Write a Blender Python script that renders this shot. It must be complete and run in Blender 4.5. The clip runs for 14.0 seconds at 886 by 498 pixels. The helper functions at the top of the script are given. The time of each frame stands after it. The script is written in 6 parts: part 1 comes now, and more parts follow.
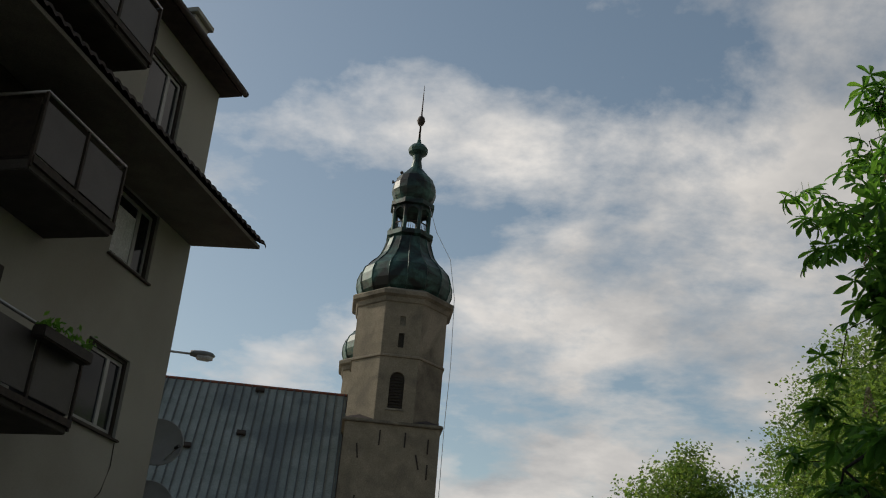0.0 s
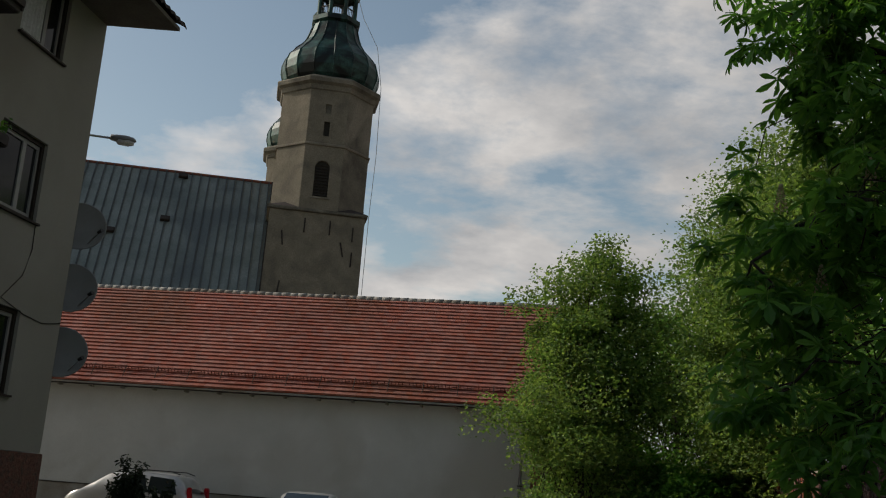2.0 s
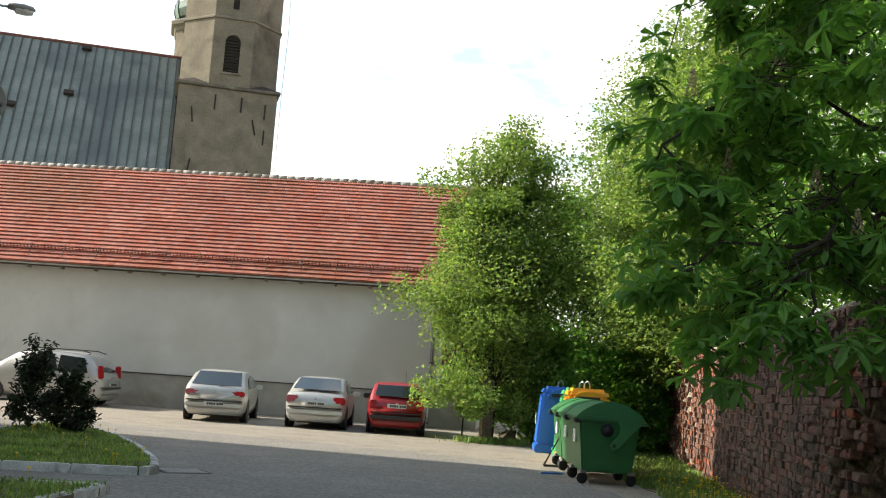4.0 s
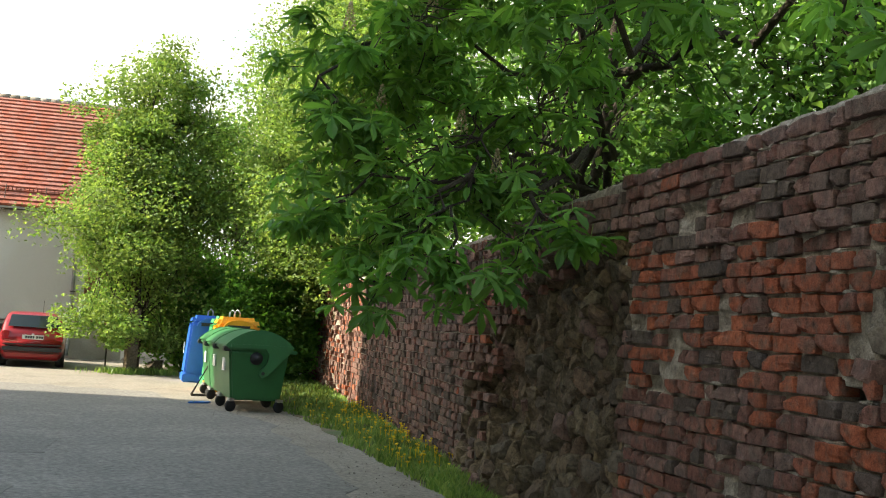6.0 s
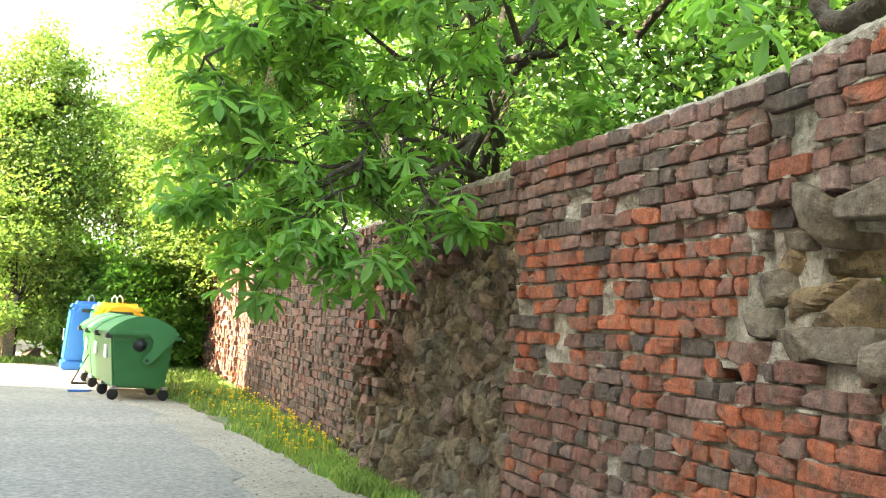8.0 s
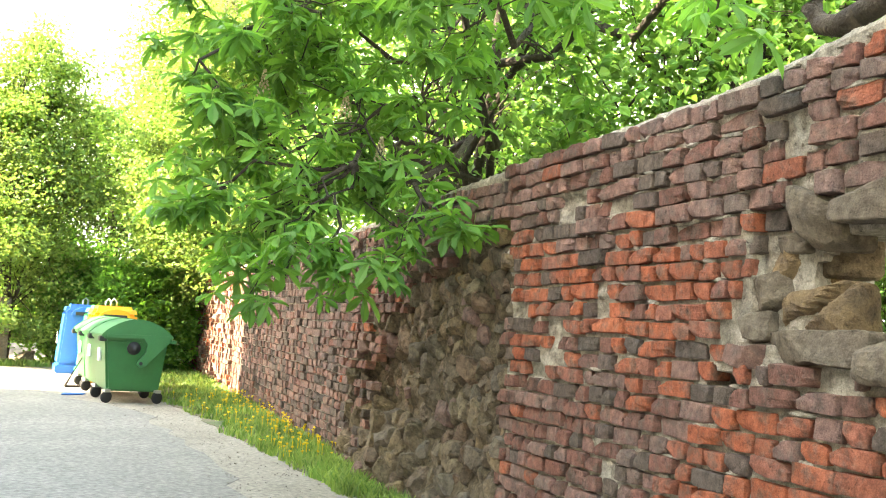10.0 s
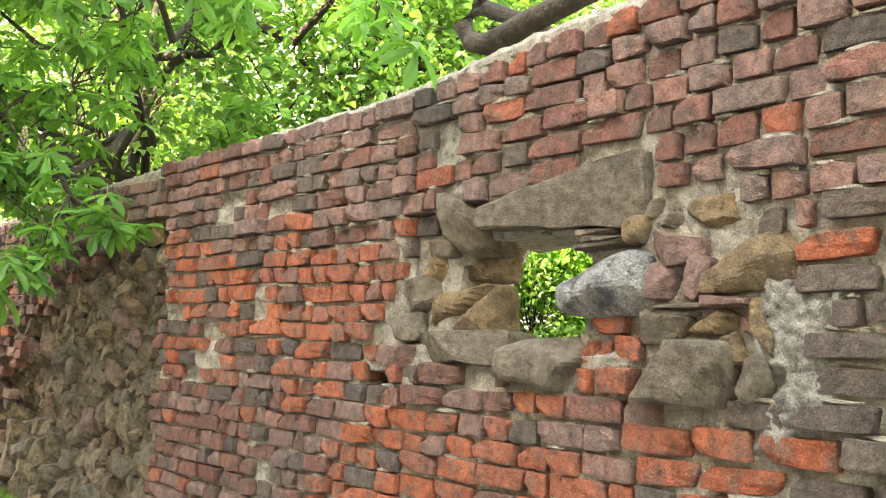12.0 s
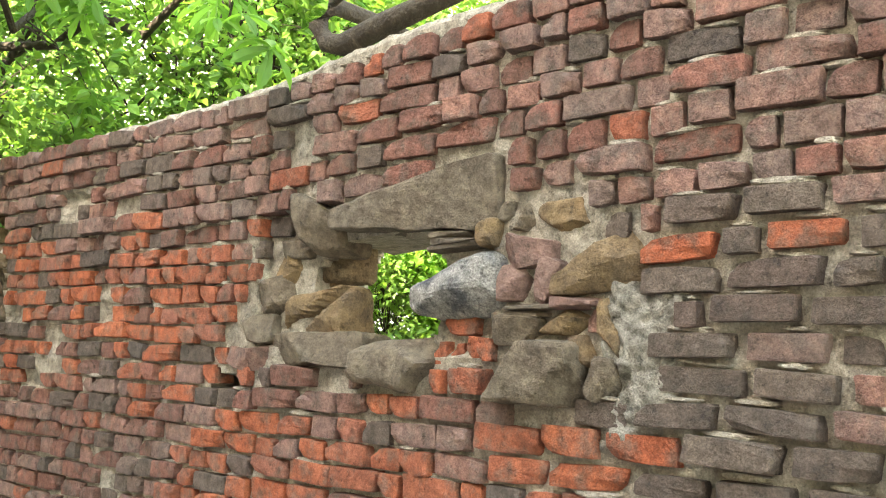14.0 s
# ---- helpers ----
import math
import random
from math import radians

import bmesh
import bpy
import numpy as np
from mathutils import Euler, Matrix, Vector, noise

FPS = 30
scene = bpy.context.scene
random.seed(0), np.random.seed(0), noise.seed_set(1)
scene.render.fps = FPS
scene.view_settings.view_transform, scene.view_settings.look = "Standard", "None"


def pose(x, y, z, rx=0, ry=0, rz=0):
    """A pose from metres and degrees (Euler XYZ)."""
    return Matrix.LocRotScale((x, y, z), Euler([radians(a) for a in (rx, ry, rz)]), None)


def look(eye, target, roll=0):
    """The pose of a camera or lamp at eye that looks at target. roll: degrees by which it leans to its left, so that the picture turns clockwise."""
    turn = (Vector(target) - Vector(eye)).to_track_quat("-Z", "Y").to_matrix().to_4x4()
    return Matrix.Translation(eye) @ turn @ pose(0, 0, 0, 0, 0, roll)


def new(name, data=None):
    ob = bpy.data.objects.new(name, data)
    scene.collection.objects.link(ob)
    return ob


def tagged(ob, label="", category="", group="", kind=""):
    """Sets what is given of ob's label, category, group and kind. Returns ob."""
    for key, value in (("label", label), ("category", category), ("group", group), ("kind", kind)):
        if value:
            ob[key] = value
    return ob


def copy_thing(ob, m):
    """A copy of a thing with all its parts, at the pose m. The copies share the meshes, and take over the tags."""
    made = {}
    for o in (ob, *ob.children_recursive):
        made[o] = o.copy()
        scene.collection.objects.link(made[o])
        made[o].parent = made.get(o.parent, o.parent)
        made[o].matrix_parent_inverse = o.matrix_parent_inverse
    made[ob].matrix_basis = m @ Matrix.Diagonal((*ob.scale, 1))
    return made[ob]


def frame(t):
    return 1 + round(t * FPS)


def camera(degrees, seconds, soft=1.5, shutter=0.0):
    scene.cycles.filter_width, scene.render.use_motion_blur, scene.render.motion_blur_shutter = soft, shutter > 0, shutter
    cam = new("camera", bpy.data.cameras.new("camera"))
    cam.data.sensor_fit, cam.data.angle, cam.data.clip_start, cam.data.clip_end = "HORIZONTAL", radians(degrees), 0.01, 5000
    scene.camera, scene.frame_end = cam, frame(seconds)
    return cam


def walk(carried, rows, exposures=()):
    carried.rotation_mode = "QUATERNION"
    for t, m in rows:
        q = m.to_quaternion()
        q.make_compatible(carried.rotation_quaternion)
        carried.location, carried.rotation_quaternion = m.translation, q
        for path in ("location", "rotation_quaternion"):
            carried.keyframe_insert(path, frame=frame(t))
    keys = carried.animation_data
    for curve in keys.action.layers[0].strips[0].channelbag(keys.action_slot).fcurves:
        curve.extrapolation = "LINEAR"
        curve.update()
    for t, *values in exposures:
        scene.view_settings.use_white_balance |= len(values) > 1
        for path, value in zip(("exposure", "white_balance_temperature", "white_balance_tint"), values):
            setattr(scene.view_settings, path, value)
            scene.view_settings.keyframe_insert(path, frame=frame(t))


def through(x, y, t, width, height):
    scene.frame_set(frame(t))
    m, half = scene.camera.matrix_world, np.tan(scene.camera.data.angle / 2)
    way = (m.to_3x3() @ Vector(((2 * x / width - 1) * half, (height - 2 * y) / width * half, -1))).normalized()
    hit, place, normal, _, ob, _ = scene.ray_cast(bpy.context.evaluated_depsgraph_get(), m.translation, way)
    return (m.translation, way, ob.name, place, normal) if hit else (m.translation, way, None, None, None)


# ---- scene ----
cam = camera(45.1, 14.0, soft=1.1)
EYE = (0.0, 0.0, 1.6)
# seconds, yaw, pitch, roll: the camera stands and turns
TURNS = [
    (0.0, -1.19, 23.98, -4.44),
    (0.5, -1.57, 23.70, -4.45),
    (1.0, -3.13, 21.67, -4.67),
    (1.5, -4.32, 17.57, -4.49),
    (2.0, -5.33, 13.07, -4.28),
    (2.2, -5.68, 11.65, -4.28),
    (4.3, -12.19, 6.24, -3.87),
    (4.5, -14.04, 5.70, -3.83),
    (5.0, -18.50, 5.22, -3.80),
    (5.5, -23.56, 5.24, -3.75),
    (6.0, -28.52, 4.41, -3.61),
    (6.5, -30.46, 2.85, -3.50),
    (7.0, -33.37, 2.49, -3.42),
    (7.5, -34.59, 3.61, -3.31),
    (8.0, -34.47, 3.97, -3.33),
    (10.5, -35.06, 4.28, -3.33),
    (11.0, -41.45, 4.57, -3.22),
    (11.5, -47.90, 4.94, -3.03),
    (12.0, -53.00, 5.21, -2.76),
    (12.5, -57.42, 5.41, -2.60),
    (13.0, -60.85, 5.60, -2.42),
    (13.5, -60.90, 5.64, -2.38),
    (14.0, -60.81, 5.64, -2.38),
]
walk(cam, [(t, pose(*EYE, 90 + p, r, y)) for t, y, p, r in TURNS],
     exposures=[(0.0, -1.05, 6600, 9), (1.5, -1.15, 6600, 9), (2.2, -1.1, 6500, 10), (4.3, 0.9, 6800, 8), (5.0, 0.95, 6900, 9), (5.8, 1.2, 7000, 8), (6.5, 1.75, 7200, 6),
                (7.2, 2.6, 7400, 6), (8.2, 3.25, 7600, 6), (10.3, 3.5, 7800, 8), (11.0, 3.6, 8000, 8), (12.0, 3.6, 8000, 10), (14.0, 3.56, 8000, 10)])

# ---- world and sun ----
SUN_AZ, SUN_EL = 291.5, 33.0      # compass azimuth from +y, clockwise
world = bpy.data.worlds.new("sky")
scene.world = world
world.use_nodes = True
wt = world.node_tree
wt.nodes.clear()


def wnode(kind, **kw):
    n = wt.nodes.new(kind)
    for k, v in kw.items():
        n.inputs[k].default_value = v
    return n


sky = wnode("ShaderNodeTexSky")
sky.sky_type, sky.sun_disc = "NISHITA", False
sky.sun_elevation, sky.sun_rotation = radians(SUN_EL), radians(SUN_AZ)
tint = wnode("ShaderNodeMix")
tint.data_type, tint.blend_type = "RGBA", "MULTIPLY"
tint.inputs[0].default_value = 1.0
tint.inputs[7].default_value = (2.0, 1.85, 1.55, 1)
coord = wnode("ShaderNodeTexCoord")
sep = wnode("ShaderNodeSeparateXYZ")
lift = wnode("ShaderNodeMath")
lift.operation = "ADD"
lift.inputs[1].default_value = 0.22
flat = wnode("ShaderNodeVectorMath")
flat.operation = "DIVIDE"
comb = wnode("ShaderNodeCombineXYZ")
big = wnode("ShaderNodeTexNoise", Scale=2.7, Detail=12.0, Roughness=0.58, Distortion=0.1)
# cloud thickens towards the east and the horizon, and is brighter on the sun's side
lean = wnode("ShaderNodeVectorMath")
lean.operation = "DOT_PRODUCT"
lean.inputs[1].default_value = (0.36, 0.05, -0.25)
cover = wnode("ShaderNodeMath")
cover.operation = "MULTIPLY_ADD"
cover.inputs[1].default_value = 1.0
sunward = wnode("ShaderNodeVectorMath")
sunward.operation = "DOT_PRODUCT"
glow = wnode("ShaderNodeMapRange")
for i, v in enumerate((-0.3, 0.7, 0.5, 1.55)):
    glow.inputs[i + 1].default_value = v
lit = wnode("ShaderNodeVectorMath")
lit.operation = "SCALE"
ramp = wnode("ShaderNodeValToRGB")
ramp.color_ramp.elements[0].position, ramp.color_ramp.elements[1].position = 0.40, 0.56
shade = wnode("ShaderNodeTexNoise", Scale=3.6, Detail=6.0, Roughness=0.6)
tone = wnode("ShaderNodeValToRGB")
tone.color_ramp.elements[0].position, tone.color_ramp.elements[1].position = 0.3, 0.75
tone.color_ramp.elements[0].color, tone.color_ramp.elements[1].color = (5.2, 5.3, 5.5, 1), (10.5, 10.0, 9.5, 1)
mix = wnode("ShaderNodeMix")
mix.data_type = "RGBA"
back = wnode("ShaderNodeBackground", Strength=0.13)
wout = wnode("ShaderNodeOutputWorld")
wl = wt.links.new
wl(sky.outputs[0], tint.inputs[6])
wl(coord.outputs["Generated"], sep.inputs[0])
wl(sep.outputs[2], lift.inputs[0])
for i in range(3):
    wl(lift.outputs[0], comb.inputs[i])
wl(coord.outputs["Generated"], flat.inputs[0])
wl(comb.outputs[0], flat.inputs[1])
wl(flat.outputs[0], big.inputs["Vector"])
wl(flat.outputs[0], shade.inputs["Vector"])
wl(coord.outputs["Generated"], lean.inputs[0])
wl(coord.outputs["Generated"], sunward.inputs[0])
wl(big.outputs[0], cover.inputs[0])
wl(lean.outputs["Value"], cover.inputs[2])
wl(cover.outputs[0], ramp.inputs[0])
wl(sunward.outputs["Value"], glow.inputs[0])
wl(shade.outputs[0], tone.inputs[0])
wl(ramp.outputs[0], mix.inputs[0])
wl(tint.outputs[2], mix.inputs[6])
wl(tone.outputs[0], lit.inputs[0])
wl(glow.outputs[0], lit.inputs["Scale"])
wl(lit.outputs[0], mix.inputs[7])
wl(mix.outputs[2], back.inputs[0])
wl(back.outputs[0], wout.inputs[0])

sun = new("sun", bpy.data.lights.new("sun", "SUN"))
sun.data.energy, sun.data.angle, sun.data.color = 5.0, radians(0.6), (1.0, 0.93, 0.82)
_a, _e = radians(SUN_AZ), radians(SUN_EL)
_s = Vector((math.sin(_a) * math.cos(_e), math.cos(_a) * math.cos(_e), math.sin(_e)))
sun.matrix_world = look(_s * 80, (0, 0, 0))
sunward.inputs[1].default_value = _s

# ---- small kit ----
def material(name, a, b, rough=0.85, scale=6.0, fine=60.0, bump=0.3, metal=0.0, c=None, vary=0.0, spec=0.3, cscale=None, dist=0.02, pits=0.0):
    """Two colours mixed by a broad noise, a fine grain, a bump; c: a third colour in blotches; vary: how far pieces differ."""
    m = bpy.data.materials.new(name)
    m.use_nodes = True
    nt = m.node_tree
    bs = nt.nodes["Principled BSDF"]
    geo = nt.nodes.new("ShaderNodeNewGeometry")
    n1 = nt.nodes.new("ShaderNodeTexNoise")
    n1.inputs["Scale"].default_value, n1.inputs["Detail"].default_value, n1.inputs["Roughness"].default_value = scale, 6.0, 0.6
    n2 = nt.nodes.new("ShaderNodeTexNoise")
    n2.inputs["Scale"].default_value, n2.inputs["Detail"].default_value = fine, 4.0
    for n in (n1, n2):
        nt.links.new(geo.outputs["Position"], n.inputs["Vector"])
    ramp = nt.nodes.new("ShaderNodeValToRGB")
    ramp.color_ramp.elements[0].position, ramp.color_ramp.elements[1].position = 0.33, 0.68
    ramp.color_ramp.elements[0].color, ramp.color_ramp.elements[1].color = (*a, 1), (*b, 1)
    nt.links.new(n1.outputs[0], ramp.inputs[0])
    col = ramp.outputs[0]
    if c:
        n3 = nt.nodes.new("ShaderNodeTexNoise")
        n3.inputs["Scale"].default_value, n3.inputs["Detail"].default_value, n3.inputs["Distortion"].default_value = cscale or scale * 0.37, 8.0, 0.6
        nt.links.new(geo.outputs["Position"], n3.inputs["Vector"])
        r3 = nt.nodes.new("ShaderNodeValToRGB")
        r3.color_ramp.elements[0].position, r3.color_ramp.elements[1].position = 0.5, 0.64
        nt.links.new(n3.outputs[0], r3.inputs[0])
        mx = nt.nodes.new("ShaderNodeMix")
        mx.data_type = "RGBA"
        mx.inputs[7].default_value = (*c, 1)
        nt.links.new(r3.outputs[0], mx.inputs[0])
        nt.links.new(col, mx.inputs[6])
        col = mx.outputs[2]
    grain = nt.nodes.new("ShaderNodeMapRange")
    grain.inputs[1].default_value, grain.inputs[2].default_value, grain.inputs[3].default_value, grain.inputs[4].default_value = 0.3, 0.7, 0.8, 1.2
    nt.links.new(n2.outputs[0], grain.inputs[0])
    factor = grain.outputs[0]
    pit = None
    if pits:
        n4 = nt.nodes.new("ShaderNodeTexNoise")
        n4.inputs["Scale"].default_value, n4.inputs["Detail"].default_value, n4.inputs["Roughness"].default_value, n4.inputs["Distortion"].default_value = pits, 9.0, 0.68, 0.8
        nt.links.new(geo.outputs["Position"], n4.inputs["Vector"])
        pit = nt.nodes.new("ShaderNodeMapRange")
        pit.inputs[1].default_value, pit.inputs[2].default_value, pit.inputs[3].default_value, pit.inputs[4].default_value = 0.37, 0.51, 0.34, 1.16
        nt.links.new(n4.outputs[0], pit.inputs[0])
        pm = nt.nodes.new("ShaderNodeMath")
        pm.operation = "MULTIPLY"
        nt.links.new(factor, pm.inputs[0])
        nt.links.new(pit.outputs[0], pm.inputs[1])
        factor = pm.outputs[0]
    hs = nt.nodes.new("ShaderNodeHueSaturation")
    if vary:
        oi = nt.nodes.new("ShaderNodeObjectInfo")
        add = nt.nodes.new("ShaderNodeMath")
        add.operation = "ADD"
        nt.links.new(oi.outputs["Random"], add.inputs[0])
        nt.links.new(geo.outputs["Random Per Island"], add.inputs[1])
        fr = nt.nodes.new("ShaderNodeMath")
        fr.operation = "FRACT"
        nt.links.new(add.outputs[0], fr.inputs[0])
        mr = nt.nodes.new("ShaderNodeMapRange")
        mr.inputs[3].default_value, mr.inputs[4].default_value = 1 - vary, 1 + vary
        nt.links.new(fr.outputs[0], mr.inputs[0])
        mul = nt.nodes.new("ShaderNodeMath")
        mul.operation = "MULTIPLY"
        nt.links.new(mr.outputs[0], mul.inputs[0])
        nt.links.new(factor, mul.inputs[1])
        factor = mul.outputs[0]
        m2 = nt.nodes.new("ShaderNodeMath")
        m2.operation = "MULTIPLY_ADD"
        m2.inputs[1].default_value, m2.inputs[2].default_value = 7.31, 0.0
        nt.links.new(fr.outputs[0], m2.inputs[0])
        f2 = nt.nodes.new("ShaderNodeMath")
        f2.operation = "FRACT"
        nt.links.new(m2.outputs[0], f2.inputs[0])
        m3 = nt.nodes.new("ShaderNodeMapRange")
        m3.inputs[3].default_value, m3.inputs[4].default_value = 1 - vary, 1 + vary * 0.6
        nt.links.new(f2.outputs[0], m3.inputs[0])
        nt.links.new(m3.outputs[0], hs.inputs["Saturation"])
    nt.links.new(factor, hs.inputs["Value"])
    nt.links.new(col, hs.inputs["Color"])
    nt.links.new(hs.outputs[0], bs.inputs["Base Color"])
    bs.inputs["Roughness"].default_value, bs.inputs["Metallic"].default_value = rough, metal
    bs.inputs["Specular IOR Level"].default_value = spec
    if bump:
        mixb = nt.nodes.new("ShaderNodeMath")
        mixb.operation = "MULTIPLY_ADD"
        mixb.inputs[1].default_value = 2.0
        nt.links.new(n1.outputs[0], mixb.inputs[0])
        nt.links.new(pit.outputs[0] if pit else n2.outputs[0], mixb.inputs[2])
        bp = nt.nodes.new("ShaderNodeBump")
        bp.inputs["Strength"].default_value, bp.inputs["Distance"].default_value = bump, dist
        nt.links.new(mixb.outputs[0], bp.inputs["Height"])
        nt.links.new(bp.outputs[0], bs.inputs["Normal"])
    return m


def masonry(name, tones, crust, soot=0.5, relief=0.015, speck=0.28, pit=0.36, big=9.0, rough=0.94, hole=0.32):
    """Weathered brick or stone: each piece takes a tone, crusted in patches, speckled and pitted."""
    m = bpy.data.materials.new(name)
    m.use_nodes = True
    nt = m.node_tree
    nodes, link = nt.nodes, nt.links.new
    bs = nodes["Principled BSDF"]

    def math_node(op, a, b):
        n = nodes.new("ShaderNodeMath")
        n.operation = op
        for i, v in enumerate((a, b)):
            if isinstance(v, (int, float)):
                n.inputs[i].default_value = v
            else:
                link(v, n.inputs[i])
        return n.outputs[0]

    def spread(v, a, b, lo, hi):
        n = nodes.new("ShaderNodeMapRange")
        for i, k in enumerate((a, b, lo, hi)):
            n.inputs[i + 1].default_value = k
        link(v, n.inputs[0])
        return n.outputs[0]

    geo, oi = nodes.new("ShaderNodeNewGeometry"), nodes.new("ShaderNodeObjectInfo")
    piece = math_node("FRACT", math_node("ADD", oi.outputs["Random"], geo.outputs["Random Per Island"]), 0.0)
    shift = nodes.new("ShaderNodeVectorMath")
    shift.operation = "MULTIPLY_ADD"
    shift.inputs[1].default_value = (31.0, 17.0, 23.0)
    link(piece, shift.inputs[0])
    link(geo.outputs["Position"], shift.inputs[2])

    def cloud(scale, detail, roughness):
        n = nodes.new("ShaderNodeTexNoise")
        n.inputs["Scale"].default_value, n.inputs["Detail"].default_value, n.inputs["Roughness"].default_value = scale, detail, roughness
        link(shift.outputs[0], n.inputs["Vector"])
        return n.outputs[0]

    ramp = nodes.new("ShaderNodeValToRGB")
    el = ramp.color_ramp.elements
    while len(el) < len(tones):
        el.new(0.5)
    for i, t in enumerate(tones):
        el[i].position, el[i].color = i / max(1, len(tones) - 1), (*t, 1)
    link(piece, ramp.inputs[0])
    broad, mid, fine = cloud(big, 7.0, 0.66), cloud(27.0, 7.0, 0.72), cloud(120.0, 4.0, 0.65)
    mx = nodes.new("ShaderNodeMix")
    mx.data_type = "RGBA"
    mx.inputs[7].default_value = (*crust, 1)
    link(math_node("MULTIPLY", spread(broad, 0.47, 0.62, 0.0, 1.0), soot), mx.inputs[0])
    link(ramp.outputs[0], mx.inputs[6])
    value = math_node("MULTIPLY", spread(fine, 0.32, 0.68, 1 - speck, 1 + speck), spread(mid, 0.30, pit + 0.08, hole, 1.0))
    value = math_node("MULTIPLY", value, spread(cloud(19.0, 4.0, 0.6), 0.3, 0.7, 0.62, 1.36))
    hs = nodes.new("ShaderNodeHueSaturation")
    link(value, hs.inputs["Value"])
    link(mx.outputs[2], hs.inputs["Color"])
    link(hs.outputs[0], bs.inputs["Base Color"])
    bs.inputs["Roughness"].default_value, bs.inputs["Specular IOR Level"].default_value = rough, 0.25
    bp = nodes.new("ShaderNodeBump")
    bp.inputs["Strength"].default_value, bp.inputs["Distance"].default_value = 0.9, relief
    link(math_node("ADD", math_node("MULTIPLY", mid, 2.2), math_node("ADD", math_node("MULTIPLY", fine, 0.55), math_node("MULTIPLY", broad, 2.0))), bp.inputs["Height"])
    link(bp.outputs[0], bs.inputs["Normal"])
    return m


def leaf_material(name, a, b, through=0.45, vary=0.35):
    m = bpy.data.materials.new(name)
    m.use_nodes = True
    nt = m.node_tree
    out = nt.nodes["Material Output"]
    bs = nt.nodes["Principled BSDF"]
    bs.inputs["Roughness"].default_value, bs.inputs["Specular IOR Level"].default_value = 0.5, 0.35
    geo = nt.nodes.new("ShaderNodeNewGeometry")
    ramp = nt.nodes.new("ShaderNodeValToRGB")
    ramp.color_ramp.elements[0].color, ramp.color_ramp.elements[1].color = (*a, 1), (*b, 1)
    nt.links.new(geo.outputs["Random Per Island"], ramp.inputs[0])
    no = nt.nodes.new("ShaderNodeTexNoise")
    no.inputs["Scale"].default_value = 1.3
    nt.links.new(geo.outputs["Position"], no.inputs["Vector"])
    mr = nt.nodes.new("ShaderNodeMapRange")
    mr.inputs[1].default_value, mr.inputs[2].default_value = 0.3, 0.7
    mr.inputs[3].default_value, mr.inputs[4].default_value = 1 - vary, 1 + vary
    nt.links.new(no.outputs[0], mr.inputs[0])
    hs = nt.nodes.new("ShaderNodeHueSaturation")
    nt.links.new(mr.outputs[0], hs.inputs["Value"])
    nt.links.new(ramp.outputs[0], hs.inputs["Color"])
    nt.links.new(hs.outputs[0], bs.inputs["Base Color"])
    tr = nt.nodes.new("ShaderNodeBsdfTranslucent")
    warm = nt.nodes.new("ShaderNodeMix")
    warm.data_type, warm.blend_type = "RGBA", "MULTIPLY"
    warm.inputs[0].default_value = 1.0
    warm.inputs[7].default_value = (1.4, 1.35, 0.75, 1)
    nt.links.new(hs.outputs[0], warm.inputs[6])
    nt.links.new(warm.outputs[2], tr.inputs["Color"])
    mx = nt.nodes.new("ShaderNodeMixShader")
    mx.inputs[0].default_value = through
    nt.links.new(bs.outputs[0], mx.inputs[1])
    nt.links.new(tr.outputs[0], mx.inputs[2])
    nt.links.new(mx.outputs[0], out.inputs["Surface"])
    return m


def plain(name, col, rough=0.5, metal=0.0, spec=0.5):
    return material(name, tuple(v * 0.92 for v in col), tuple(min(1, v * 1.06) for v in col), rough, 3.0, 140.0, 0.04, metal, spec=spec, dist=0.004)


def glass_material(name, col=(0.02, 0.025, 0.03), rough=0.04):
    m = bpy.data.materials.new(name)
    m.use_nodes = True
    b = m.node_tree.nodes["Principled BSDF"]
    b.inputs["Base Color"].default_value = (*col, 1)
    b.inputs["Roughness"].default_value, b.inputs["Specular IOR Level"].default_value = rough, 0.35
    return m


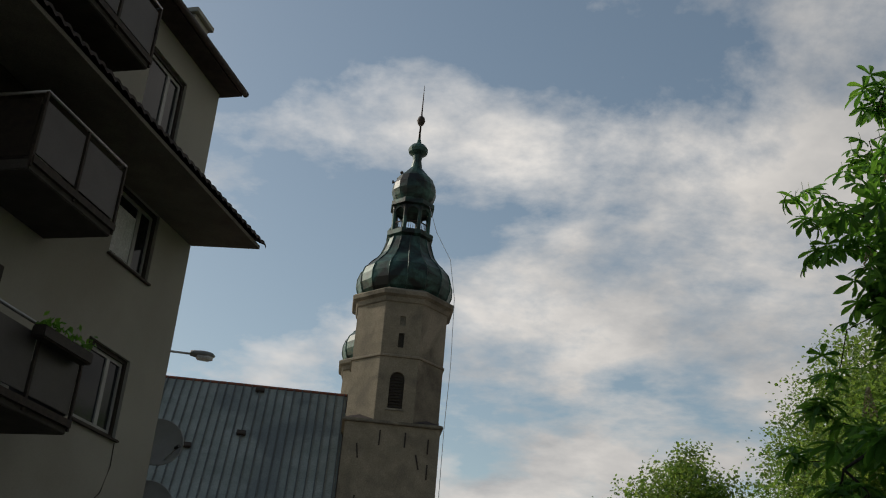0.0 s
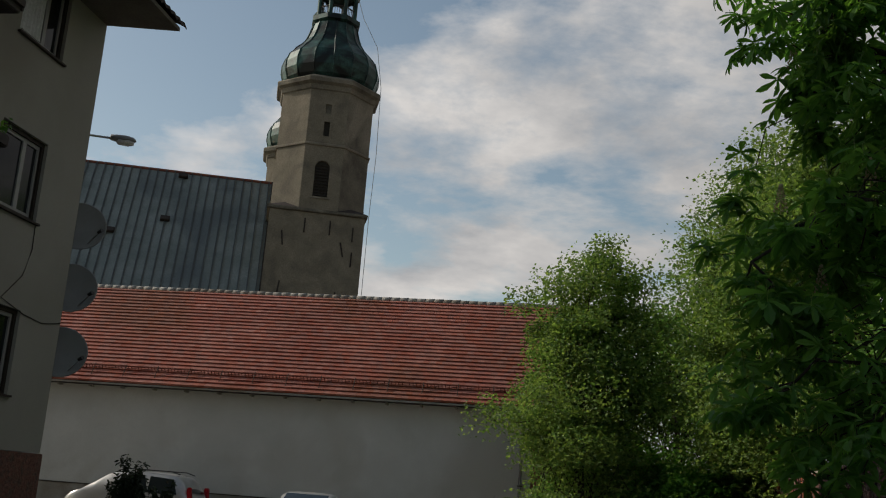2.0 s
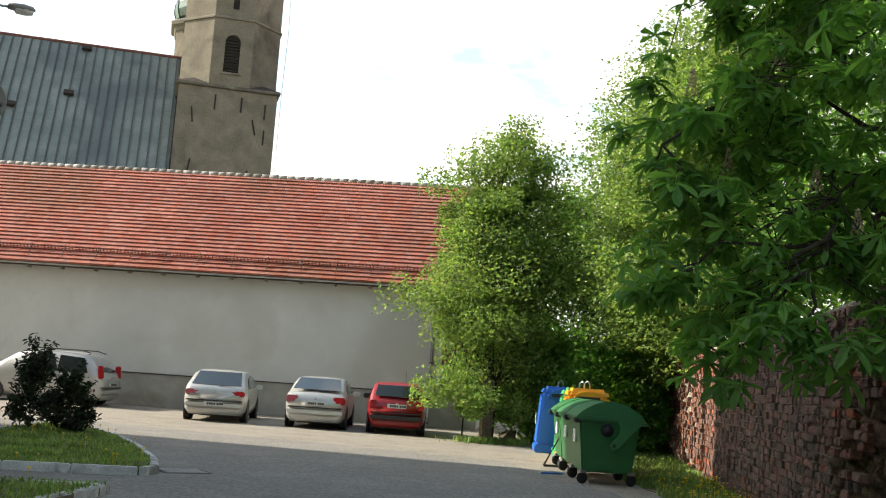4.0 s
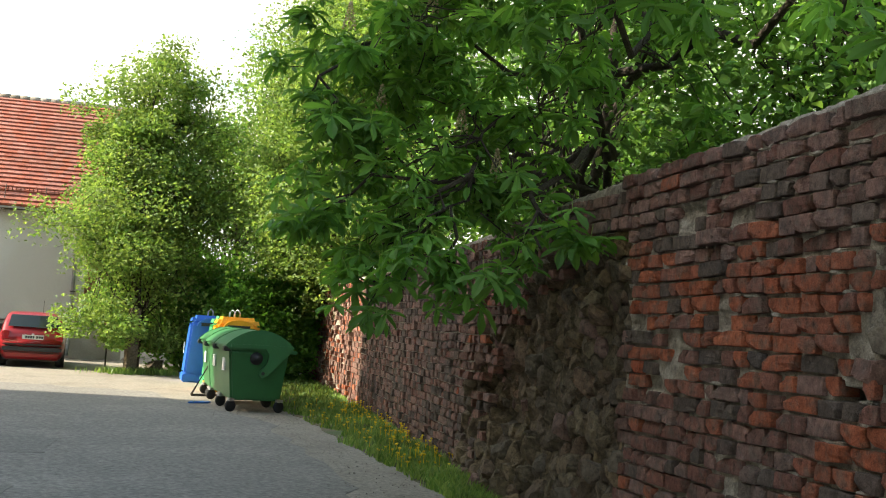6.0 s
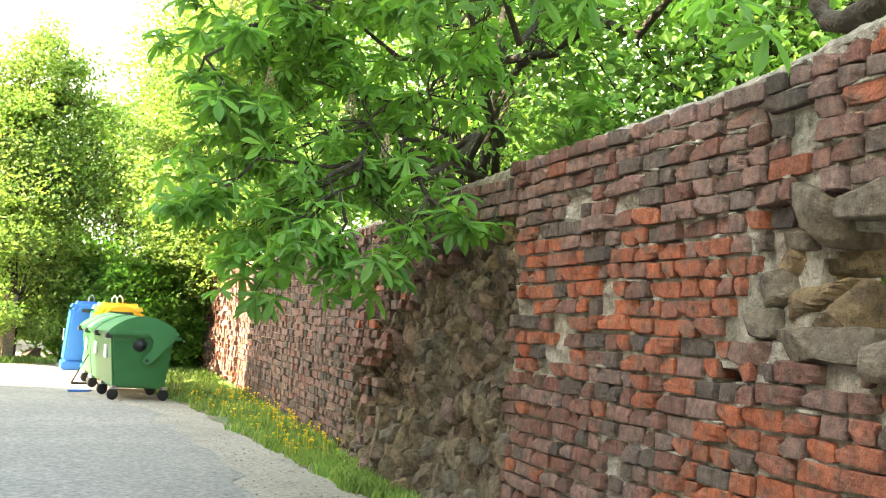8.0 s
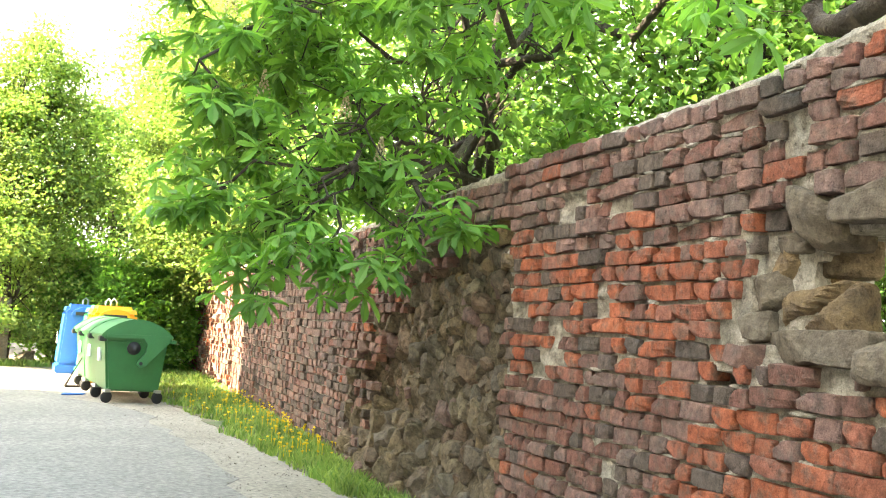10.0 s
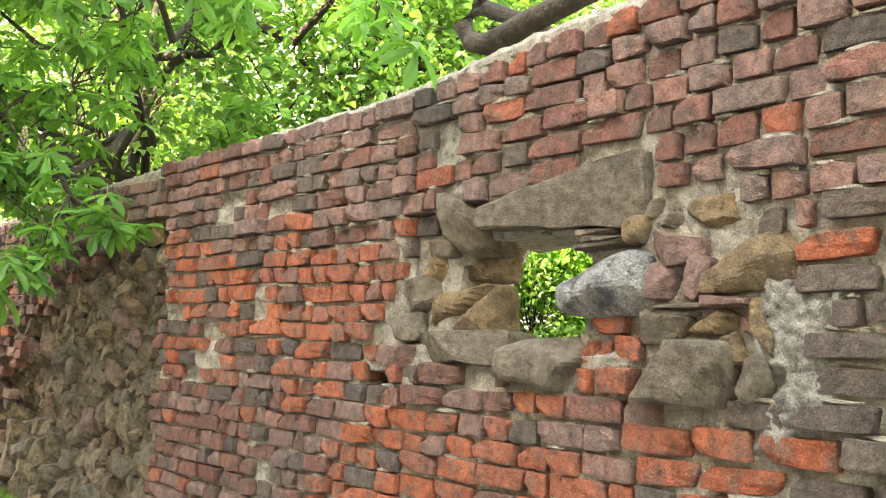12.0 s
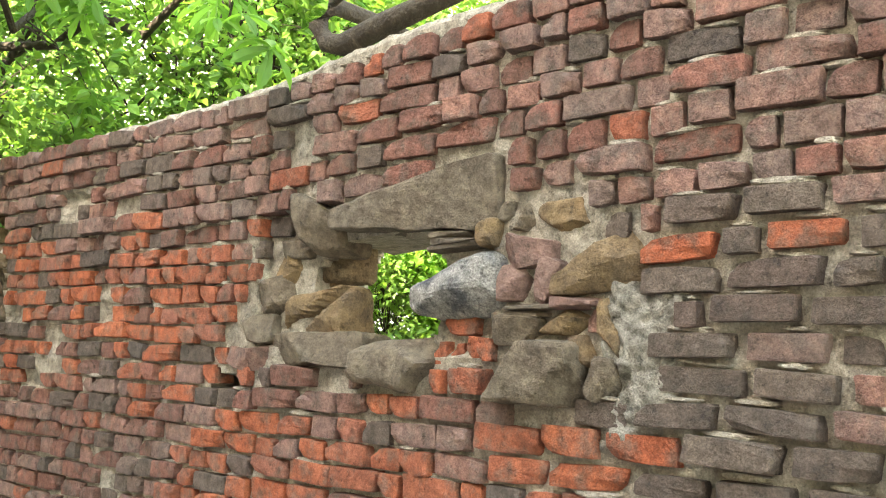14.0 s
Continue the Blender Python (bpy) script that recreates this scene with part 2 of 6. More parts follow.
class Geo:
    """Gathers faces, then becomes one mesh."""

    def __init__(self):
        self.v, self.f = [], []

    def add(self, verts, faces, m=None):
        k = len(self.v)
        if m is not None:
            verts = [tuple(m @ Vector(p)) for p in verts]
        self.v.extend(verts)
        self.f.extend([tuple(i + k for i in f) for f in faces])
        return self

    def box(self, x0, x1, y0, y1, z0, z1, m=None):
        return self.add([(x0, y0, z0), (x1, y0, z0), (x1, y1, z0), (x0, y1, z0), (x0, y0, z1), (x1, y0, z1), (x1, y1, z1), (x0, y1, z1)],
                        [(0, 3, 2, 1), (4, 5, 6, 7), (0, 1, 5, 4), (1, 2, 6, 5), (2, 3, 7, 6), (3, 0, 4, 7)], m)

    def prism(self, pts, z0, z1, m=None):
        n = len(pts)
        return self.add([(*p, z0) for p in pts] + [(*p, z1) for p in pts],
                        [tuple(range(n))[::-1], tuple(range(n, 2 * n))] + [(i, (i + 1) % n, n + (i + 1) % n, n + i) for i in range(n)], m)

    def lathe(self, prof, seg=24, m=None, turn=0.0):
        vs = [(r * math.cos(turn + 2 * math.pi * i / seg), r * math.sin(turn + 2 * math.pi * i / seg), z) for r, z in prof for i in range(seg)]
        fs = [(j * seg + i, j * seg + (i + 1) % seg, (j + 1) * seg + (i + 1) % seg, (j + 1) * seg + i) for j in range(len(prof) - 1) for i in range(seg)]
        fs += [tuple(range(seg))[::-1], tuple(range((len(prof) - 1) * seg, len(prof) * seg))]
        return self.add(vs, fs, m)

    def tube(self, pts, radii, sides=8, m=None):
        pts = [Vector(p) for p in pts]
        if not isinstance(radii, (list, tuple)):
            radii = [radii] * len(pts)
        vs, up = [], Vector((0.31, 0.17, 0.93))
        for i, p in enumerate(pts):
            d = (pts[min(i + 1, len(pts) - 1)] - pts[max(i - 1, 0)]).normalized()
            a = d.cross(up if abs(d.dot(up)) < 0.95 else Vector((1, 0, 0))).normalized()
            b = d.cross(a)
            vs += [tuple(p + (a * math.cos(2 * math.pi * k / sides) + b * math.sin(2 * math.pi * k / sides)) * radii[i]) for k in range(sides)]
        fs = [(j * sides + i, j * sides + (i + 1) % sides, (j + 1) * sides + (i + 1) % sides, (j + 1) * sides + i) for j in range(len(pts) - 1) for i in range(sides)]
        fs += [tuple(range(sides))[::-1], tuple(range((len(pts) - 1) * sides, len(pts) * sides))]
        return self.add(vs, fs, m)

    def mesh(self, name, mat, smooth=False, bevel=0.0, fix=True):
        me = bpy.data.meshes.new(name)
        me.from_pydata(self.v, [], self.f)
        if bevel or fix:
            bm = bmesh.new()
            bm.from_mesh(me)
            if bevel:
                bmesh.ops.bevel(bm, geom=[e for e in bm.edges], offset=bevel, segments=2, affect="EDGES", clamp_overlap=True)
            bmesh.ops.recalc_face_normals(bm, faces=bm.faces)
            bm.to_mesh(me)
            bm.free()
        me.materials.append(mat)
        if smooth:
            me.polygons.foreach_set("use_smooth", [True] * len(me.polygons))
        return me


def thing(name, m, label, category, group="", kind=""):
    ob = new(name)
    ob.empty_display_size = 0.2
    ob.matrix_world = m
    return tagged(ob, label, category, group, kind)


def part(name, geo, mat, parent, label="", smooth=False, bevel=0.0, m=None, kind="", fix=True):
    me = geo if isinstance(geo, bpy.types.Mesh) else geo.mesh(name, mat, smooth, bevel, fix)
    ob = new(name, me)
    ob.parent = parent
    if m is not None:
        ob.matrix_basis = m
    return tagged(ob, label, kind=kind)


def single(name, geo, mat, label, category, m=None, smooth=False, bevel=0.0, group="", kind="", fix=True):
    ob = new(name, geo.mesh(name, mat, smooth, bevel, fix))
    if m is not None:
        ob.matrix_world = m
    return tagged(ob, label, category, group, kind)


CUBE_V = [(-.5, -.5, -.5), (.5, -.5, -.5), (.5, .5, -.5), (-.5, .5, -.5), (-.5, -.5, .5), (.5, -.5, .5), (.5, .5, .5), (-.5, .5, .5)]
CUBE_F = [(0, 3, 2, 1), (4, 5, 6, 7), (0, 1, 5, 4), (1, 2, 6, 5), (2, 3, 7, 6), (3, 0, 4, 7)]


# ---- materials ----
ASPHALT = masonry("asphalt", [(0.195, 0.183, 0.165)] * 2, (0.24, 0.224, 0.2), 0.7, 0.0007, 0.12, 0.3, 0.6, 0.92, hole=0.86)
ASPHALT_DARK = masonry("patched_asphalt", [(0.175, 0.165, 0.15)] * 2, (0.21, 0.197, 0.178), 0.6, 0.001, 0.14, 0.3, 1.6, 0.92, hole=0.82)
DIRT = masonry("dirt", [(0.265, 0.238, 0.198)] * 2, (0.205, 0.182, 0.15), 0.8, 0.002, 0.16, 0.33, 1.1, 0.95, hole=0.75)
SOIL = material("soil", (0.12, 0.10, 0.066), (0.2, 0.165, 0.11), 0.95, 3, 50, 0.6, c=(0.09, 0.12, 0.05))
KERB = material("kerb_stone", (0.42, 0.42, 0.40), (0.6, 0.6, 0.57), 0.9, 5, 60, 0.3, c=(0.25, 0.24, 0.22))
PLASTER = material("grey_plaster", (0.50, 0.50, 0.47), (0.57, 0.57, 0.54), 0.93, 0.8, 80, 0.12, c=(0.46, 0.45, 0.41), dist=0.006)
PLINTH = material("plinth_render", (0.27, 0.25, 0.22), (0.37, 0.35, 0.31), 0.93, 1.4, 60, 0.3, c=(0.22, 0.19, 0.15), dist=0.008)
TILE = material("clay_tile", (0.27, 0.085, 0.06), (0.38, 0.14, 0.10), 0.85, 0.5, 40, 0.2, c=(0.25, 0.095, 0.06), vary=0.13)
DARKTILE = material("dark_tile", (0.03, 0.022, 0.02), (0.06, 0.045, 0.04), 0.8, 4, 50, 0.2, vary=0.2)
IRON = material("dark_iron", (0.03, 0.025, 0.022), (0.06, 0.045, 0.035), 0.7, 10, 90, 0.2, metal=0.3)
RAILRED = material("red_painted_steel", (0.16, 0.05, 0.035), (0.22, 0.08, 0.05), 0.7, 8, 90, 0.1)
SHEET = material("zinc_sheet", (0.185, 0.205, 0.185), (0.27, 0.29, 0.265), 0.6, 0.6, 12, 0.1, metal=0.25, c=(0.15, 0.165, 0.16), dist=0.01, vary=0.08)
LEADSEAM = material("dark_seam", (0.06, 0.066, 0.066), (0.10, 0.11, 0.11), 0.7, 2, 20, 0.1)
TOWERPL = material("weathered_lime_plaster", (0.165, 0.143, 0.104), (0.24, 0.205, 0.152), 0.93, 0.9, 14, 0.4, c=(0.15, 0.13, 0.098), cscale=0.5)
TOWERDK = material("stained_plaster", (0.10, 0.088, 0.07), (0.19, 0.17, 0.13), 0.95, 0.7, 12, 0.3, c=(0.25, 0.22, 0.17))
COPPER = material("copper_patina", (0.008, 0.02, 0.018), (0.05, 0.12, 0.098), 0.45, 1.3, 10, 0.2, metal=0.15, c=(0.008, 0.01, 0.009), dist=0.01)
LOUVRE = material("dark_louvre", (0.03, 0.025, 0.02), (0.05, 0.045, 0.035), 0.9, 8, 60, 0.2)
FACADE = material("apartment_render", (0.29, 0.28, 0.245), (0.34, 0.33, 0.29), 0.93, 0.6, 120, 0.15, c=(0.265, 0.25, 0.215), dist=0.005)
# soffit, balcony slab and panels: their shade is darkened into these colours
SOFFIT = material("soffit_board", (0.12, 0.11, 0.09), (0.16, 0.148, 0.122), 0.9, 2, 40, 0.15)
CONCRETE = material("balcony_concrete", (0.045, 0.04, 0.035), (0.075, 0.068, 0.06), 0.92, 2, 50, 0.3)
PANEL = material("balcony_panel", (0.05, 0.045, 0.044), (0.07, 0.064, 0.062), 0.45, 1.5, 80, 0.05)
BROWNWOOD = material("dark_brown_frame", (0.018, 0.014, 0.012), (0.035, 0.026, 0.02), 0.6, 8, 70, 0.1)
WHITEPVC = plain("grey_window_frame", (0.3, 0.3, 0.29), 0.4)
CURTAIN = material("net_curtain", (0.55, 0.56, 0.57), (0.68, 0.69, 0.7), 0.95, 6, 40, 0.3)
PANE = glass_material("window_glass", (0.012, 0.014, 0.016), 0.06)
ZINC = material("zinc_gutter", (0.20, 0.205, 0.21), (0.30, 0.305, 0.31), 0.5, 3, 40, 0.1, metal=0.6)
DISH = plain("dish_grey", (0.22, 0.225, 0.22), 0.6)
# bricks, stone, mortar of the town wall
MORTAR = masonry("lime_mortar", [(0.350, 0.311, 0.248)] * 2, (0.194, 0.165, 0.126), 0.7, 0.012, 0.3, 0.36, 6.0, 0.97)
GREYMORTAR = masonry("cement_mortar", [(0.296, 0.276, 0.232)] * 2, (0.192, 0.176, 0.144), 0.6, 0.014, 0.3, 0.38, 9.0, 0.97)
EARTHMORTAR = masonry("earthy_mortar", [(0.144, 0.107, 0.065)] * 2, (0.076, 0.058, 0.039), 0.8, 0.016, 0.35, 0.4, 4.0, 0.97)
BR_ORANGE = masonry("orange_brick", [(0.323, 0.085, 0.040), (0.418, 0.128, 0.063), (0.285, 0.095, 0.055), (0.370, 0.104, 0.048), (0.257, 0.104, 0.071)], (0.152, 0.104, 0.078), 0.72)
BR_RED = masonry("dull_red_brick", [(0.170, 0.081, 0.060), (0.230, 0.102, 0.075), (0.153, 0.085, 0.066), (0.204, 0.085, 0.060)], (0.119, 0.089, 0.070), 0.8)
BR_BROWN = masonry("weathered_brown_brick", [(0.186, 0.116, 0.096), (0.251, 0.138, 0.109), (0.218, 0.138, 0.113), (0.269, 0.134, 0.100), (0.167, 0.121, 0.100)], (0.149, 0.113, 0.092), 0.8)
BR_GREY = masonry("sooty_grey_brick", [(0.082, 0.065, 0.054), (0.136, 0.104, 0.082), (0.102, 0.076, 0.061), (0.144, 0.109, 0.084), (0.120, 0.083, 0.067)], (0.080, 0.062, 0.051), 0.65)
ST_GREY = masonry("grey_fieldstone", [(0.144, 0.114, 0.081), (0.178, 0.143, 0.103), (0.121, 0.098, 0.074)], (0.091, 0.071, 0.053), 0.7, 0.012, 0.2, 0.33, 6.0)
ST_OCHRE = masonry("ochre_sandstone", [(0.211, 0.142, 0.073), (0.180, 0.125, 0.072), (0.234, 0.159, 0.085)], (0.122, 0.090, 0.061), 0.75, 0.011, 0.26, 0.37, 7.0)
ST_GRANITE = masonry("speckled_granite", [(0.22, 0.21, 0.19)] * 2, (0.06, 0.064, 0.07), 0.92, 0.008, 0.5, 0.4, 8.0, 0.85)
ST_PINK = masonry("reddish_stone", [(0.175, 0.105, 0.085), (0.205, 0.13, 0.105)], (0.12, 0.082, 0.068), 0.7, 0.009, 0.2, 0.33, 6.0)
ST_BROWN = masonry("brown_rubble_stone", [(0.168, 0.124, 0.079), (0.221, 0.163, 0.101), (0.142, 0.109, 0.077), (0.200, 0.129, 0.085)], (0.100, 0.077, 0.053), 0.7, 0.014, 0.28, 0.37, 7.0)
# plants
BARK = material("bark", (0.028, 0.022, 0.016), (0.06, 0.048, 0.034), 0.95, 9, 50, 0.9)
DRYTWIG = material("pale_twig", (0.38, 0.32, 0.24), (0.5, 0.44, 0.33), 0.9, 9, 50, 0.3)
LEAF_CHESTNUT = leaf_material("chestnut_leaf", (0.07, 0.185, 0.035), (0.16, 0.33, 0.06), 0.52)
LEAF_MAPLE = leaf_material("maple_leaf", (0.10, 0.195, 0.05), (0.255, 0.35, 0.10), 0.45, 0.45)
LEAF_WOOD = leaf_material("woodland_leaf", (0.07, 0.175, 0.036), (0.2, 0.345, 0.085), 0.46, 0.6)
LEAF_DARK = leaf_material("conifer_shoot", (0.010, 0.022, 0.008), (0.022, 0.042, 0.013), 0.1)
GRASS = leaf_material("grass_blade", (0.09, 0.19, 0.04), (0.27, 0.36, 0.10), 0.35)
DANDELION = leaf_material("dandelion_flower", (0.62, 0.42, 0.01), (0.75, 0.55, 0.02), 0.2, 0.1)
CANDLE = leaf_material("chestnut_candle", (0.34, 0.27, 0.16), (0.5, 0.42, 0.28), 0.3, 0.1)
# bins and cars
BINGREEN = plain("green_plastic", (0.018, 0.125, 0.035), 0.42)
BINLID = plain("green_lid_plastic", (0.03, 0.155, 0.05), 0.45)
RECBLUE = plain("blue_plastic", (0.02, 0.14, 0.52), 0.42)
RECGREEN = plain("light_green_plastic", (0.05, 0.34, 0.13), 0.42)
RECYELLOW = plain("yellow_plastic", (0.72, 0.36, 0.01), 0.42)
RUBBER = plain("black_rubber", (0.012, 0.012, 0.012), 0.8)
BLACKPL = plain("black_plastic", (0.02, 0.02, 0.021), 0.55)
STEEL = plain("galvanised_steel", (0.4, 0.4, 0.4), 0.45, 0.8)
STICKER = plain("white_sticker", (0.7, 0.7, 0.68), 0.6)
SILVER = plain("silver_car_paint", (0.48, 0.475, 0.455), 0.3, 0.35, 0.6)
REDPAINT = plain("red_car_paint", (0.25, 0.01, 0.014), 0.3, 0.0, 0.6)
CARGLASS = glass_material("car_glass", (0.02, 0.028, 0.03), 0.05)
TAILRED = plain("red_tail_lens", (0.36, 0.015, 0.02), 0.2)
PLATE = plain("plate_white", (0.6, 0.6, 0.58), 0.5)
PLATEBAR = plain("plate_bar", (0.04, 0.04, 0.04), 0.6)
RIM = plain("alloy_rim", (0.4, 0.4, 0.4), 0.4, 0.6)
SEATCLOTH = plain("seat_cloth", (0.09, 0.09, 0.1), 0.9)

# ---- ground ----
WALL_M = pose(3.13, 0, 0, 0, 0, 74)           # along the old wall: x along it, y out of it, z up
BARN_M = pose(-3.15, 37.78, 0, 0, 0, -14.4)   # x along the barn's front, y into it
FLAT_M = pose(-5.07, 18.73, 0, 0, 0, 75.7)    # x along the facade, 0 at its far corner, y into the house


def sheet(name, pts, z, mat, label, category, m=None, kind="structure", step=0.0, seed=0):
    """A thin slab over an outline, its edge roughened."""
    r = random.Random(seed)
    out = []
    for i, p in enumerate(pts):
        q = pts[(i + 1) % len(pts)]
        n = max(1, int(math.dist(p, q) / step)) if step else 1
        for k in range(n):
            j = step * 0.28 if step else 0
            out.append((p[0] + (q[0] - p[0]) * k / n + r.uniform(-j, j), p[1] + (q[1] - p[1]) * k / n + r.uniform(-j, j)))
    return single(name, Geo().prism(out, z - 0.05, z), mat, label, category, m, kind=kind)


def build_ground():
    n, ext = 60, 1500.0
    c = [math.copysign(abs(u) ** 3, u) * ext for u in np.linspace(-1, 1, n)]
    vs = [(x, y + 12, 0.0) for y in c for x in c]
    fs = [(j * n + i, j * n + i + 1, (j + 1) * n + i + 1, (j + 1) * n + i) for j in range(n - 1) for i in range(n - 1)]
    g = Geo().add(vs, fs)
    single("ground", g, DIRT, "dusty pale trodden earth with gravel and bare patches", "ground", kind="structure")
    sheet("asphalt_yard", [(2.2, -9), (2.8, 0), (3.3, 5.0), (4.1, 8.8), (4.75, 11.5), (5.3, 14.0), (5.75, 16.2), (5.3, 19.2), (5.3, 22.0),
                           (-2.3, 26.5), (-10, 30), (-30, 33), (-30, -9)], 0.006, ASPHALT,
          "worn grey asphalt yard with patched darker stains", "asphalt", step=0.5, seed=3)

    d = thing("drain_cover", pose(-0.9, 16.3, 0.007, 0, 0, 20), "flat iron drain cover let into the asphalt", "drain cover")
    part("frame", Geo().box(-0.36, 0.36, -0.3, 0.3, -0.02, 0.004), IRON, d, bevel=0.002)
    for k in range(7):
        part("bar", Geo().box(-0.3, 0.3, -0.25 + k * 0.075, -0.215 + k * 0.075, 0.004, 0.012), STEEL, d)
    sheet("asphalt_patch", [(0.4, 12.6), (1.9, 12.4), (2.3, 13.7), (1.2, 14.3), (0.2, 13.8)], 0.010, ASPHALT_DARK, "darker tar-stained patch in the asphalt", "asphalt", step=0.3, seed=8)
    sheet("asphalt_patch", [(-0.5, 9.3), (0.9, 8.9), (1.3, 10.1), (-0.2, 10.6)], 0.010, ASPHALT_DARK, "small darker patch in the asphalt", "asphalt", step=0.25, seed=9)


build_ground()
# ---- the old town wall ----
WALL_TOP = [(-8, 3.05), (0.4, 3.05), (2.0, 3.02), (2.6, 3.0), (2.95, 2.96), (3.36, 2.915), (3.85, 2.885), (5.0, 2.87), (8, 2.81), (10, 2.74), (12, 2.68), (20, 2.6), (33, 2.52)]
OPENING = [(3.02, 1.64), (2.30, 1.64), (2.22, 1.8), (2.26, 2.04), (2.34, 2.10), (2.95, 2.11), (3.12, 1.95), (3.12, 1.8)]


def curve(table, x):
    return float(np.interp(x, [p[0] for p in table], [p[1] for p in table]))


def inside(poly, x, z):
    hit, j = False, len(poly) - 1
    for i in range(len(poly)):
        (xi, zi), (xj, zj) = poly[i], poly[j]
        if (zi > z) != (zj > z) and x < (xj - xi) * (z - zi) / (zj - zi) + xi:
            hit = not hit
        j = i
    return hit


def rough(s, z, k=1.0):
    return noise.fractal(Vector((s * 3.1, z * 3.1, 4.0)), 0.9, 2.2, 4) * k


def rubble_left(z):
    """Where the rubble gives way to brickwork on the far side."""
    return float(np.interp(z, [0, 0.7, 1.3, 1.8, 2.3, 2.5], [11.3, 11.3, 10.9, 10.0, 8.6, 8.2]))


def in_rubble(s, z):
    return 6.5 + 0.1 * rough(2.0, z) < s < rubble_left(z) and z < 2.44 + 0.08 * rough(s, 7)


def bare(s, z):
    """Where the facing has fallen away and the core of mortar shows."""
    if not (4.0 < s < 6.5 and 1.28 < z < 2.5):
        return 0.0
    return max(0.0, min(1.0, (noise.noise(Vector((s * 2.3, z * 3.4, 8.0))) - 0.16) * 4))


def depth(s, z):
    """How far the wall's bed of mortar stands out."""
    d = -0.024 + 0.012 * rough(s, z) + (0.013 * rough(s * 4.1, z * 4.1) if s < 7 else 0.0)
    if s < 1.2 and z < 2.13:
        d += 0.018
    if in_rubble(s, z):
        edge = max(0.0, min(1.0, (s - 6.5) / 0.3, (rubble_left(z) - s) / 0.35, (2.5 - z) / 0.25))
        d += -0.12 * edge + 0.07 * rough(s * 0.7, z * 0.7) + 0.025 * rough(s * 2.2, z * 2.2) + 0.42 * max(0.0, 0.75 - z) ** 1.3 * edge
        d -= 0.16 * math.exp(-((s - 10.2) / 0.55) ** 2 - ((z - 0.95) / 0.4) ** 2)
    d -= 0.03 * bare(s, z)
    if s > 22.5:
        d += 0.16 * rough(s * 0.5, z * 0.6) - 0.05
    if 21.25 < s < 21.75:
        d -= 0.14
    # the ragged recess round the opening
    if 1.95 < s < 3.5 and 1.6 < z < 2.25:
        d -= 0.05
    if 3.60 < s < 3.86 and 1.34 < z < 1.46:
        d -= 0.2
    return d


def build_wall_bed(parent):
    g = Geo()
    cuts = list(np.arange(-8, 0, 0.4)) + list(np.arange(0, 4.4, 0.028)) + list(np.arange(4.4, 6.6, 0.045)) + list(np.arange(6.6, 11.5, 0.07)) + list(np.arange(11.5, 33.01, 0.16))
    nz = 96
    us = np.linspace(0, 1, nz)
    idx = {}

    def vert(i, j, back):
        key = (i, j, back)
        if key not in idx:
            s, z = float(cuts[i]), float(us[j]) * curve(WALL_TOP, cuts[i])
            y = -0.62 if back else depth(s, z)
            if not back and j == nz - 1:
                y -= 0.02
                z += 0.012 * rough(s * 3, 1)
            idx[key] = len(g.v)
            # the opening runs askew through the wall
            skew = 0.30 * math.exp(-((s - 2.75) / 0.9) ** 2) if back else 0.0
            g.v.append((s + skew, y, z - (0.05 if j == 0 else 0)))
        return idx[key]

    keep = {}
    for i in range(len(cuts) - 1):
        for j in range(nz - 1):
            s = float(cuts[i] + cuts[i + 1]) / 2
            keep[i, j] = not inside(OPENING, s, float(us[j] + us[j + 1]) / 2 * curve(WALL_TOP, s))
    for (i, j), on in keep.items():
        if not on:
            continue
        g.f.append((vert(i, j, 0), vert(i, j + 1, 0), vert(i + 1, j + 1, 0), vert(i + 1, j, 0)))
        g.f.append((vert(i, j, 1), vert(i + 1, j, 1), vert(i + 1, j + 1, 1), vert(i, j + 1, 1)))
        for di, dj, p, q in ((-1, 0, (i, j), (i, j + 1)), (1, 0, (i + 1, j + 1), (i + 1, j)), (0, -1, (i + 1, j), (i, j)), (0, 1, (i, j + 1), (i + 1, j + 1))):
            if not keep.get((i + di, j + dj), False):
                g.f.append((vert(*p, 0), vert(*p, 1), vert(*q, 1), vert(*q, 0)))
    # the core of the hollow is bound with darker, earthy mortar
    halves = {True: (Geo(), {}), False: (Geo(), {})}
    for f in g.f:
        c = [sum(g.v[k][a] for k in f) / len(f) for a in range(3)]
        h, known = halves[in_rubble(c[0], c[2]) and c[1] > -0.5]
        for k in f:
            if k not in known:
                known[k] = len(h.v)
                h.v.append(g.v[k])
        h.f.append(tuple(known[k] for k in f))
    part("mortar_bed", halves[False][0], MORTAR, parent, "rough sandy lime mortar bed", smooth=False, fix=False)
    part("rubble_core", halves[True][0], EARTHMORTAR, parent, "dark earthy core of the wall", smooth=False, fix=False)


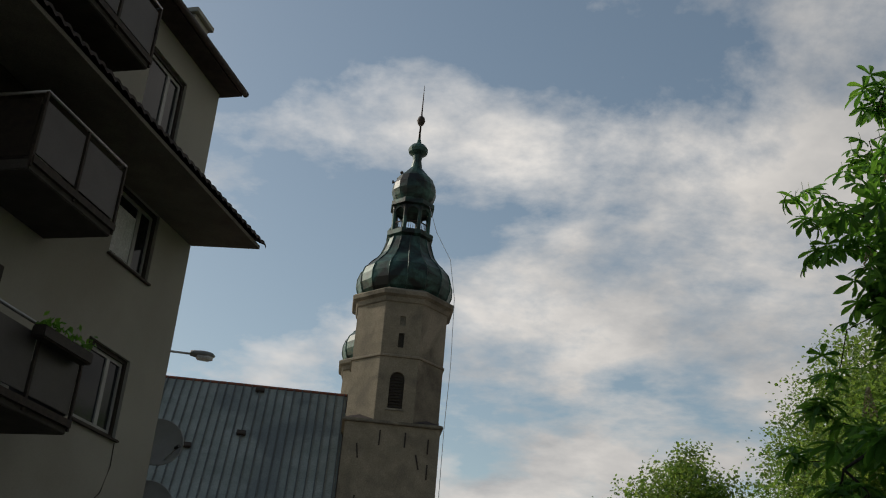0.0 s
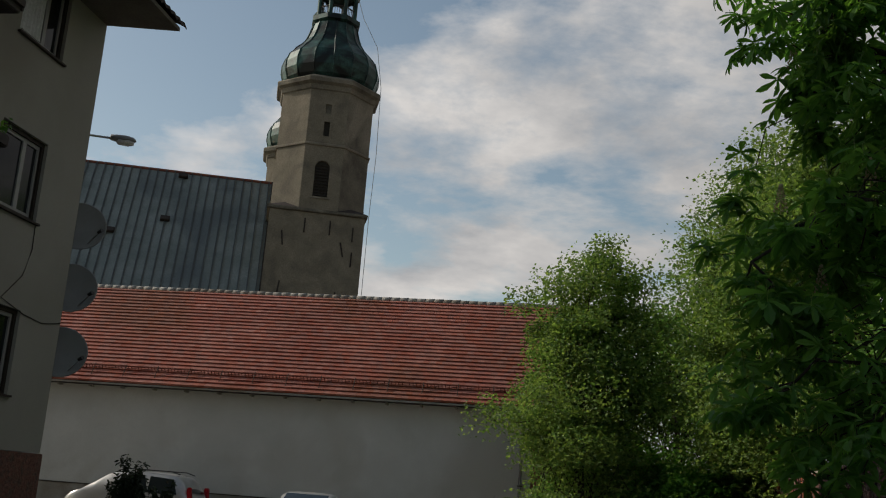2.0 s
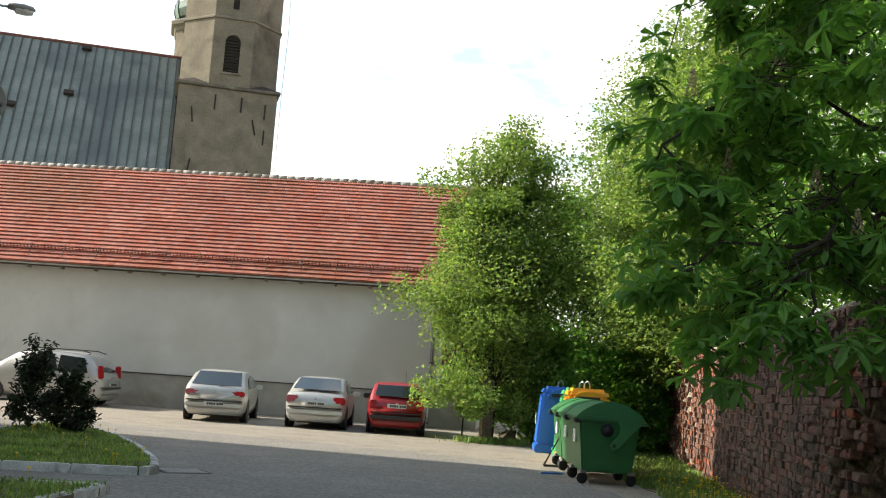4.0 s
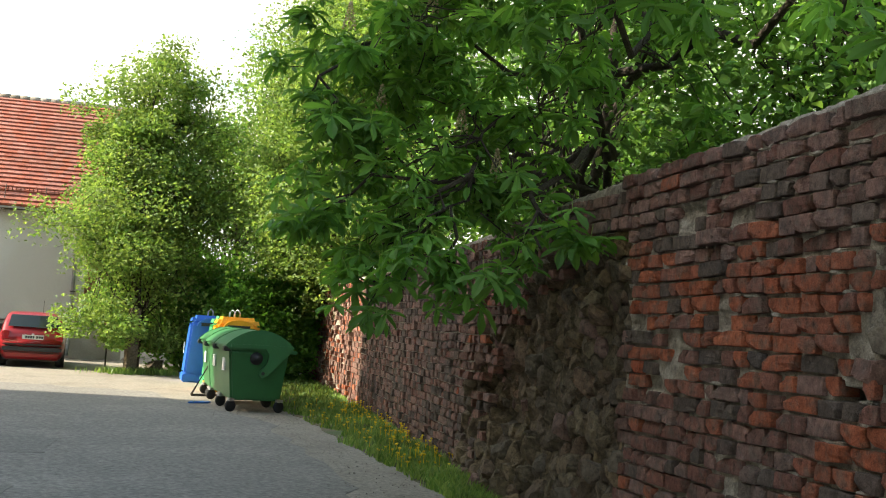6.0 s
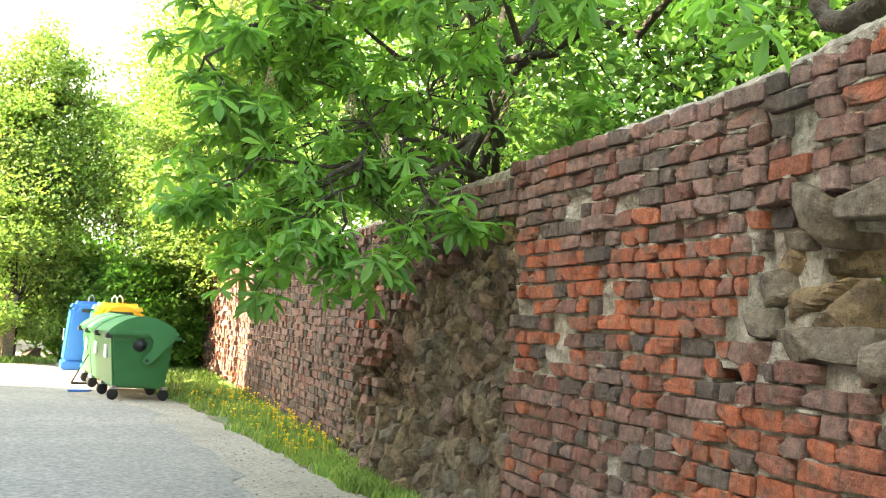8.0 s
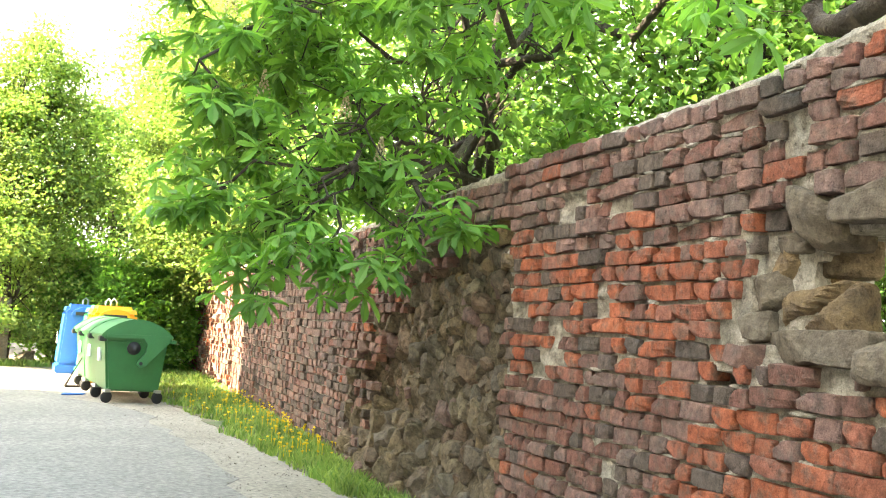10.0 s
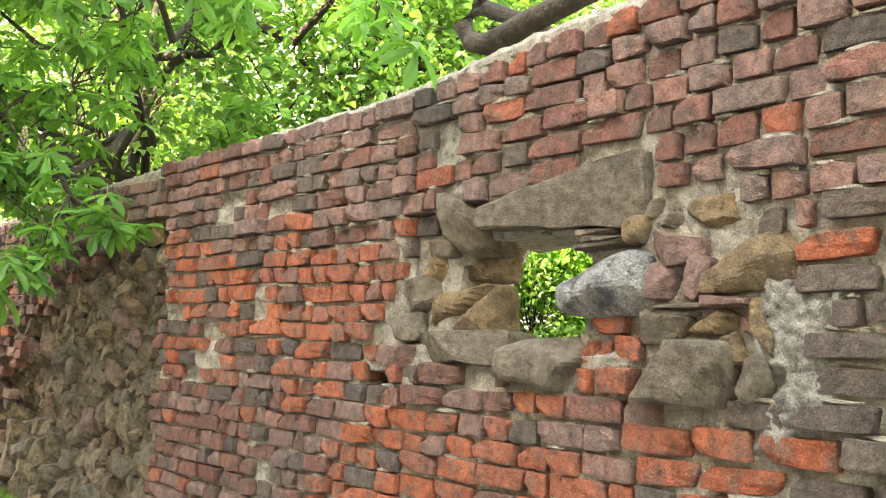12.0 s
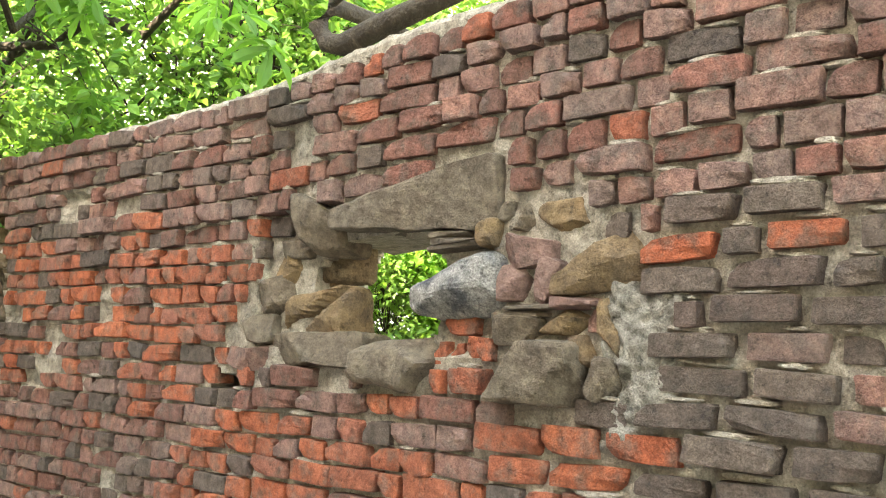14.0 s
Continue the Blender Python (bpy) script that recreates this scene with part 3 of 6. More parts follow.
def block_mesh(name, mat, seed, wear=0.05, power=9.0, cuts=2, smooth=False, clips=0):
    """A unit block from -0.5 to 0.5: a rounded box, worn and chipped."""
    r = random.Random(seed)
    g = bmesh.new()
    bmesh.ops.create_cube(g, size=1.0)
    bmesh.ops.subdivide_edges(g, edges=g.edges[:], cuts=cuts, use_grid_fill=True)
    off = Vector((r.uniform(0, 90), r.uniform(0, 90), r.uniform(0, 90)))
    planes = [(Vector((r.gauss(0, 1), r.gauss(0, 1), r.gauss(0, 1))).normalized(), r.uniform(0.36, 0.5)) for _ in range(clips)]
    for v in g.verts:
        p = v.co * 2
        n = (abs(p.x) ** power + abs(p.y) ** power + abs(p.z) ** power) ** (1 / power)
        m = max(abs(p.x), abs(p.y), abs(p.z))
        q = p / n * (m if m else 1)
        q = q.copy()
        for pn, pd in planes:
            over = q.dot(pn) - pd * 2
            if over > 0:
                q -= pn * over
        v.co = q * 0.5 + noise.noise_vector(q * 1.15 + off) * wear + noise.noise_vector(q * 3.2 + off) * wear * 0.5
    me = bpy.data.meshes.new(name)
    g.to_mesh(me)
    g.free()
    me.materials.append(mat)
    me.polygons.foreach_set("use_smooth", [smooth] * len(me.polygons))
    return me


def brick_mesh(mat, seed):
    """A unit brick: flat faces, narrow worn arrises, a few broken corners."""
    r = random.Random(seed)
    g = bmesh.new()
    bmesh.ops.create_cube(g, size=1.0)
    bmesh.ops.subdivide_edges(g, edges=g.edges[:], cuts=3, use_grid_fill=True)
    off = Vector((r.uniform(0, 90), r.uniform(0, 90), r.uniform(0, 90)))
    knocks = [Vector((r.choice((-1, 1)), 1, r.choice((-1, 1)))) for _ in range(r.choice((0, 1, 1, 2)))]
    lean = r.uniform(-0.05, 0.05)
    for v in g.verts:
        p = v.co * 2
        q = Vector([math.copysign((0.0, k, 1.0)[round(abs(c) * 2)], c) for c, k in zip(p, (0.9, 0.84, 0.80))])
        edge = sum(abs(c) > 0.99 for c in q)
        q *= (1.0, 1.0, 0.975, 0.94)[edge]
        q += noise.noise_vector(q * 1.3 + off) * 0.04 + noise.noise_vector(q * 4.0 + off) * (0.03 if edge < 2 else 0.06)
        for k in knocks:
            near = 1.0 - (Vector(((q.x - k.x) * 1.8, (q.y - k.y) * 0.8, q.z - k.z))).length
            if near > 0:
                q -= Vector((k.x * 0.14, k.y * 0.3, k.z * 0.3)) * near
        q.x += lean * q.z
        v.co = q * 0.5
    me = bpy.data.meshes.new("brick")
    g.to_mesh(me)
    g.free()
    me.materials.append(mat)
    return me


def shaped_stone(mat, seed, w, h, d, slope=(0, 0, 0, 0), power=8.0, wear=0.012, cuts=11, groove=0.0, clips=3):
    """One hewn or split stone in metres. slope: how far top and bottom give way at its near and far end."""
    r = random.Random(seed)
    g = bmesh.new()
    bmesh.ops.create_cube(g, size=2.0)
    bmesh.ops.subdivide_edges(g, edges=g.edges[:], cuts=cuts, use_grid_fill=True)
    off = Vector((r.uniform(0, 90), r.uniform(0, 90), r.uniform(0, 90)))
    planes = [(Vector((r.gauss(0, 1), abs(r.gauss(0, 1)) + 0.3, r.gauss(0, 1))).normalized(), r.uniform(0.86, 1.08)) for _ in range(clips)]
    for v in g.verts:
        p = v.co
        n = (abs(p.x) ** power + abs(p.y) ** power + abs(p.z) ** power) ** (1 / power)
        q = p / n
        for pn, pd in planes:
            over = q.dot(pn) - pd
            if over > 0:
                q -= pn * over
        u = (q.x + 1) / 2
        top, low = 0.5 - (slope[0] + (slope[1] - slope[0]) * u), -0.5 + slope[2] + (slope[3] - slope[2]) * u
        c = Vector((q.x * w / 2, q.y * d / 2, h * (low + (top - low) * (q.z + 1) / 2)))
        if groove and q.y > 0:
            c.y -= groove * math.exp(-((q.z - 0.15 + 0.75 * q.x) / 0.17) ** 2)
        c += noise.noise_vector(c * 5 + off) * wear * 1.5 + noise.noise_vector(c * 15 + off) * wear * 0.6 + noise.noise_vector(c * 45 + off) * wear * 0.35
        v.co = c
    me = bpy.data.meshes.new("stone")
    g.to_mesh(me)
    g.free()
    me.materials.append(mat)
    return me


BRICK_MESH = {}
for _m in (BR_ORANGE, BR_RED, BR_BROWN, BR_GREY):
    BRICK_MESH[_m.name] = [brick_mesh(_m, 11 * i + len(_m.name)) for i in range(10)]
STONE_MESH = {}
for _m in (ST_GREY, ST_OCHRE, ST_BROWN, ST_PINK):
    STONE_MESH[_m.name] = [block_mesh("stone", _m, 17 * i + len(_m.name), 0.09, 9.0, 7, False, 9) for i in range(6)]

SETTING = []


def setting(s, z, w, h, proud, mat, turn=0, d=0.3, slope=(0, 0, 0, 0), power=8.0, groove=0.0, clips=3, wear=0.012):
    """Notes one stone set round the opening: along, height, width, tall, how far its face stands out."""
    SETTING.append((s, z, w, h, proud, mat, turn, d, slope, power, groove, clips, wear))


# lintel, sill and jambs
setting(2.39, 2.245, 0.98, 0.30, 0.04, ST_GREY, slope=(0.0, 0.55, 0.0, 0.14), power=18, d=0.4, clips=1, wear=0.009)
setting(3.06, 2.175, 0.33, 0.28, 0.03, ST_GREY, turn=-8, slope=(0.25, 0.0, 0.0, 0.1), power=9, clips=6)
setting(3.09, 1.76, 0.46, 0.28, -0.05, ST_OCHRE, slope=(0.0, 0.22, 0.0, 0.0), power=5, d=0.24, groove=0.06, clips=1)
setting(3.40, 1.83, 0.36, 0.19, -0.02, ST_GREY, turn=14, clips=5)
setting(3.32, 1.98, 0.26, 0.24, -0.05, ST_OCHRE, turn=18, wear=0.022, clips=5)
setting(3.22, 2.08, 0.2, 0.12, -0.04, ST_GREY, wear=0.018)
setting(3.52, 1.69, 0.34, 0.15, 0.0, ST_GREY, clips=5)
setting(3.54, 1.54, 0.34, 0.11, 0.02, BR_BROWN, power=14)
setting(3.03, 1.57, 0.66, 0.21, 0.03, ST_GREY, turn=3, slope=(0.05, 0.0, 0.0, 0.3), power=7)
setting(2.47, 1.56, 0.45, 0.24, 0.07, ST_GREY, slope=(0.0, 0.25, 0.0, 0.1), power=5, clips=4)
setting(2.11, 1.885, 0.50, 0.30, 0.06, ST_GRANITE, turn=-3, slope=(0.0, 0.42, 0.1, 0.0), power=3.6, clips=4)
for _k in range(3):
    setting(2.12 + 0.03 * _k, 2.032 + 0.024 * _k, 0.33 - 0.04 * _k, 0.026, -0.01 + 0.01 * (_k % 2), ST_GREY, turn=3 - 2 * _k, power=12, d=0.12)
# the patchwork of stones beside it
setting(1.94, 2.085, 0.12, 0.12, 0.03, ST_OCHRE, power=4)
setting(1.735, 1.985, 0.27, 0.13, 0.01, ST_PINK, turn=-8, power=10, clips=4)
setting(1.79, 1.875, 0.17, 0.15, 0.02, ST_PINK, power=10, clips=4)
setting(1.635, 1.885, 0.11, 0.17, 0.0, ST_PINK, turn=-14, power=10)
setting(1.77, 2.115, 0.14, 0.13, 0.0, ST_GREY, clips=6)
setting(1.87, 2.155, 0.09, 0.08, -0.01, ST_GREY, clips=6)
setting(1.57, 2.11, 0.28, 0.16, -0.02, ST_OCHRE, turn=8, slope=(0.1, 0.0, 0.3, 0.0))
setting(1.385, 1.975, 0.42, 0.29, 0.035, ST_OCHRE, slope=(0.0, 0.78, 0.1, 0.0), power=10, d=0.32)
setting(1.70, 1.788, 0.26, 0.028, 0.02, ST_GREY, turn=2, power=12)
setting(1.72, 1.762, 0.24, 0.022, 0.005, ST_GREY, power=12)
setting(1.50, 1.802, 0.19, 0.05, 0.035, ST_PINK, power=12)
setting(1.78, 1.70, 0.23, 0.115, 0.01, ST_GREY, power=7)
setting(1.545, 1.735, 0.25, 0.10, 0.01, ST_OCHRE, power=7)
setting(1.675, 1.545, 0.41, 0.24, 0.09, ST_GREY, power=14, slope=(0, 0.05, 0.04, 0.04), d=0.34, clips=2)
setting(1.465, 1.62, 0.15, 0.13, 0.0, ST_OCHRE, power=7)
setting(1.355, 1.71, 0.09, 0.2, 0.01, ST_OCHRE, power=8)
setting(1.395, 1.53, 0.14, 0.15, 0.03, ST_GREY, power=7)
# stones deep in the reveal, the first added to darken the shaded hollow
setting(3.22, 2.03, 0.36, 0.22, -0.14, ST_BROWN, wear=0.02, d=0.3, clips=5)
setting(3.58, 2.03, 0.3, 0.26, -0.36, ST_BROWN, wear=0.03)
setting(3.64, 1.85, 0.25, 0.3, -0.42, ST_BROWN, wear=0.03)
setting(3.36, 2.12, 0.24, 0.16, -0.25, ST_GREY, wear=0.02)


def in_cement(s, z):
    return 1.09 < s < 1.33 and 1.33 < z < 1.86


def near_setting(s, z, w):
    if in_cement(s, z):
        return True
    for a, b, ww, hh, proud, _mat, _turn, _d, (t0, t1, b0, b1), *_ in SETTING:
        if proud > -0.2 and abs(s - a) < ww / 2 + w / 2 - 0.045:
            u = max(0.0, min(1.0, (s - a) / ww + 0.5))
            if b + hh * (b0 + (b1 - b0) * u - 0.5) - 0.03 < z < b + hh * (0.5 - t0 - (t1 - t0) * u) + 0.03:
                return True
    return inside(OPENING, s, z) or (3.62 < s < 3.85 and 1.35 < z < 1.46)


def pick(r, table):
    u, acc = r.random() * sum(w for _, w in table), 0
    for m, w in table:
        acc += w
        if u <= acc:
            return m
    return table[-1][0]


def brick_zone(s, z, r):
    """The kinds of brick by stretch of the wall."""
    j = r.uniform(-0.12, 0.12)
    if s < 1.2 and z < 2.13:
        return pick(r, [(BR_GREY, 8), (BR_BROWN, 2.5), (BR_ORANGE, 0.25)])
    if 1.9 < s < 2.32 and 1.4 < z < 1.78:
        return BR_ORANGE
    if s < 4.1 + j * 2 and z < 1.5:
        return pick(r, [(BR_ORANGE, 7), (BR_RED, 1.5), (BR_BROWN, 2), (BR_GREY, 1)])
    if 3.3 < s < 6.45 and 1.34 + j * 0.5 < z < curve([(3.3, 1.95), (4.2, 2.12), (5.2, 2.2), (6.4, 2.36)], s) + j:
        return pick(r, [(BR_ORANGE, 8), (BR_RED, 2), (BR_GREY, 1.0)])
    if z < 1.4 and s < 6.7:
        return pick(r, [(BR_RED, 5.5), (BR_BROWN, 3.5), (BR_ORANGE, 0.8), (BR_GREY, 1.4)])
    if s < 6.7:
        return pick(r, [(BR_BROWN, 6.5), (BR_RED, 2.8), (BR_GREY, 1.7), (BR_ORANGE, 0.6)])
    if s > 19.8:
        return pick(r, [(BR_RED, 5), (BR_BROWN, 3), (BR_ORANGE, 2)])
    if s < 11.6 and 0.9 < z < 2.2:
        return pick(r, [(BR_RED, 5), (BR_BROWN, 3), (BR_ORANGE, 1.5)])
    return pick(r, [(BR_GREY, 4.0), (BR_BROWN, 6), (BR_RED, 0.8)])


def lay_bricks(s0, s1, seed):
    """Yields brick centres, sizes and kinds, course by course; courses grow taller towards the wall's near end."""
    r = random.Random(seed)
    z, row = 0.03, 0
    while z < 3.05:
        h = 0.104 + r.uniform(-0.005, 0.005)
        s = s0 - r.uniform(0, 0.25)
        while s < s1:
            patched = s < 1.15 and z < 2.0
            long_ = r.random() < (0.8 if patched else 0.5 if (z < 1.5 and s < 4.2) else 0.3)
            w = r.uniform(0.23, 0.33) if long_ else r.uniform(0.105, 0.185)
            if s > 6.7:
                w = r.uniform(0.2, 0.28) if long_ else r.uniform(0.11, 0.16)
            if patched and long_:
                w = r.uniform(0.24, 0.32)
            grow = 1.0 + 0.075 * max(0.0, min(1.0, (3.6 - s) / 3.0))
            zc = (z + h / 2) * grow + 0.02 * rough((s + w / 2) * 0.35, row * 0.06)
            if zc + h / 2 < curve(WALL_TOP, s + w / 2) + 0.02 and s + w < s1 + 0.1:
                yield s + w / 2, zc, w, h * grow, long_, r
            s += w + (0.035 if patched else 0.014) + r.uniform(0, 0.014)
        z += h + 0.001
        row += 1


def brick_pose(s, zc, w, h, r, joint):
    ph, d = h - joint, 0.12
    out = depth(s, zc) + r.uniform(0.004, 0.03) - (0.03 if r.random() < 0.06 else 0) + (0.03 if r.random() < 0.05 else 0)
    if not (1.9 < s < 3.5 and 1.6 < zc < 2.25) and s < 22:
        out = max(out, -0.03)
    fit = r.uniform(0.93, 1.04)
    return (Matrix.Translation((s, out + 0.026 - d / 2, zc - (1 - fit) * ph * 0.3 + r.uniform(-0.004, 0.004)))
            @ pose(0, 0, 0, r.gauss(0, 2.0), r.gauss(0, 1.3), r.gauss(0, 1.8)) @ Matrix.Diagonal((w - 0.002, d, ph * fit, 1)))


def build_town_wall():
    wall = thing("town_wall", WALL_M, "old patched brick and fieldstone town wall with a ragged opening", "wall", kind="structure")
    build_wall_bed(wall)
    for i, (s, z, w, h, proud, mat, turn, d, slope, power, groove, clips, wear) in enumerate(SETTING):
        me = shaped_stone(mat, 40 + i, w * 1.02, h * 1.03, d, slope, power, min(wear, h * 0.07), 11 if w * h > 0.02 else 6, groove, clips)
        part("stone", me, mat, wall, m=Matrix.Translation((s, proud + 0.02 - d / 2, z)) @ pose(0, 0, 0, 0, turn, 0))
    # a lumpy smear of cement beside the stones
    g, ss, zs = Geo(), np.arange(1.02, 1.42, 0.012), np.arange(1.26, 1.94, 0.012)
    for s in ss:
        for z in zs:
            edge = min((s - 1.02) / 0.10, (1.41 - s) / 0.12, (z - 1.26) / 0.12, (1.93 - z) / 0.14) + 0.8 * rough(s * 2, z * 2)
            lump = 0.016 * rough(s * 4, z * 4) + 0.014 * rough(s * 11, z * 11) + 0.012 * abs(noise.noise(Vector((s * 34, z * 34, 3))))
            g.v.append((float(s), 0.012 + lump - 0.09 * max(0.0, min(1.0, 0.7 - edge)), float(z)))
    nn = len(zs)
    g.f = [(a * nn + b, a * nn + b + 1, (a + 1) * nn + b + 1, (a + 1) * nn + b) for a in range(len(ss) - 1) for b in range(nn - 1)]
    part("cement_patch", g, GREYMORTAR, wall, "lumpy grey cement patch", smooth=True)
    # rubble: fieldstones bedded in a hollow of the wall
    r = random.Random(21)
    placed = []
    for k in range(2600):
        s, z = r.uniform(6.5, 11.3), r.uniform(0.0, 2.44) if k < 2000 else r.uniform(0, 0.8)
        if not in_rubble(s, z):
            continue
        size = r.uniform(0.10, 0.30) if z < 0.9 else r.uniform(0.08, 0.22)
        if any((s - a) ** 2 + (z - b) ** 2 * 1.5 < (0.36 * (size + q)) ** 2 for a, b, q in placed):
            continue
        placed.append((s, z, size))
        if len(placed) > 290:
            break
    for i, (s, z, size) in enumerate(placed):
        mat = pick(r, [(ST_BROWN, 8), (ST_OCHRE, 1.2), (ST_GREY, 1.5), (ST_PINK, 0.5)])
        if s > 9.6 and 1.1 < z < 1.8:
            mat = pick(r, [(ST_BROWN, 5), (ST_PINK, 3)])
        w, h = size * r.uniform(0.85, 1.35), size * r.uniform(0.8, 1.25)
        part("stone", STONE_MESH[mat.name][i % 6], mat, wall, m=Matrix.Translation((s, depth(s, z) + r.uniform(-0.055, 0.03), z)) @ pose(0, 0, 0, r.uniform(-25, 25), r.uniform(-30, 30), r.uniform(-25, 25)) @ Matrix.Diagonal((w * 1.1, size * 0.9, h * 1.05, 1)))
    # bricks: the stretch that the path passes nearest as single pieces, the rest joined
    rest, n, lumps = {}, 0, Geo()
    blob = block_mesh("mortar_lump", MORTAR, 5, 0.14, 3.0, 3)
    bv, bf = [tuple(v.co) for v in blob.vertices], [tuple(q.vertices) for q in blob.polygons]
    courses = []
    for q in list(lay_bricks(-7.5, 6.62, 31)) + list(lay_bricks(6.62, 32.6, 32)):
        s, zc, w, h, long_, r = q
        if s < 7 and near_setting(s, zc, w):
            # cut pieces close the courses up against the stones
            n_cut = 3 if w > 0.2 else 2
            for k in range(n_cut):
                sub = s - w / 2 + w * (k + 0.5) / n_cut
                if not near_setting(sub, zc, w / n_cut):
                    courses.append((sub, zc, w / n_cut - 0.012, h, False, r))
        else:
            courses.append(q)
    for s, zc, w, h, long_, r in courses:
        if in_rubble(s, zc) and not (s > rubble_left(zc) - 0.9 and r.random() < 0.45):
            continue
        mat = brick_zone(s, zc, r)
        gap = r.random()
        if gap < 0.9 * bare(s, zc) or 6.6 > s > 1.2 and gap < 0.012:
            continue
        if s > 22.5 and gap < 0.16 or 21.25 < s < 21.75:
            continue
        patched = s < 1.15 and zc < 2.13
        joint = 0.026 if patched else 0.014
        m = brick_pose(s, zc, w, h, r, joint)
        k = r.randrange(10)
        # mortar squeezed out of the joint above
        if -0.5 < s < 5.0 and zc > 0.8 and r.random() < (0.8 if patched else 0.55 if zc > 2.1 else 0.25):
            lw = w * r.uniform(0.35, 0.9)
            lumps.add(bv, bf, Matrix.Translation((s + r.uniform(-0.3, 0.3) * w, depth(s, zc) + r.uniform(0.0, 0.014), zc + h / 2)) @ pose(0, 0, 0, 0, r.gauss(0, 2), 0) @ Matrix.Diagonal((lw, 0.05, r.uniform(0.012, 0.03), 1)))
        if 0.25 < s < 3.6 and 1.1 < zc < 2.98 and n < 310:
            part("brick", BRICK_MESH[mat.name][k], mat, wall, m=m)
            n += 1
        else:
            me = BRICK_MESH[mat.name][k]
            g = rest.setdefault(mat.name, Geo())
            g.add([tuple(v.co) for v in me.vertices] if s < 13 else CUBE_V, [tuple(p.vertices) for p in me.polygons] if s < 13 else CUBE_F, m)
    for mat in (BR_ORANGE, BR_RED, BR_BROWN, BR_GREY):
        if mat.name in rest:
            part("brickwork", rest[mat.name], mat, wall, "weathered brickwork", kind="stuff", fix=False)
    part("mortar_lumps", lumps, MORTAR, wall, "pale mortar squeezed out of the joints", kind="stuff", fix=False)
    return wall


# ---- the barn-like outbuilding ----
def build_barn():
    b = thing("barn", BARN_M, "long low outbuilding with grey plaster and red clay tiled roof", "building")
    x0, x1, dep = -26.0, 10.85, 9.2
    part("wall", Geo().box(x0, 9.58, 0, 0.4, 1.12, 4.62).box(x0, x0 + 0.4, 0.4, dep, 0, 4.62).box(10.45, x1, 0.4, dep, 0, 4.62).box(x0, x1, dep - 0.4, dep, 0, 4.62), PLASTER, b, "smooth grey plaster wall", bevel=0.01)
    part("plinth", Geo().box(x0, x1, -0.012, 0.4, 0, 1.10), PLINTH, b, "stained bare render plinth", bevel=0.012)
    part("drip_edge", Geo().box(x0, 9.6, -0.05, 0.3, 1.10, 1.125), IRON, b, "thin dark drip edge")
    part("brick_panel", Geo().box(9.582, x1, 0.06, 0.4, 1.11, 4.62), BR_RED, b, "bare red brick end of the wall")
    r = random.Random(2)
    ex, ez, rx, rz = -0.5, 4.66, 4.6, 8.95
    L = math.hypot(rx - ex, rz - ez)
    ang = math.atan2(rz - ez, rx - ex)
    # under-roof and back slope
    part("roof_deck", Geo().add([(x0 - 0.4, ex, ez - 0.05), (11.25, ex, ez - 0.05), (11.25, rx, rz - 0.05), (x0 - 0.4, rx, rz - 0.05), (x0 - 0.4, dep + 0.5, ez - 0.05), (11.25, dep + 0.5, ez - 0.05),
                                 (x0 - 0.4, ex, ez - 0.1), (11.25, ex, ez - 0.1), (11.25, dep + 0.5, ez - 0.1), (x0 - 0.4, dep + 0.5, ez - 0.1)],
                                [(0, 1, 2, 3), (3, 2, 5, 4), (6, 7, 1, 0), (9, 8, 7, 6), (4, 5, 8, 9), (0, 3, 4, 9, 6), (1, 7, 8, 5, 2)]), BROWNWOOD, b, "dark timber roof deck")
    rows = 27
    step = L / rows
    g = Geo()
    slope = Matrix.Translation((0, ex, ez)) @ Matrix.Rotation(ang, 4, "X")
    for j in range(rows):
        x = x0 - 0.35 + (0.11 if j % 2 else 0)
        while x < 11.2:
            w = 0.225
            lift = r.uniform(0, 0.006)
            y0, y1 = j * step - 0.02, (j + 1) * step + 0.01
            t = r.uniform(-0.003, 0.003)
            g.add([(x, y0, 0.0), (x + w, y0, 0.0), (x + w, y1, 0.0), (x, y1, 0.0), (x + 0.004, y0 + r.uniform(-0.004, 0.004), 0.075 + lift), (x + w - 0.004, y0, 0.075 + lift + t), (x + w - 0.004, y1, 0.016), (x + 0.004, y1, 0.016)],
                  [(4, 5, 6, 7), (0, 1, 5, 4), (1, 2, 6, 5), (3, 0, 4, 7)], slope)
            x += w
    part("roof_tiles", g, TILE, b, "weathered red flat clay tiles", kind="stuff", fix=False)
    cap = Geo().tube([(0, 0, 0), (0.36, 0, 0.008)], 0.11, 10).mesh("ridge_tile", PLINTH, True)
    x = x0 - 0.3
    while x < 11.0:
        part("ridge_tile", cap, PLINTH, b, m=Matrix.Translation((x, rx, rz + 0.005)) @ pose(0, 0, 0, 0, r.uniform(-2, 2), r.uniform(-1, 1)))
        x += 0.345
    # snow guard
    for v in (0.10, 0.19):
        part("guard_rail", Geo().tube([slope @ Vector((x0, 0.75, v)), slope @ Vector((11, 0.75, v))], 0.014, 6), RAILRED, b, "rusty red snow guard rail")
    bar = Geo().box(-0.01, 0.01, 0.73, 0.75, 0.06, 0.22).mesh("guard_bar", RAILRED)
    x = x0 + 0.3
    k = 0
    while x < 11 and k < 300:
        part("guard_bar", bar, RAILRED, b, m=slope @ Matrix.Translation((x, 0, 0)))
        x += 0.125
        k += 1
    stay = Geo().tube([(0, 0.3, 0.05), (0, 0.78, 0.24)], 0.014, 6).mesh("guard_stay", IRON)
    foot = Geo().box(-0.035, 0.035, -0.3, 0.02, 4.48, 4.56).mesh("rafter_end", PLINTH)
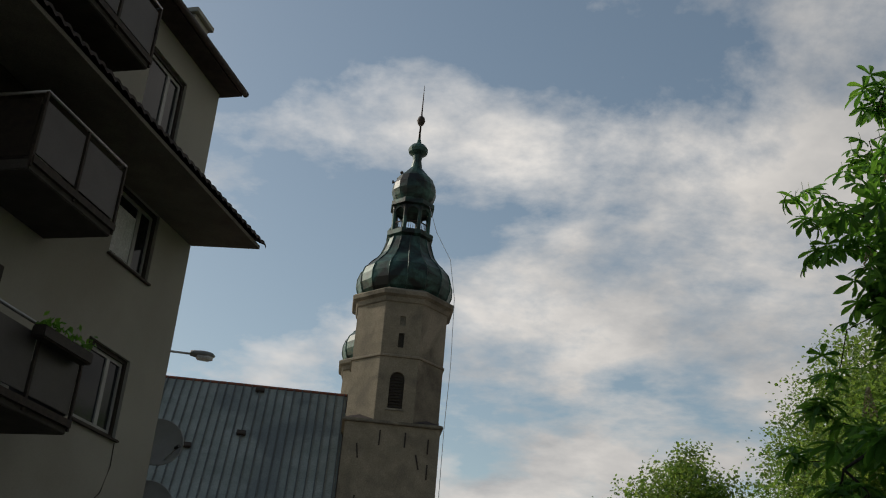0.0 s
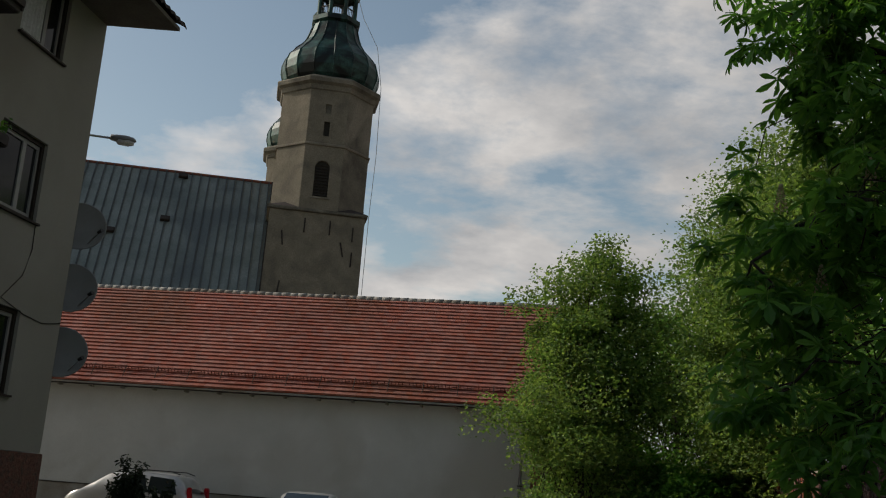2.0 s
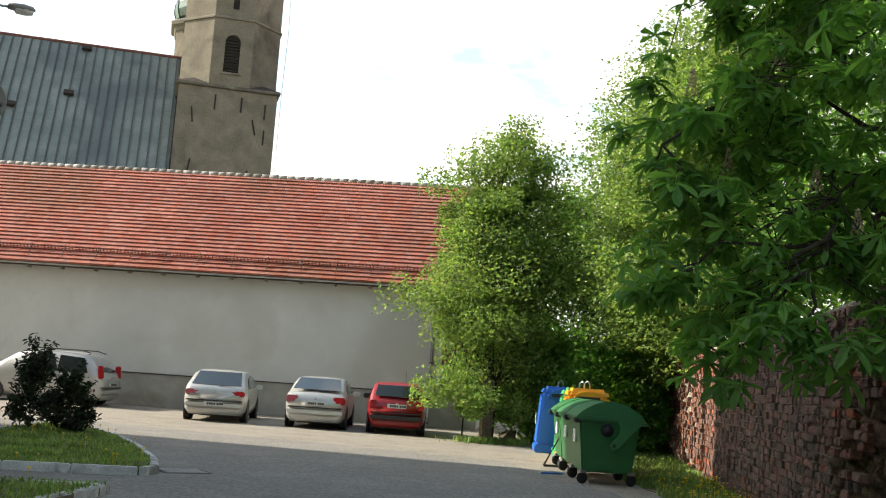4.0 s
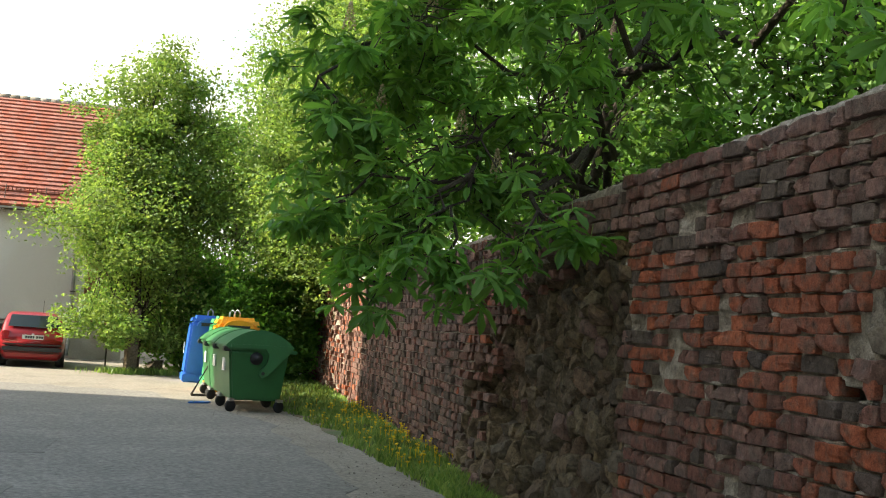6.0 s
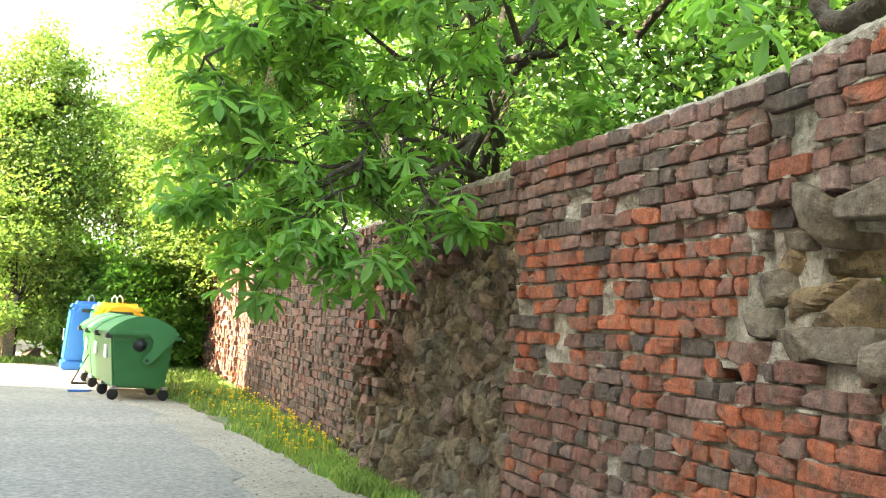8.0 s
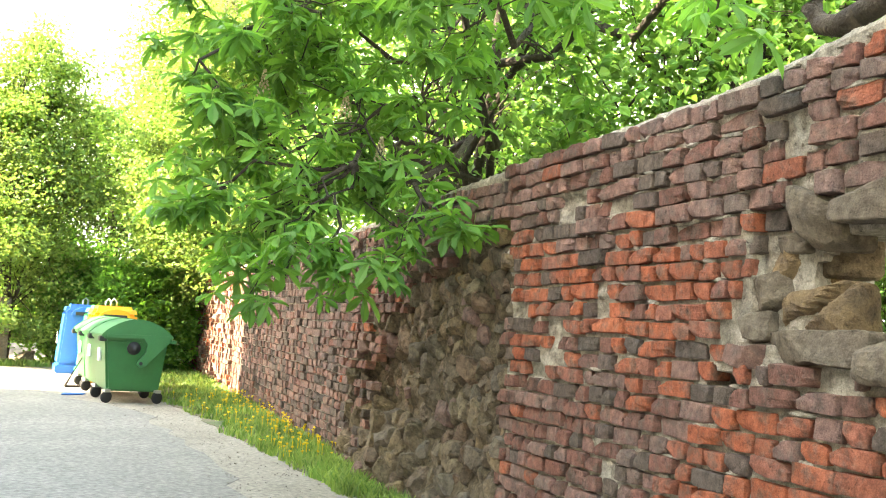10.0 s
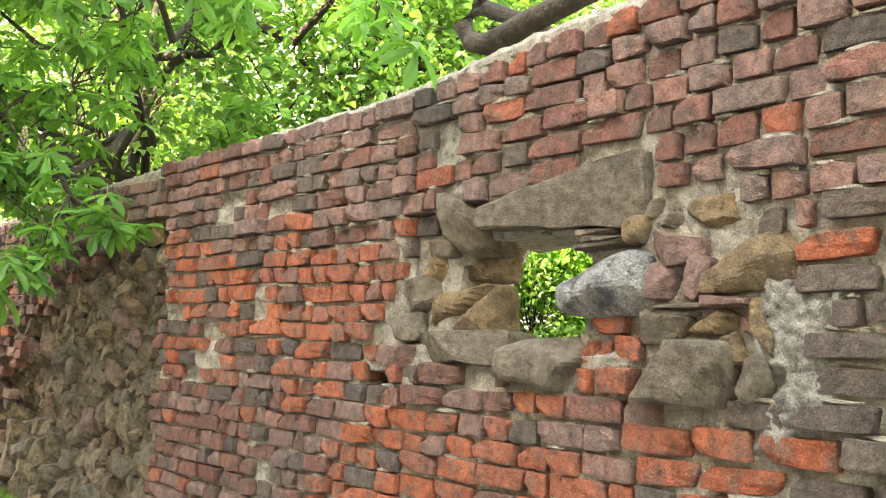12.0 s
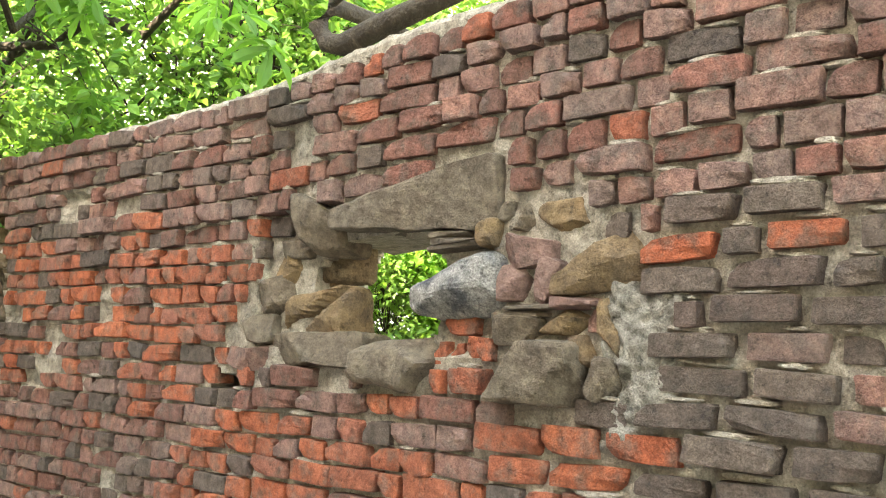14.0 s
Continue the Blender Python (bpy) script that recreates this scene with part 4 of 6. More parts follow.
    for k in range(31):
        part("guard_stay", stay, IRON, b, m=slope @ Matrix.Translation((x0 + 0.6 + k * 1.2, 0, 0)))
        part("rafter_end", foot, PLINTH, b, m=Matrix.Translation((x0 + 0.6 + k * 1.2, 0, 0)))
    part("eaves_board", Geo().box(x0 - 0.35, 11.2, ex - 0.03, ex, ez - 0.09, ez - 0.03), PLINTH, b, "thin pale eaves board")
    part("downpipe", Geo().tube([(9.25, -0.45, 4.5), (9.25, -0.12, 4.1), (9.25, -0.1, 0.35), (9.25, -0.26, 0.12)], 0.055, 10), ZINC, b, "grey zinc downpipe", smooth=True)
    for z in (0.9, 2.1, 3.4):
        part("pipe_clip", Geo().box(9.17, 9.33, -0.17, 0.0, z, z + 0.04), IRON, b)


# ---- the church ----
def build_tower(m, label, cross):
    t = thing("church_tower", m, label, "church tower", "twin church towers")
    r8 = math.pi / 8
    part("base", Geo().box(-3.2, 3.2, -3.2, 3.2, 0, 19.5), TOWERPL, t, "weathered ochre plaster shaft", bevel=0.04)
    part("ledge", Geo().box(-3.38, 3.38, -3.38, 3.38, 19.5, 19.72), TOWERDK, t, "sloping tiled stone ledge", bevel=0.05)
    for sx in (-1, 1):
        for sy in (-1, 1):
            part("corner_cap", Geo().add([(sx * 3.3, sy * 3.3, 19.72), (sx * 1.1, sy * 3.3, 19.72), (sx * 3.3, sy * 1.1, 19.72), (sx * 2.05, sy * 2.05, 20.35)],
                                         [(0, 1, 3), (0, 3, 2), (0, 2, 1), (1, 2, 3)]), DARKTILE, t, "small tiled corner roof")
    R = 3.2 / math.cos(r8)
    # the eight-sided stage, each face a slab with its real opening where one shows
    wf = 2 * 3.2 * math.tan(r8)
    for i in range(8):
        fm = pose(0, 0, 0, 0, 0, 45 * i)
        g = Geo()
        ox, y0, y1 = wf / 2, -3.2, -2.75
        if i in (0, 2, 4, 6):
            for a, b2, z0, z1 in ((-ox, -0.5, 19.7, 28.4), (0.5, ox, 19.7, 28.4), (-0.5, 0.5, 19.7, 20.65), (-0.5, 0.5, 23.2, 24.95), (-0.5, 0.5, 26.0, 26.55), (-0.5, 0.5, 27.25, 28.4),
                                  (-0.5, -0.2, 24.95, 26.0), (0.2, 0.5, 24.95, 26.0), (-0.5, -0.2, 26.55, 27.25), (0.2, 0.5, 26.55, 27.25)):
                g.box(a, b2, y0, y1, z0, z1)
            arch = [(-0.5, 22.7)] + [(0.5 * math.cos(math.pi - k * math.pi / 10), 22.7 + 0.5 * math.sin(k * math.pi / 10)) for k in range(11)] + [(0.5, 23.2), (-0.5, 23.2)]
            n = len(arch)
            g.add([(x, y0, z) for x, z in arch] + [(x, y1, z) for x, z in arch], [tuple(range(n)), tuple(range(n, 2 * n))[::-1]] + [(k, (k + 1) % n, n + (k + 1) % n, n + k) for k in range(n)])
        else:
            g.box(-ox, ox, y0, y1, 19.7, 28.4)
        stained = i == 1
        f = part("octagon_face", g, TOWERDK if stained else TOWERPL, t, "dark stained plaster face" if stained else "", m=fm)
        if i in (0, 2, 4, 6):
            part("louvre_window", Geo().box(-0.52, 0.52, y0 + 0.22, y0 + 0.28, 20.6, 23.25), LOUVRE, f, "dark louvred bell opening")
            sl = Geo().box(-0.5, 0.5, y0 + 0.12, y0 + 0.24, 0, 0.05).mesh("louvre_slat", BROWNWOOD)
            for k in range(11):
                part("louvre_slat", sl, BROWNWOOD, f, m=pose(0, 0, 20.75 + k * 0.21))
            part("slit_window", Geo().box(-0.22, 0.22, y0 + 0.2, y0 + 0.25, 24.9, 26.05), LOUVRE, f)
            part("blind_window", Geo().box(-0.22, 0.22, y0 + 0.12, y0 + 0.2, 26.5, 27.3), TOWERDK, f)
            part("sill", Geo().box(-0.66, 0.66, y0 - 0.08, y0 + 0.1, 20.5, 20.62), TOWERDK, f)
    part("string_course", Geo().lathe([(R - 0.02, 24.2), (R + 0.1, 24.25), (R + 0.1, 24.36), (R - 0.02, 24.45)], 8, turn=r8), TOWERPL, t)
    part("cornice", Geo().lathe([(R - 0.05, 28.2), (R + 0.1, 28.3), (R + 0.18, 28.6), (R + 0.45, 28.75), (R + 0.5, 29.0), (R + 0.42, 29.1), (R - 0.3, 29.45)], 8, turn=r8), TOWERDK, t, "heavy moulded dark cornice")
    # anchors: thin iron ties on the shaft
    for x, z, a in ((-0.8, 18.6, 0), (0.9, 18.6, 0), (1.8, 17.2, -14), (-2.2, 17.6, -8), (2.5, 16.6, 0), (-2.1, 14.2, 6), (1.6, 13.8, 6), (2.45, 18.3, 0)):
        part("wall_anchor", Geo().box(-0.05, 0.05, -3.25, -3.18, -0.55, 0.45), IRON, t, m=pose(x, 0, z, 0, a, 0))
    part("hatch", Geo().box(-0.55, -0.05, -3.22, -3.1, 11.7, 12.3), LOUVRE, t, "small dark hatch")
    # onion, lantern, second bulb
    part("onion_dome", Geo().lathe([(3.0, 29.2), (3.32, 29.6), (3.5, 30.2), (3.5, 30.8), (3.3, 31.4), (2.85, 31.95), (2.4, 32.4), (2.08, 32.9), (1.85, 33.5), (1.65, 34.2)], 16, turn=r8), COPPER, t, "green copper onion dome with dark streaks")
    ribs = [(3.0, 29.2), (3.32, 29.6), (3.5, 30.2), (3.5, 30.8), (3.3, 31.4), (2.85, 31.95), (2.4, 32.4), (2.08, 32.9), (1.85, 33.5), (1.65, 34.2)]
    for i in range(16):
        a = r8 + i * math.pi / 8
        part("dome_rib", Geo().tube([(r * math.cos(a), r * math.sin(a), z) for r, z in ribs], 0.06, 5), COPPER, t)
    part("lantern_floor", Geo().lathe([(1.5, 34.2), (1.85, 34.4), (1.85, 34.75), (1.6, 34.85)], 8, turn=r8), COPPER, t, "dark copper lantern floor")
    for i in range(8):
        a = r8 + i * math.pi / 4
        part("lantern_post", Geo().lathe([(0.17, 34.8), (0.15, 35.0), (0.15, 36.6), (0.2, 36.8)], 8, Matrix.Translation((1.4 * math.cos(a), 1.4 * math.sin(a), 0))), COPPER, t, smooth=True)
        am = Matrix.Rotation(a + math.pi / 8 - math.pi / 2, 4, "Z")
        w = 1.4 * math.tan(r8) * 0.95
        arch = [(-w, 36.9), (-w, 36.2)] + [(w * 0.9 * math.cos(math.pi - k * math.pi / 8), 36.2 + 0.5 * math.sin(k * math.pi / 8)) for k in range(9)] + [(w, 36.2), (w, 36.9)]
        n = len(arch)
        part("lantern_arch", Geo().add([(x, 1.28, z) for x, z in arch] + [(x, 1.40, z) for x, z in arch], [tuple(range(n)), tuple(range(n, 2 * n))[::-1]] + [(k, (k + 1) % n, n + (k + 1) % n, n + k) for k in range(n)]), COPPER, t, m=am)
        g = Geo()
        for k in range(7):
            g.box(-w + 0.1 + k * w * 0.3, -w + 0.13 + k * w * 0.3, 1.3, 1.33, 34.85, 35.55)
        g.box(-w, w, 1.28, 1.35, 35.5, 35.57)
        part("balustrade", g, IRON, t, m=am)
    part("lantern_roof", Geo().lathe([(1.3, 36.8), (1.75, 36.95), (1.75, 37.3), (1.4, 37.5)], 8, turn=r8), COPPER, t, "dark copper lantern cornice")
    part("upper_bulb", Geo().lathe([(1.35, 37.45), (1.55, 37.8), (1.7, 38.3), (1.66, 38.9), (1.4, 39.5), (0.9, 40.05), (0.45, 40.6), (0.33, 41.3), (0.38, 41.7), (0.72, 41.95), (0.78, 42.25), (0.6, 42.55), (0.2, 42.85), (0.1, 43.3)], 16, turn=r8), COPPER, t, "green copper upper bulb")
    part("finial", Geo().lathe([(0.09, 43.2), (0.07, 44.4), (0.24, 44.6), (0.33, 44.9), (0.24, 45.2), (0.07, 45.35), (0.045, 46.4), (0.02, 48.2 if not cross else 46.4)], 12), IRON, t, "dark iron ball and rod", smooth=True)
    if cross:
        part("cross", Geo().box(-0.06, 0.06, -0.05, 0.05, 46.2, 48.4).box(-0.7, 0.7, -0.05, 0.05, 47.3, 47.42).box(-0.4, 0.4, -0.05, 0.05, 47.75, 47.85).lathe([(0.1, 48.3), (0.18, 48.45), (0.1, 48.6)], 8)
             .box(-0.82, -0.66, -0.05, 0.05, 47.2, 47.52).box(0.66, 0.82, -0.05, 0.05, 47.2, 47.52), IRON, t, "wrought iron cross")
    else:
        part("lightning_wire", Geo().tube([(1.2, -1.1, 37), (1.9, -1.7, 34.6), (3.0, -2.5, 32.2), (3.5, -2.6, 29.2), (3.55, -3.2, 24), (3.42, -3.42, 19.5), (3.4, -3.4, 8)], 0.022, 5), STEEL, t, "thin lightning wire")
    return t


def build_church():
    tc = (math.sin(radians(-2.8)) * 73.2, math.cos(radians(-2.8)) * 73.2)
    build_tower(pose(tc[0], tc[1], 0, 0, 0, 5), "ochre plastered church tower with green copper onion spire", False)
    t2 = (math.sin(radians(-3.65)) * 89.0, math.cos(radians(-3.65)) * 89.0)
    build_tower(pose(t2[0], t2[1], 0, 0, 0, 5), "twin church tower topped by an iron cross", True)
    ch = thing("church_nave", pose(tc[0], tc[1], 0, 0, 0, 5), "church nave under a steep grey sheet metal roof", "church")
    part("wall", Geo().box(-45, -3.25, -4.6, 11.4, 0, 10.4), TOWERPL, ch, bevel=0.03)
    zr, ze, yr, ye = 23.0, 10.2, 3.4, -5.2
    part("roof", Geo().add([(-45, ye, ze), (-3.22, ye, ze), (-3.22, yr, zr), (-45, yr, zr), (-45, 12, ze), (-3.22, 12, ze)], [(0, 1, 2, 3), (3, 2, 5, 4), (0, 3, 4), (1, 5, 2), (0, 4, 5, 1)]), SHEET, ch, "dull grey standing seam metal roof")
    L = math.hypot(yr - ye, zr - ze)
    sl = Matrix.Translation((0, ye, ze)) @ Matrix.Rotation(math.atan2(zr - ze, yr - ye), 4, "X")
    seam = Geo().box(-0.035, 0.035, 0, L, 0.0, 0.14).mesh("roof_seam", LEADSEAM)
    for k in range(68):
        part("roof_seam", seam, LEADSEAM, ch, m=sl @ Matrix.Translation((-3.5 - k * 0.61, 0, 0)))
    g = Geo()
    r = random.Random(8)
    for k in range(68):
        v = r.uniform(0, 2.0)
        while v < L:
            g.box(-3.5 - k * 0.61 - 0.6, -3.5 - k * 0.61, v, v + 0.03, 0.0, 0.02)
            v += 2.05
    part("sheet_lap", g, SHEET, ch, kind="stuff")
    part("ridge_cap", Geo().tube([(-45, yr, zr), (-3.2, yr, zr)], 0.12, 8), RAILRED, ch, "thin dark ridge cap")
    part("verge", Geo().box(-3.3, -3.2, 0, L, 0.0, 0.16, sl), IRON, ch)
    for x, v in ((-9.6, L - 0.5), (-10.2, L - 5.2), (-13.6, L - 6.9)):
        part("roof_vent", Geo().box(-0.32, 0.32, -0.2, 0.2, 0.05, 0.28), IRON, ch, "small dark roof hatch", bevel=0.03, m=sl @ Matrix.Translation((x, v, 0)))


# ---- the apartment house ----
def build_window(parent, x0, x1, z0, z1, kind):
    w = part("window", Geo().box(x0, x0 + 0.07, 0.06, 0.2, z0, z1).box(x1 - 0.07, x1, 0.06, 0.2, z0, z1).box(x0 + 0.07, x1 - 0.07, 0.06, 0.2, z1 - 0.07, z1).box(x0 + 0.07, x1 - 0.07, 0.06, 0.2, z0, z0 + 0.06), BROWNWOOD, parent, "dark brown window surround")
    mid = x0 + (x1 - x0) * 0.62
    g = Geo()
    for a, b in ((x0 + 0.07, mid), (mid, x1 - 0.07)):
        g.box(a, a + 0.05, 0.10, 0.16, z0 + 0.06, z1 - 0.07).box(b - 0.05, b, 0.10, 0.16, z0 + 0.06, z1 - 0.07).box(a + 0.05, b - 0.05, 0.10, 0.16, z1 - 0.13, z1 - 0.07).box(a + 0.05, b - 0.05, 0.10, 0.16, z0 + 0.06, z0 + 0.12)
    part("sash", g, WHITEPVC, w, "grey-white sash")
    part("pane", Geo().box(x0 + 0.1, mid - 0.03, 0.128, 0.134, z0 + 0.1, z1 - 0.1), PANE, w, "dark reflecting pane")
    part("pane", Geo().box(mid + 0.03, x1 - 0.1, 0.128, 0.134, z0 + 0.1, z1 - 0.1), PANE, w)
    part("window_sill", Geo().box(x0 - 0.05, x1 + 0.05, -0.06, 0.1, z0 - 0.035, z0 - 0.003), IRON, w, "dark metal sill")
    if kind:
        n = 14
        vs = [(x0 + 0.1 + (mid - x0 - 0.14) * k / n, 0.122 - 0.008 * (k % 2), z) for z in (z0 + 0.14, z1 - 0.32 - 0.0) for k in range(n + 1)]
        part("curtain", Geo().add(vs, [(k, k + 1, n + 2 + k, n + 1 + k) for k in range(n)]), CURTAIN, w, "pale net curtain")


def build_balcony(parent_m, z, flowers):
    b = thing("balcony", parent_m, "dark balcony with concrete slab and solid brown panels, deepened for shade", "balcony", "balconies of the apartment house")
    x0, x1, d = -6.4, -4.3, 1.1
    part("slab", Geo().box(x0, x1, -d, 0.0, z, z + 0.16), CONCRETE, b, "concrete slab with its shade in the colour", bevel=0.015)
    part("edge_strip", Geo().box(x0, x1 + 0.012, -d - 0.05, -d - 0.002, z + 0.10, z + 0.2), IRON, b)
    n = 2
    for k in range(n):
        a, c = x0 + (x1 - x0) * k / n + 0.05, x0 + (x1 - x0) * (k + 1) / n - 0.05
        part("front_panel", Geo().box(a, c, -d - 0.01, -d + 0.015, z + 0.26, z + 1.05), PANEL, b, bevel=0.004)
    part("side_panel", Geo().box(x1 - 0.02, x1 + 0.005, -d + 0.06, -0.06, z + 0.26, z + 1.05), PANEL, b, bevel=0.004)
    part("side_panel", Geo().box(x0 - 0.005, x0 + 0.02, -d + 0.06, -0.06, z + 0.2, z + 1.08), BROWNWOOD, b, bevel=0.004)
    for k in range(n + 1):
        x = x0 + (x1 - x0) * k / n
        part("post", Geo().box(x - 0.02, x + 0.02, -d - 0.03, -d + 0.01, z + 0.05, z + 1.16), IRON, b)
    part("handrail", Geo().tube([(x0, -0.01, z + 1.17), (x0, -d - 0.01, z + 1.17), (x1, -d - 0.01, z + 1.17), (x1, -0.01, z + 1.17)], 0.025, 8), STEEL, b, "thin metal handrail", smooth=True)
    part("balcony_door", Geo().box(-6.2, -5.0, -0.02, 0.03, z + 0.17, z + 2.2), BROWNWOOD, b, "dark balcony door")
    if flowers:
        part("flower_box", Geo().box(-5.6, -4.4, -d - 0.24, -d - 0.04, z + 0.95, z + 1.12), BROWNWOOD, b, bevel=0.02)
        rr = random.Random(4)
        g = Geo()
        for k in range(90):
            p = Vector((rr.uniform(-5.6, -4.4), -d - 0.14 + rr.uniform(-0.12, 0.12), z + 1.12 + abs(rr.gauss(0, 0.09))))
            a = Vector((rr.gauss(0, 1), rr.gauss(0, 1), rr.gauss(0, 1))).normalized() * 0.06
            c = a.cross(Vector((rr.gauss(0, 1), rr.gauss(0, 1), 1))).normalized() * 0.035
            g.add([tuple(p - a), tuple(p + c), tuple(p + a), tuple(p - c)], [(0, 1, 2, 3)])
        part("foliage", g, LEAF_CHESTNUT, b, "small green balcony plants", fix=False)


def build_apartment():
    h = thing("apartment_house", FLAT_M, "grey rendered apartment house with skirt roof and dark windows", "house")
    L, D, H = -30.0, 11.0, 13.0
    cols = [(-2.6, -1.26)]
    rows = [(2.65, 4.0), (5.45, 6.8), (8.25, 9.55), (11.0, 12.35)]
    x0, x1 = cols[0]
    zz = [1.8] + [v for p in rows for v in p] + [H]
    part("front_wall", Geo().box(L, x0, 0, 0.35, 1.8, H), FACADE, h, "fine grey render, dirty in places")
    part("corner_wall", Geo().box(x1, 0, 0, 0.35, 1.8, H), FACADE, h)
    for a, c in zip(zz[::2], zz[1::2]):
        part("spandrel", Geo().box(x0, x1, 0, 0.35, a, c), FACADE, h)
    part("end_wall", Geo().box(-0.35, 0, 0.351, D, 1.8, H), FACADE, h)
    part("back_wall", Geo().box(L, -0.36, D - 0.35, D, 0, H).box(L, L + 0.35, 0.36, D - 0.36, 0, H), FACADE, h)
    # an added dark sheet in place of the rooms' darkness
    part("inner_wall", Geo().box(L + 0.4, -0.4, 1.6, 1.7, 1.8, H), BROWNWOOD, h, "dark sheet standing in for unlit rooms behind the windows")
    part("brick_plinth", Geo().box(L, 0.02, -0.05, 0.35, 0, 1.79).box(-0.33, 0.02, 0.351, D, 0, 1.79), BR_RED, h, "dark red brick plinth", bevel=0.01)
    for i, (a, c) in enumerate(rows):
        build_window(h, x0, x1, a, c, i == 2)
    # skirt roof over the third floor
    tip, ztip, zw = -1.43, 9.44, 10.25
    part("skirt_soffit", Geo().add([(L, 0, 9.55), (0.0, 0, 9.55), (0.0, tip, ztip), (L, tip, ztip), (L, 0, 9.62), (0.0, 0, 9.62), (0.0, tip, ztip + 0.07), (L, tip, ztip + 0.07)], CUBE_F), SOFFIT, h, "plain boarded soffit, its shade put into the colour")
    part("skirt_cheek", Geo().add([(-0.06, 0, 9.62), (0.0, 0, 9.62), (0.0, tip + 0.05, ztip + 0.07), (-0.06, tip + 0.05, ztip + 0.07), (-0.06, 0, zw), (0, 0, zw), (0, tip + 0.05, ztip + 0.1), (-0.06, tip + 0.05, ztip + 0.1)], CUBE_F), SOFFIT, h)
    g = Geo()
    x = L
    sl = math.hypot(tip, zw - ztip)
    while x < 0.03:
        for j in range(5):
            a, c = j / 5, (j + 1) / 5 + 0.03
            ya, yc = tip - 0.06 - a * (tip - 0.0), tip - 0.06 - c * (tip - 0.0)
            za, zc = ztip + 0.1 + a * (zw - ztip), ztip + 0.1 + c * (zw - ztip)
            pr = [(-0.11, 0.0), (-0.06, 0.045), (0.0, 0.05), (0.06, 0.02), (0.11, 0.0)]
            vs = [(x + 0.11 + u, ya, za + v + 0.03) for u, v in pr] + [(x + 0.11 + u, yc, zc + v) for u, v in pr] + [(x + 0.11 + u, ya, za + v - 0.02) for u, v in pr]
            g.add(vs, [(k, k + 1, 6 + k, 5 + k) for k in range(4)] + [(10 + k, 11 + k, k + 1, k) for k in range(4)])
        x += 0.22
    part("skirt_tiles", g, DARKTILE, h, "dark wavy roof tiles", kind="stuff", fix=False)
    # main roof
    part("main_roof", Geo().add([(L, -0.45, 13.0), (0.12, -0.45, 13.0), (0.12, D / 2, 16.4), (L, D / 2, 16.4), (L, D + 0.5, 13.0), (0.12, D + 0.5, 13.0), (L, -0.45, 12.94), (0.12, -0.45, 12.94), (0.12, D + 0.5, 12.94), (L, D + 0.5, 12.94)],
                                [(0, 1, 2, 3), (3, 2, 5, 4), (6, 7, 1, 0), (9, 8, 7, 6), (4, 5, 8, 9), (0, 3, 4, 9, 6), (1, 7, 8, 5, 2)]), DARKTILE, h, "dark pitched roof")
    part("gutter", Geo().tube([(L, -0.51, 13.0), (0.16, -0.51, 13.0)], 0.065, 10), IRON, h, "dark metal gutter", smooth=True)
    part("chimney", Geo().box(-1.0, -0.4, 0.3, 0.9, 13.2, 14.25).box(-1.08, -0.32, 0.22, 0.98, 14.25, 14.36), FACADE, h, bevel=0.01)
    part("cable", Geo().tube([(-1.27, -0.01, 5.4), (-1.25, -0.012, 5.0), (-1.4, -0.012, 4.55), (-1.9, -0.012, 4.1), (-1.2, -0.012, 3.95), (-0.6, -0.012, 3.9), (-0.02, -0.012, 4.0)], 0.008, 5), IRON, h, "thin loose cable")
    part("corner_wire", Geo().tube([(0.012, 0.02, 9.5), (0.015, 0.02, 1.9)], 0.012, 5), IRON, h)
    for z in (4.75, 7.7, 10.6):
        build_balcony(FLAT_M, z, z < 5)
    # dishes on the gable
    for z in (5.78, 4.66, 3.52):
        d = thing("satellite_dish", FLAT_M @ pose(0.34, 0.1, z, 0, 0, -42), "round grey satellite dish fixed to the wall corner", "satellite dish", "satellite dishes on the corner")
        prof = [(0.02, 0.0), (0.15, 0.012), (0.3, 0.045), (0.44, 0.1), (0.46, 0.115), (0.45, 0.125), (0.43, 0.115), (0.28, 0.06), (0.02, 0.015)]
        part("reflector", Geo().lathe(prof, 28), DISH, d, smooth=True, m=pose(0, 0, 0, 78, 0, -22))
        part("bracket", Geo().tube([(-0.30, 0.12, -0.1), (-0.05, 0.1, -0.05), (0, 0.03, 0)], 0.02, 6), STEEL, d)
        part("feed_arm", Geo().tube([(0.05, -0.05, -0.4), (0.2, -0.45, -0.1)], 0.012, 6), STEEL, d)
        part("feed_horn", Geo().lathe([(0.03, -0.05), (0.035, 0.05)], 10), BLACKPL, d, m=pose(0.2, -0.47, -0.08, 70, 0, 20))
    # an unseen block, added and sized to cast the yard's shade
    single("neighbour_house", Geo().add([(-21.4, 23.2, 0), (-12, 19.6, 0), (-12, 27.2, 0), (-21.4, 30.6, 0), (-21.4, 23.2, 17), (-12, 19.6, 17), (-12, 27.2, 17), (-21.4, 30.6, 17)], CUBE_F), FACADE, "unseen plain block added behind the apartments to cast the yard's shade", "house", kind="structure")


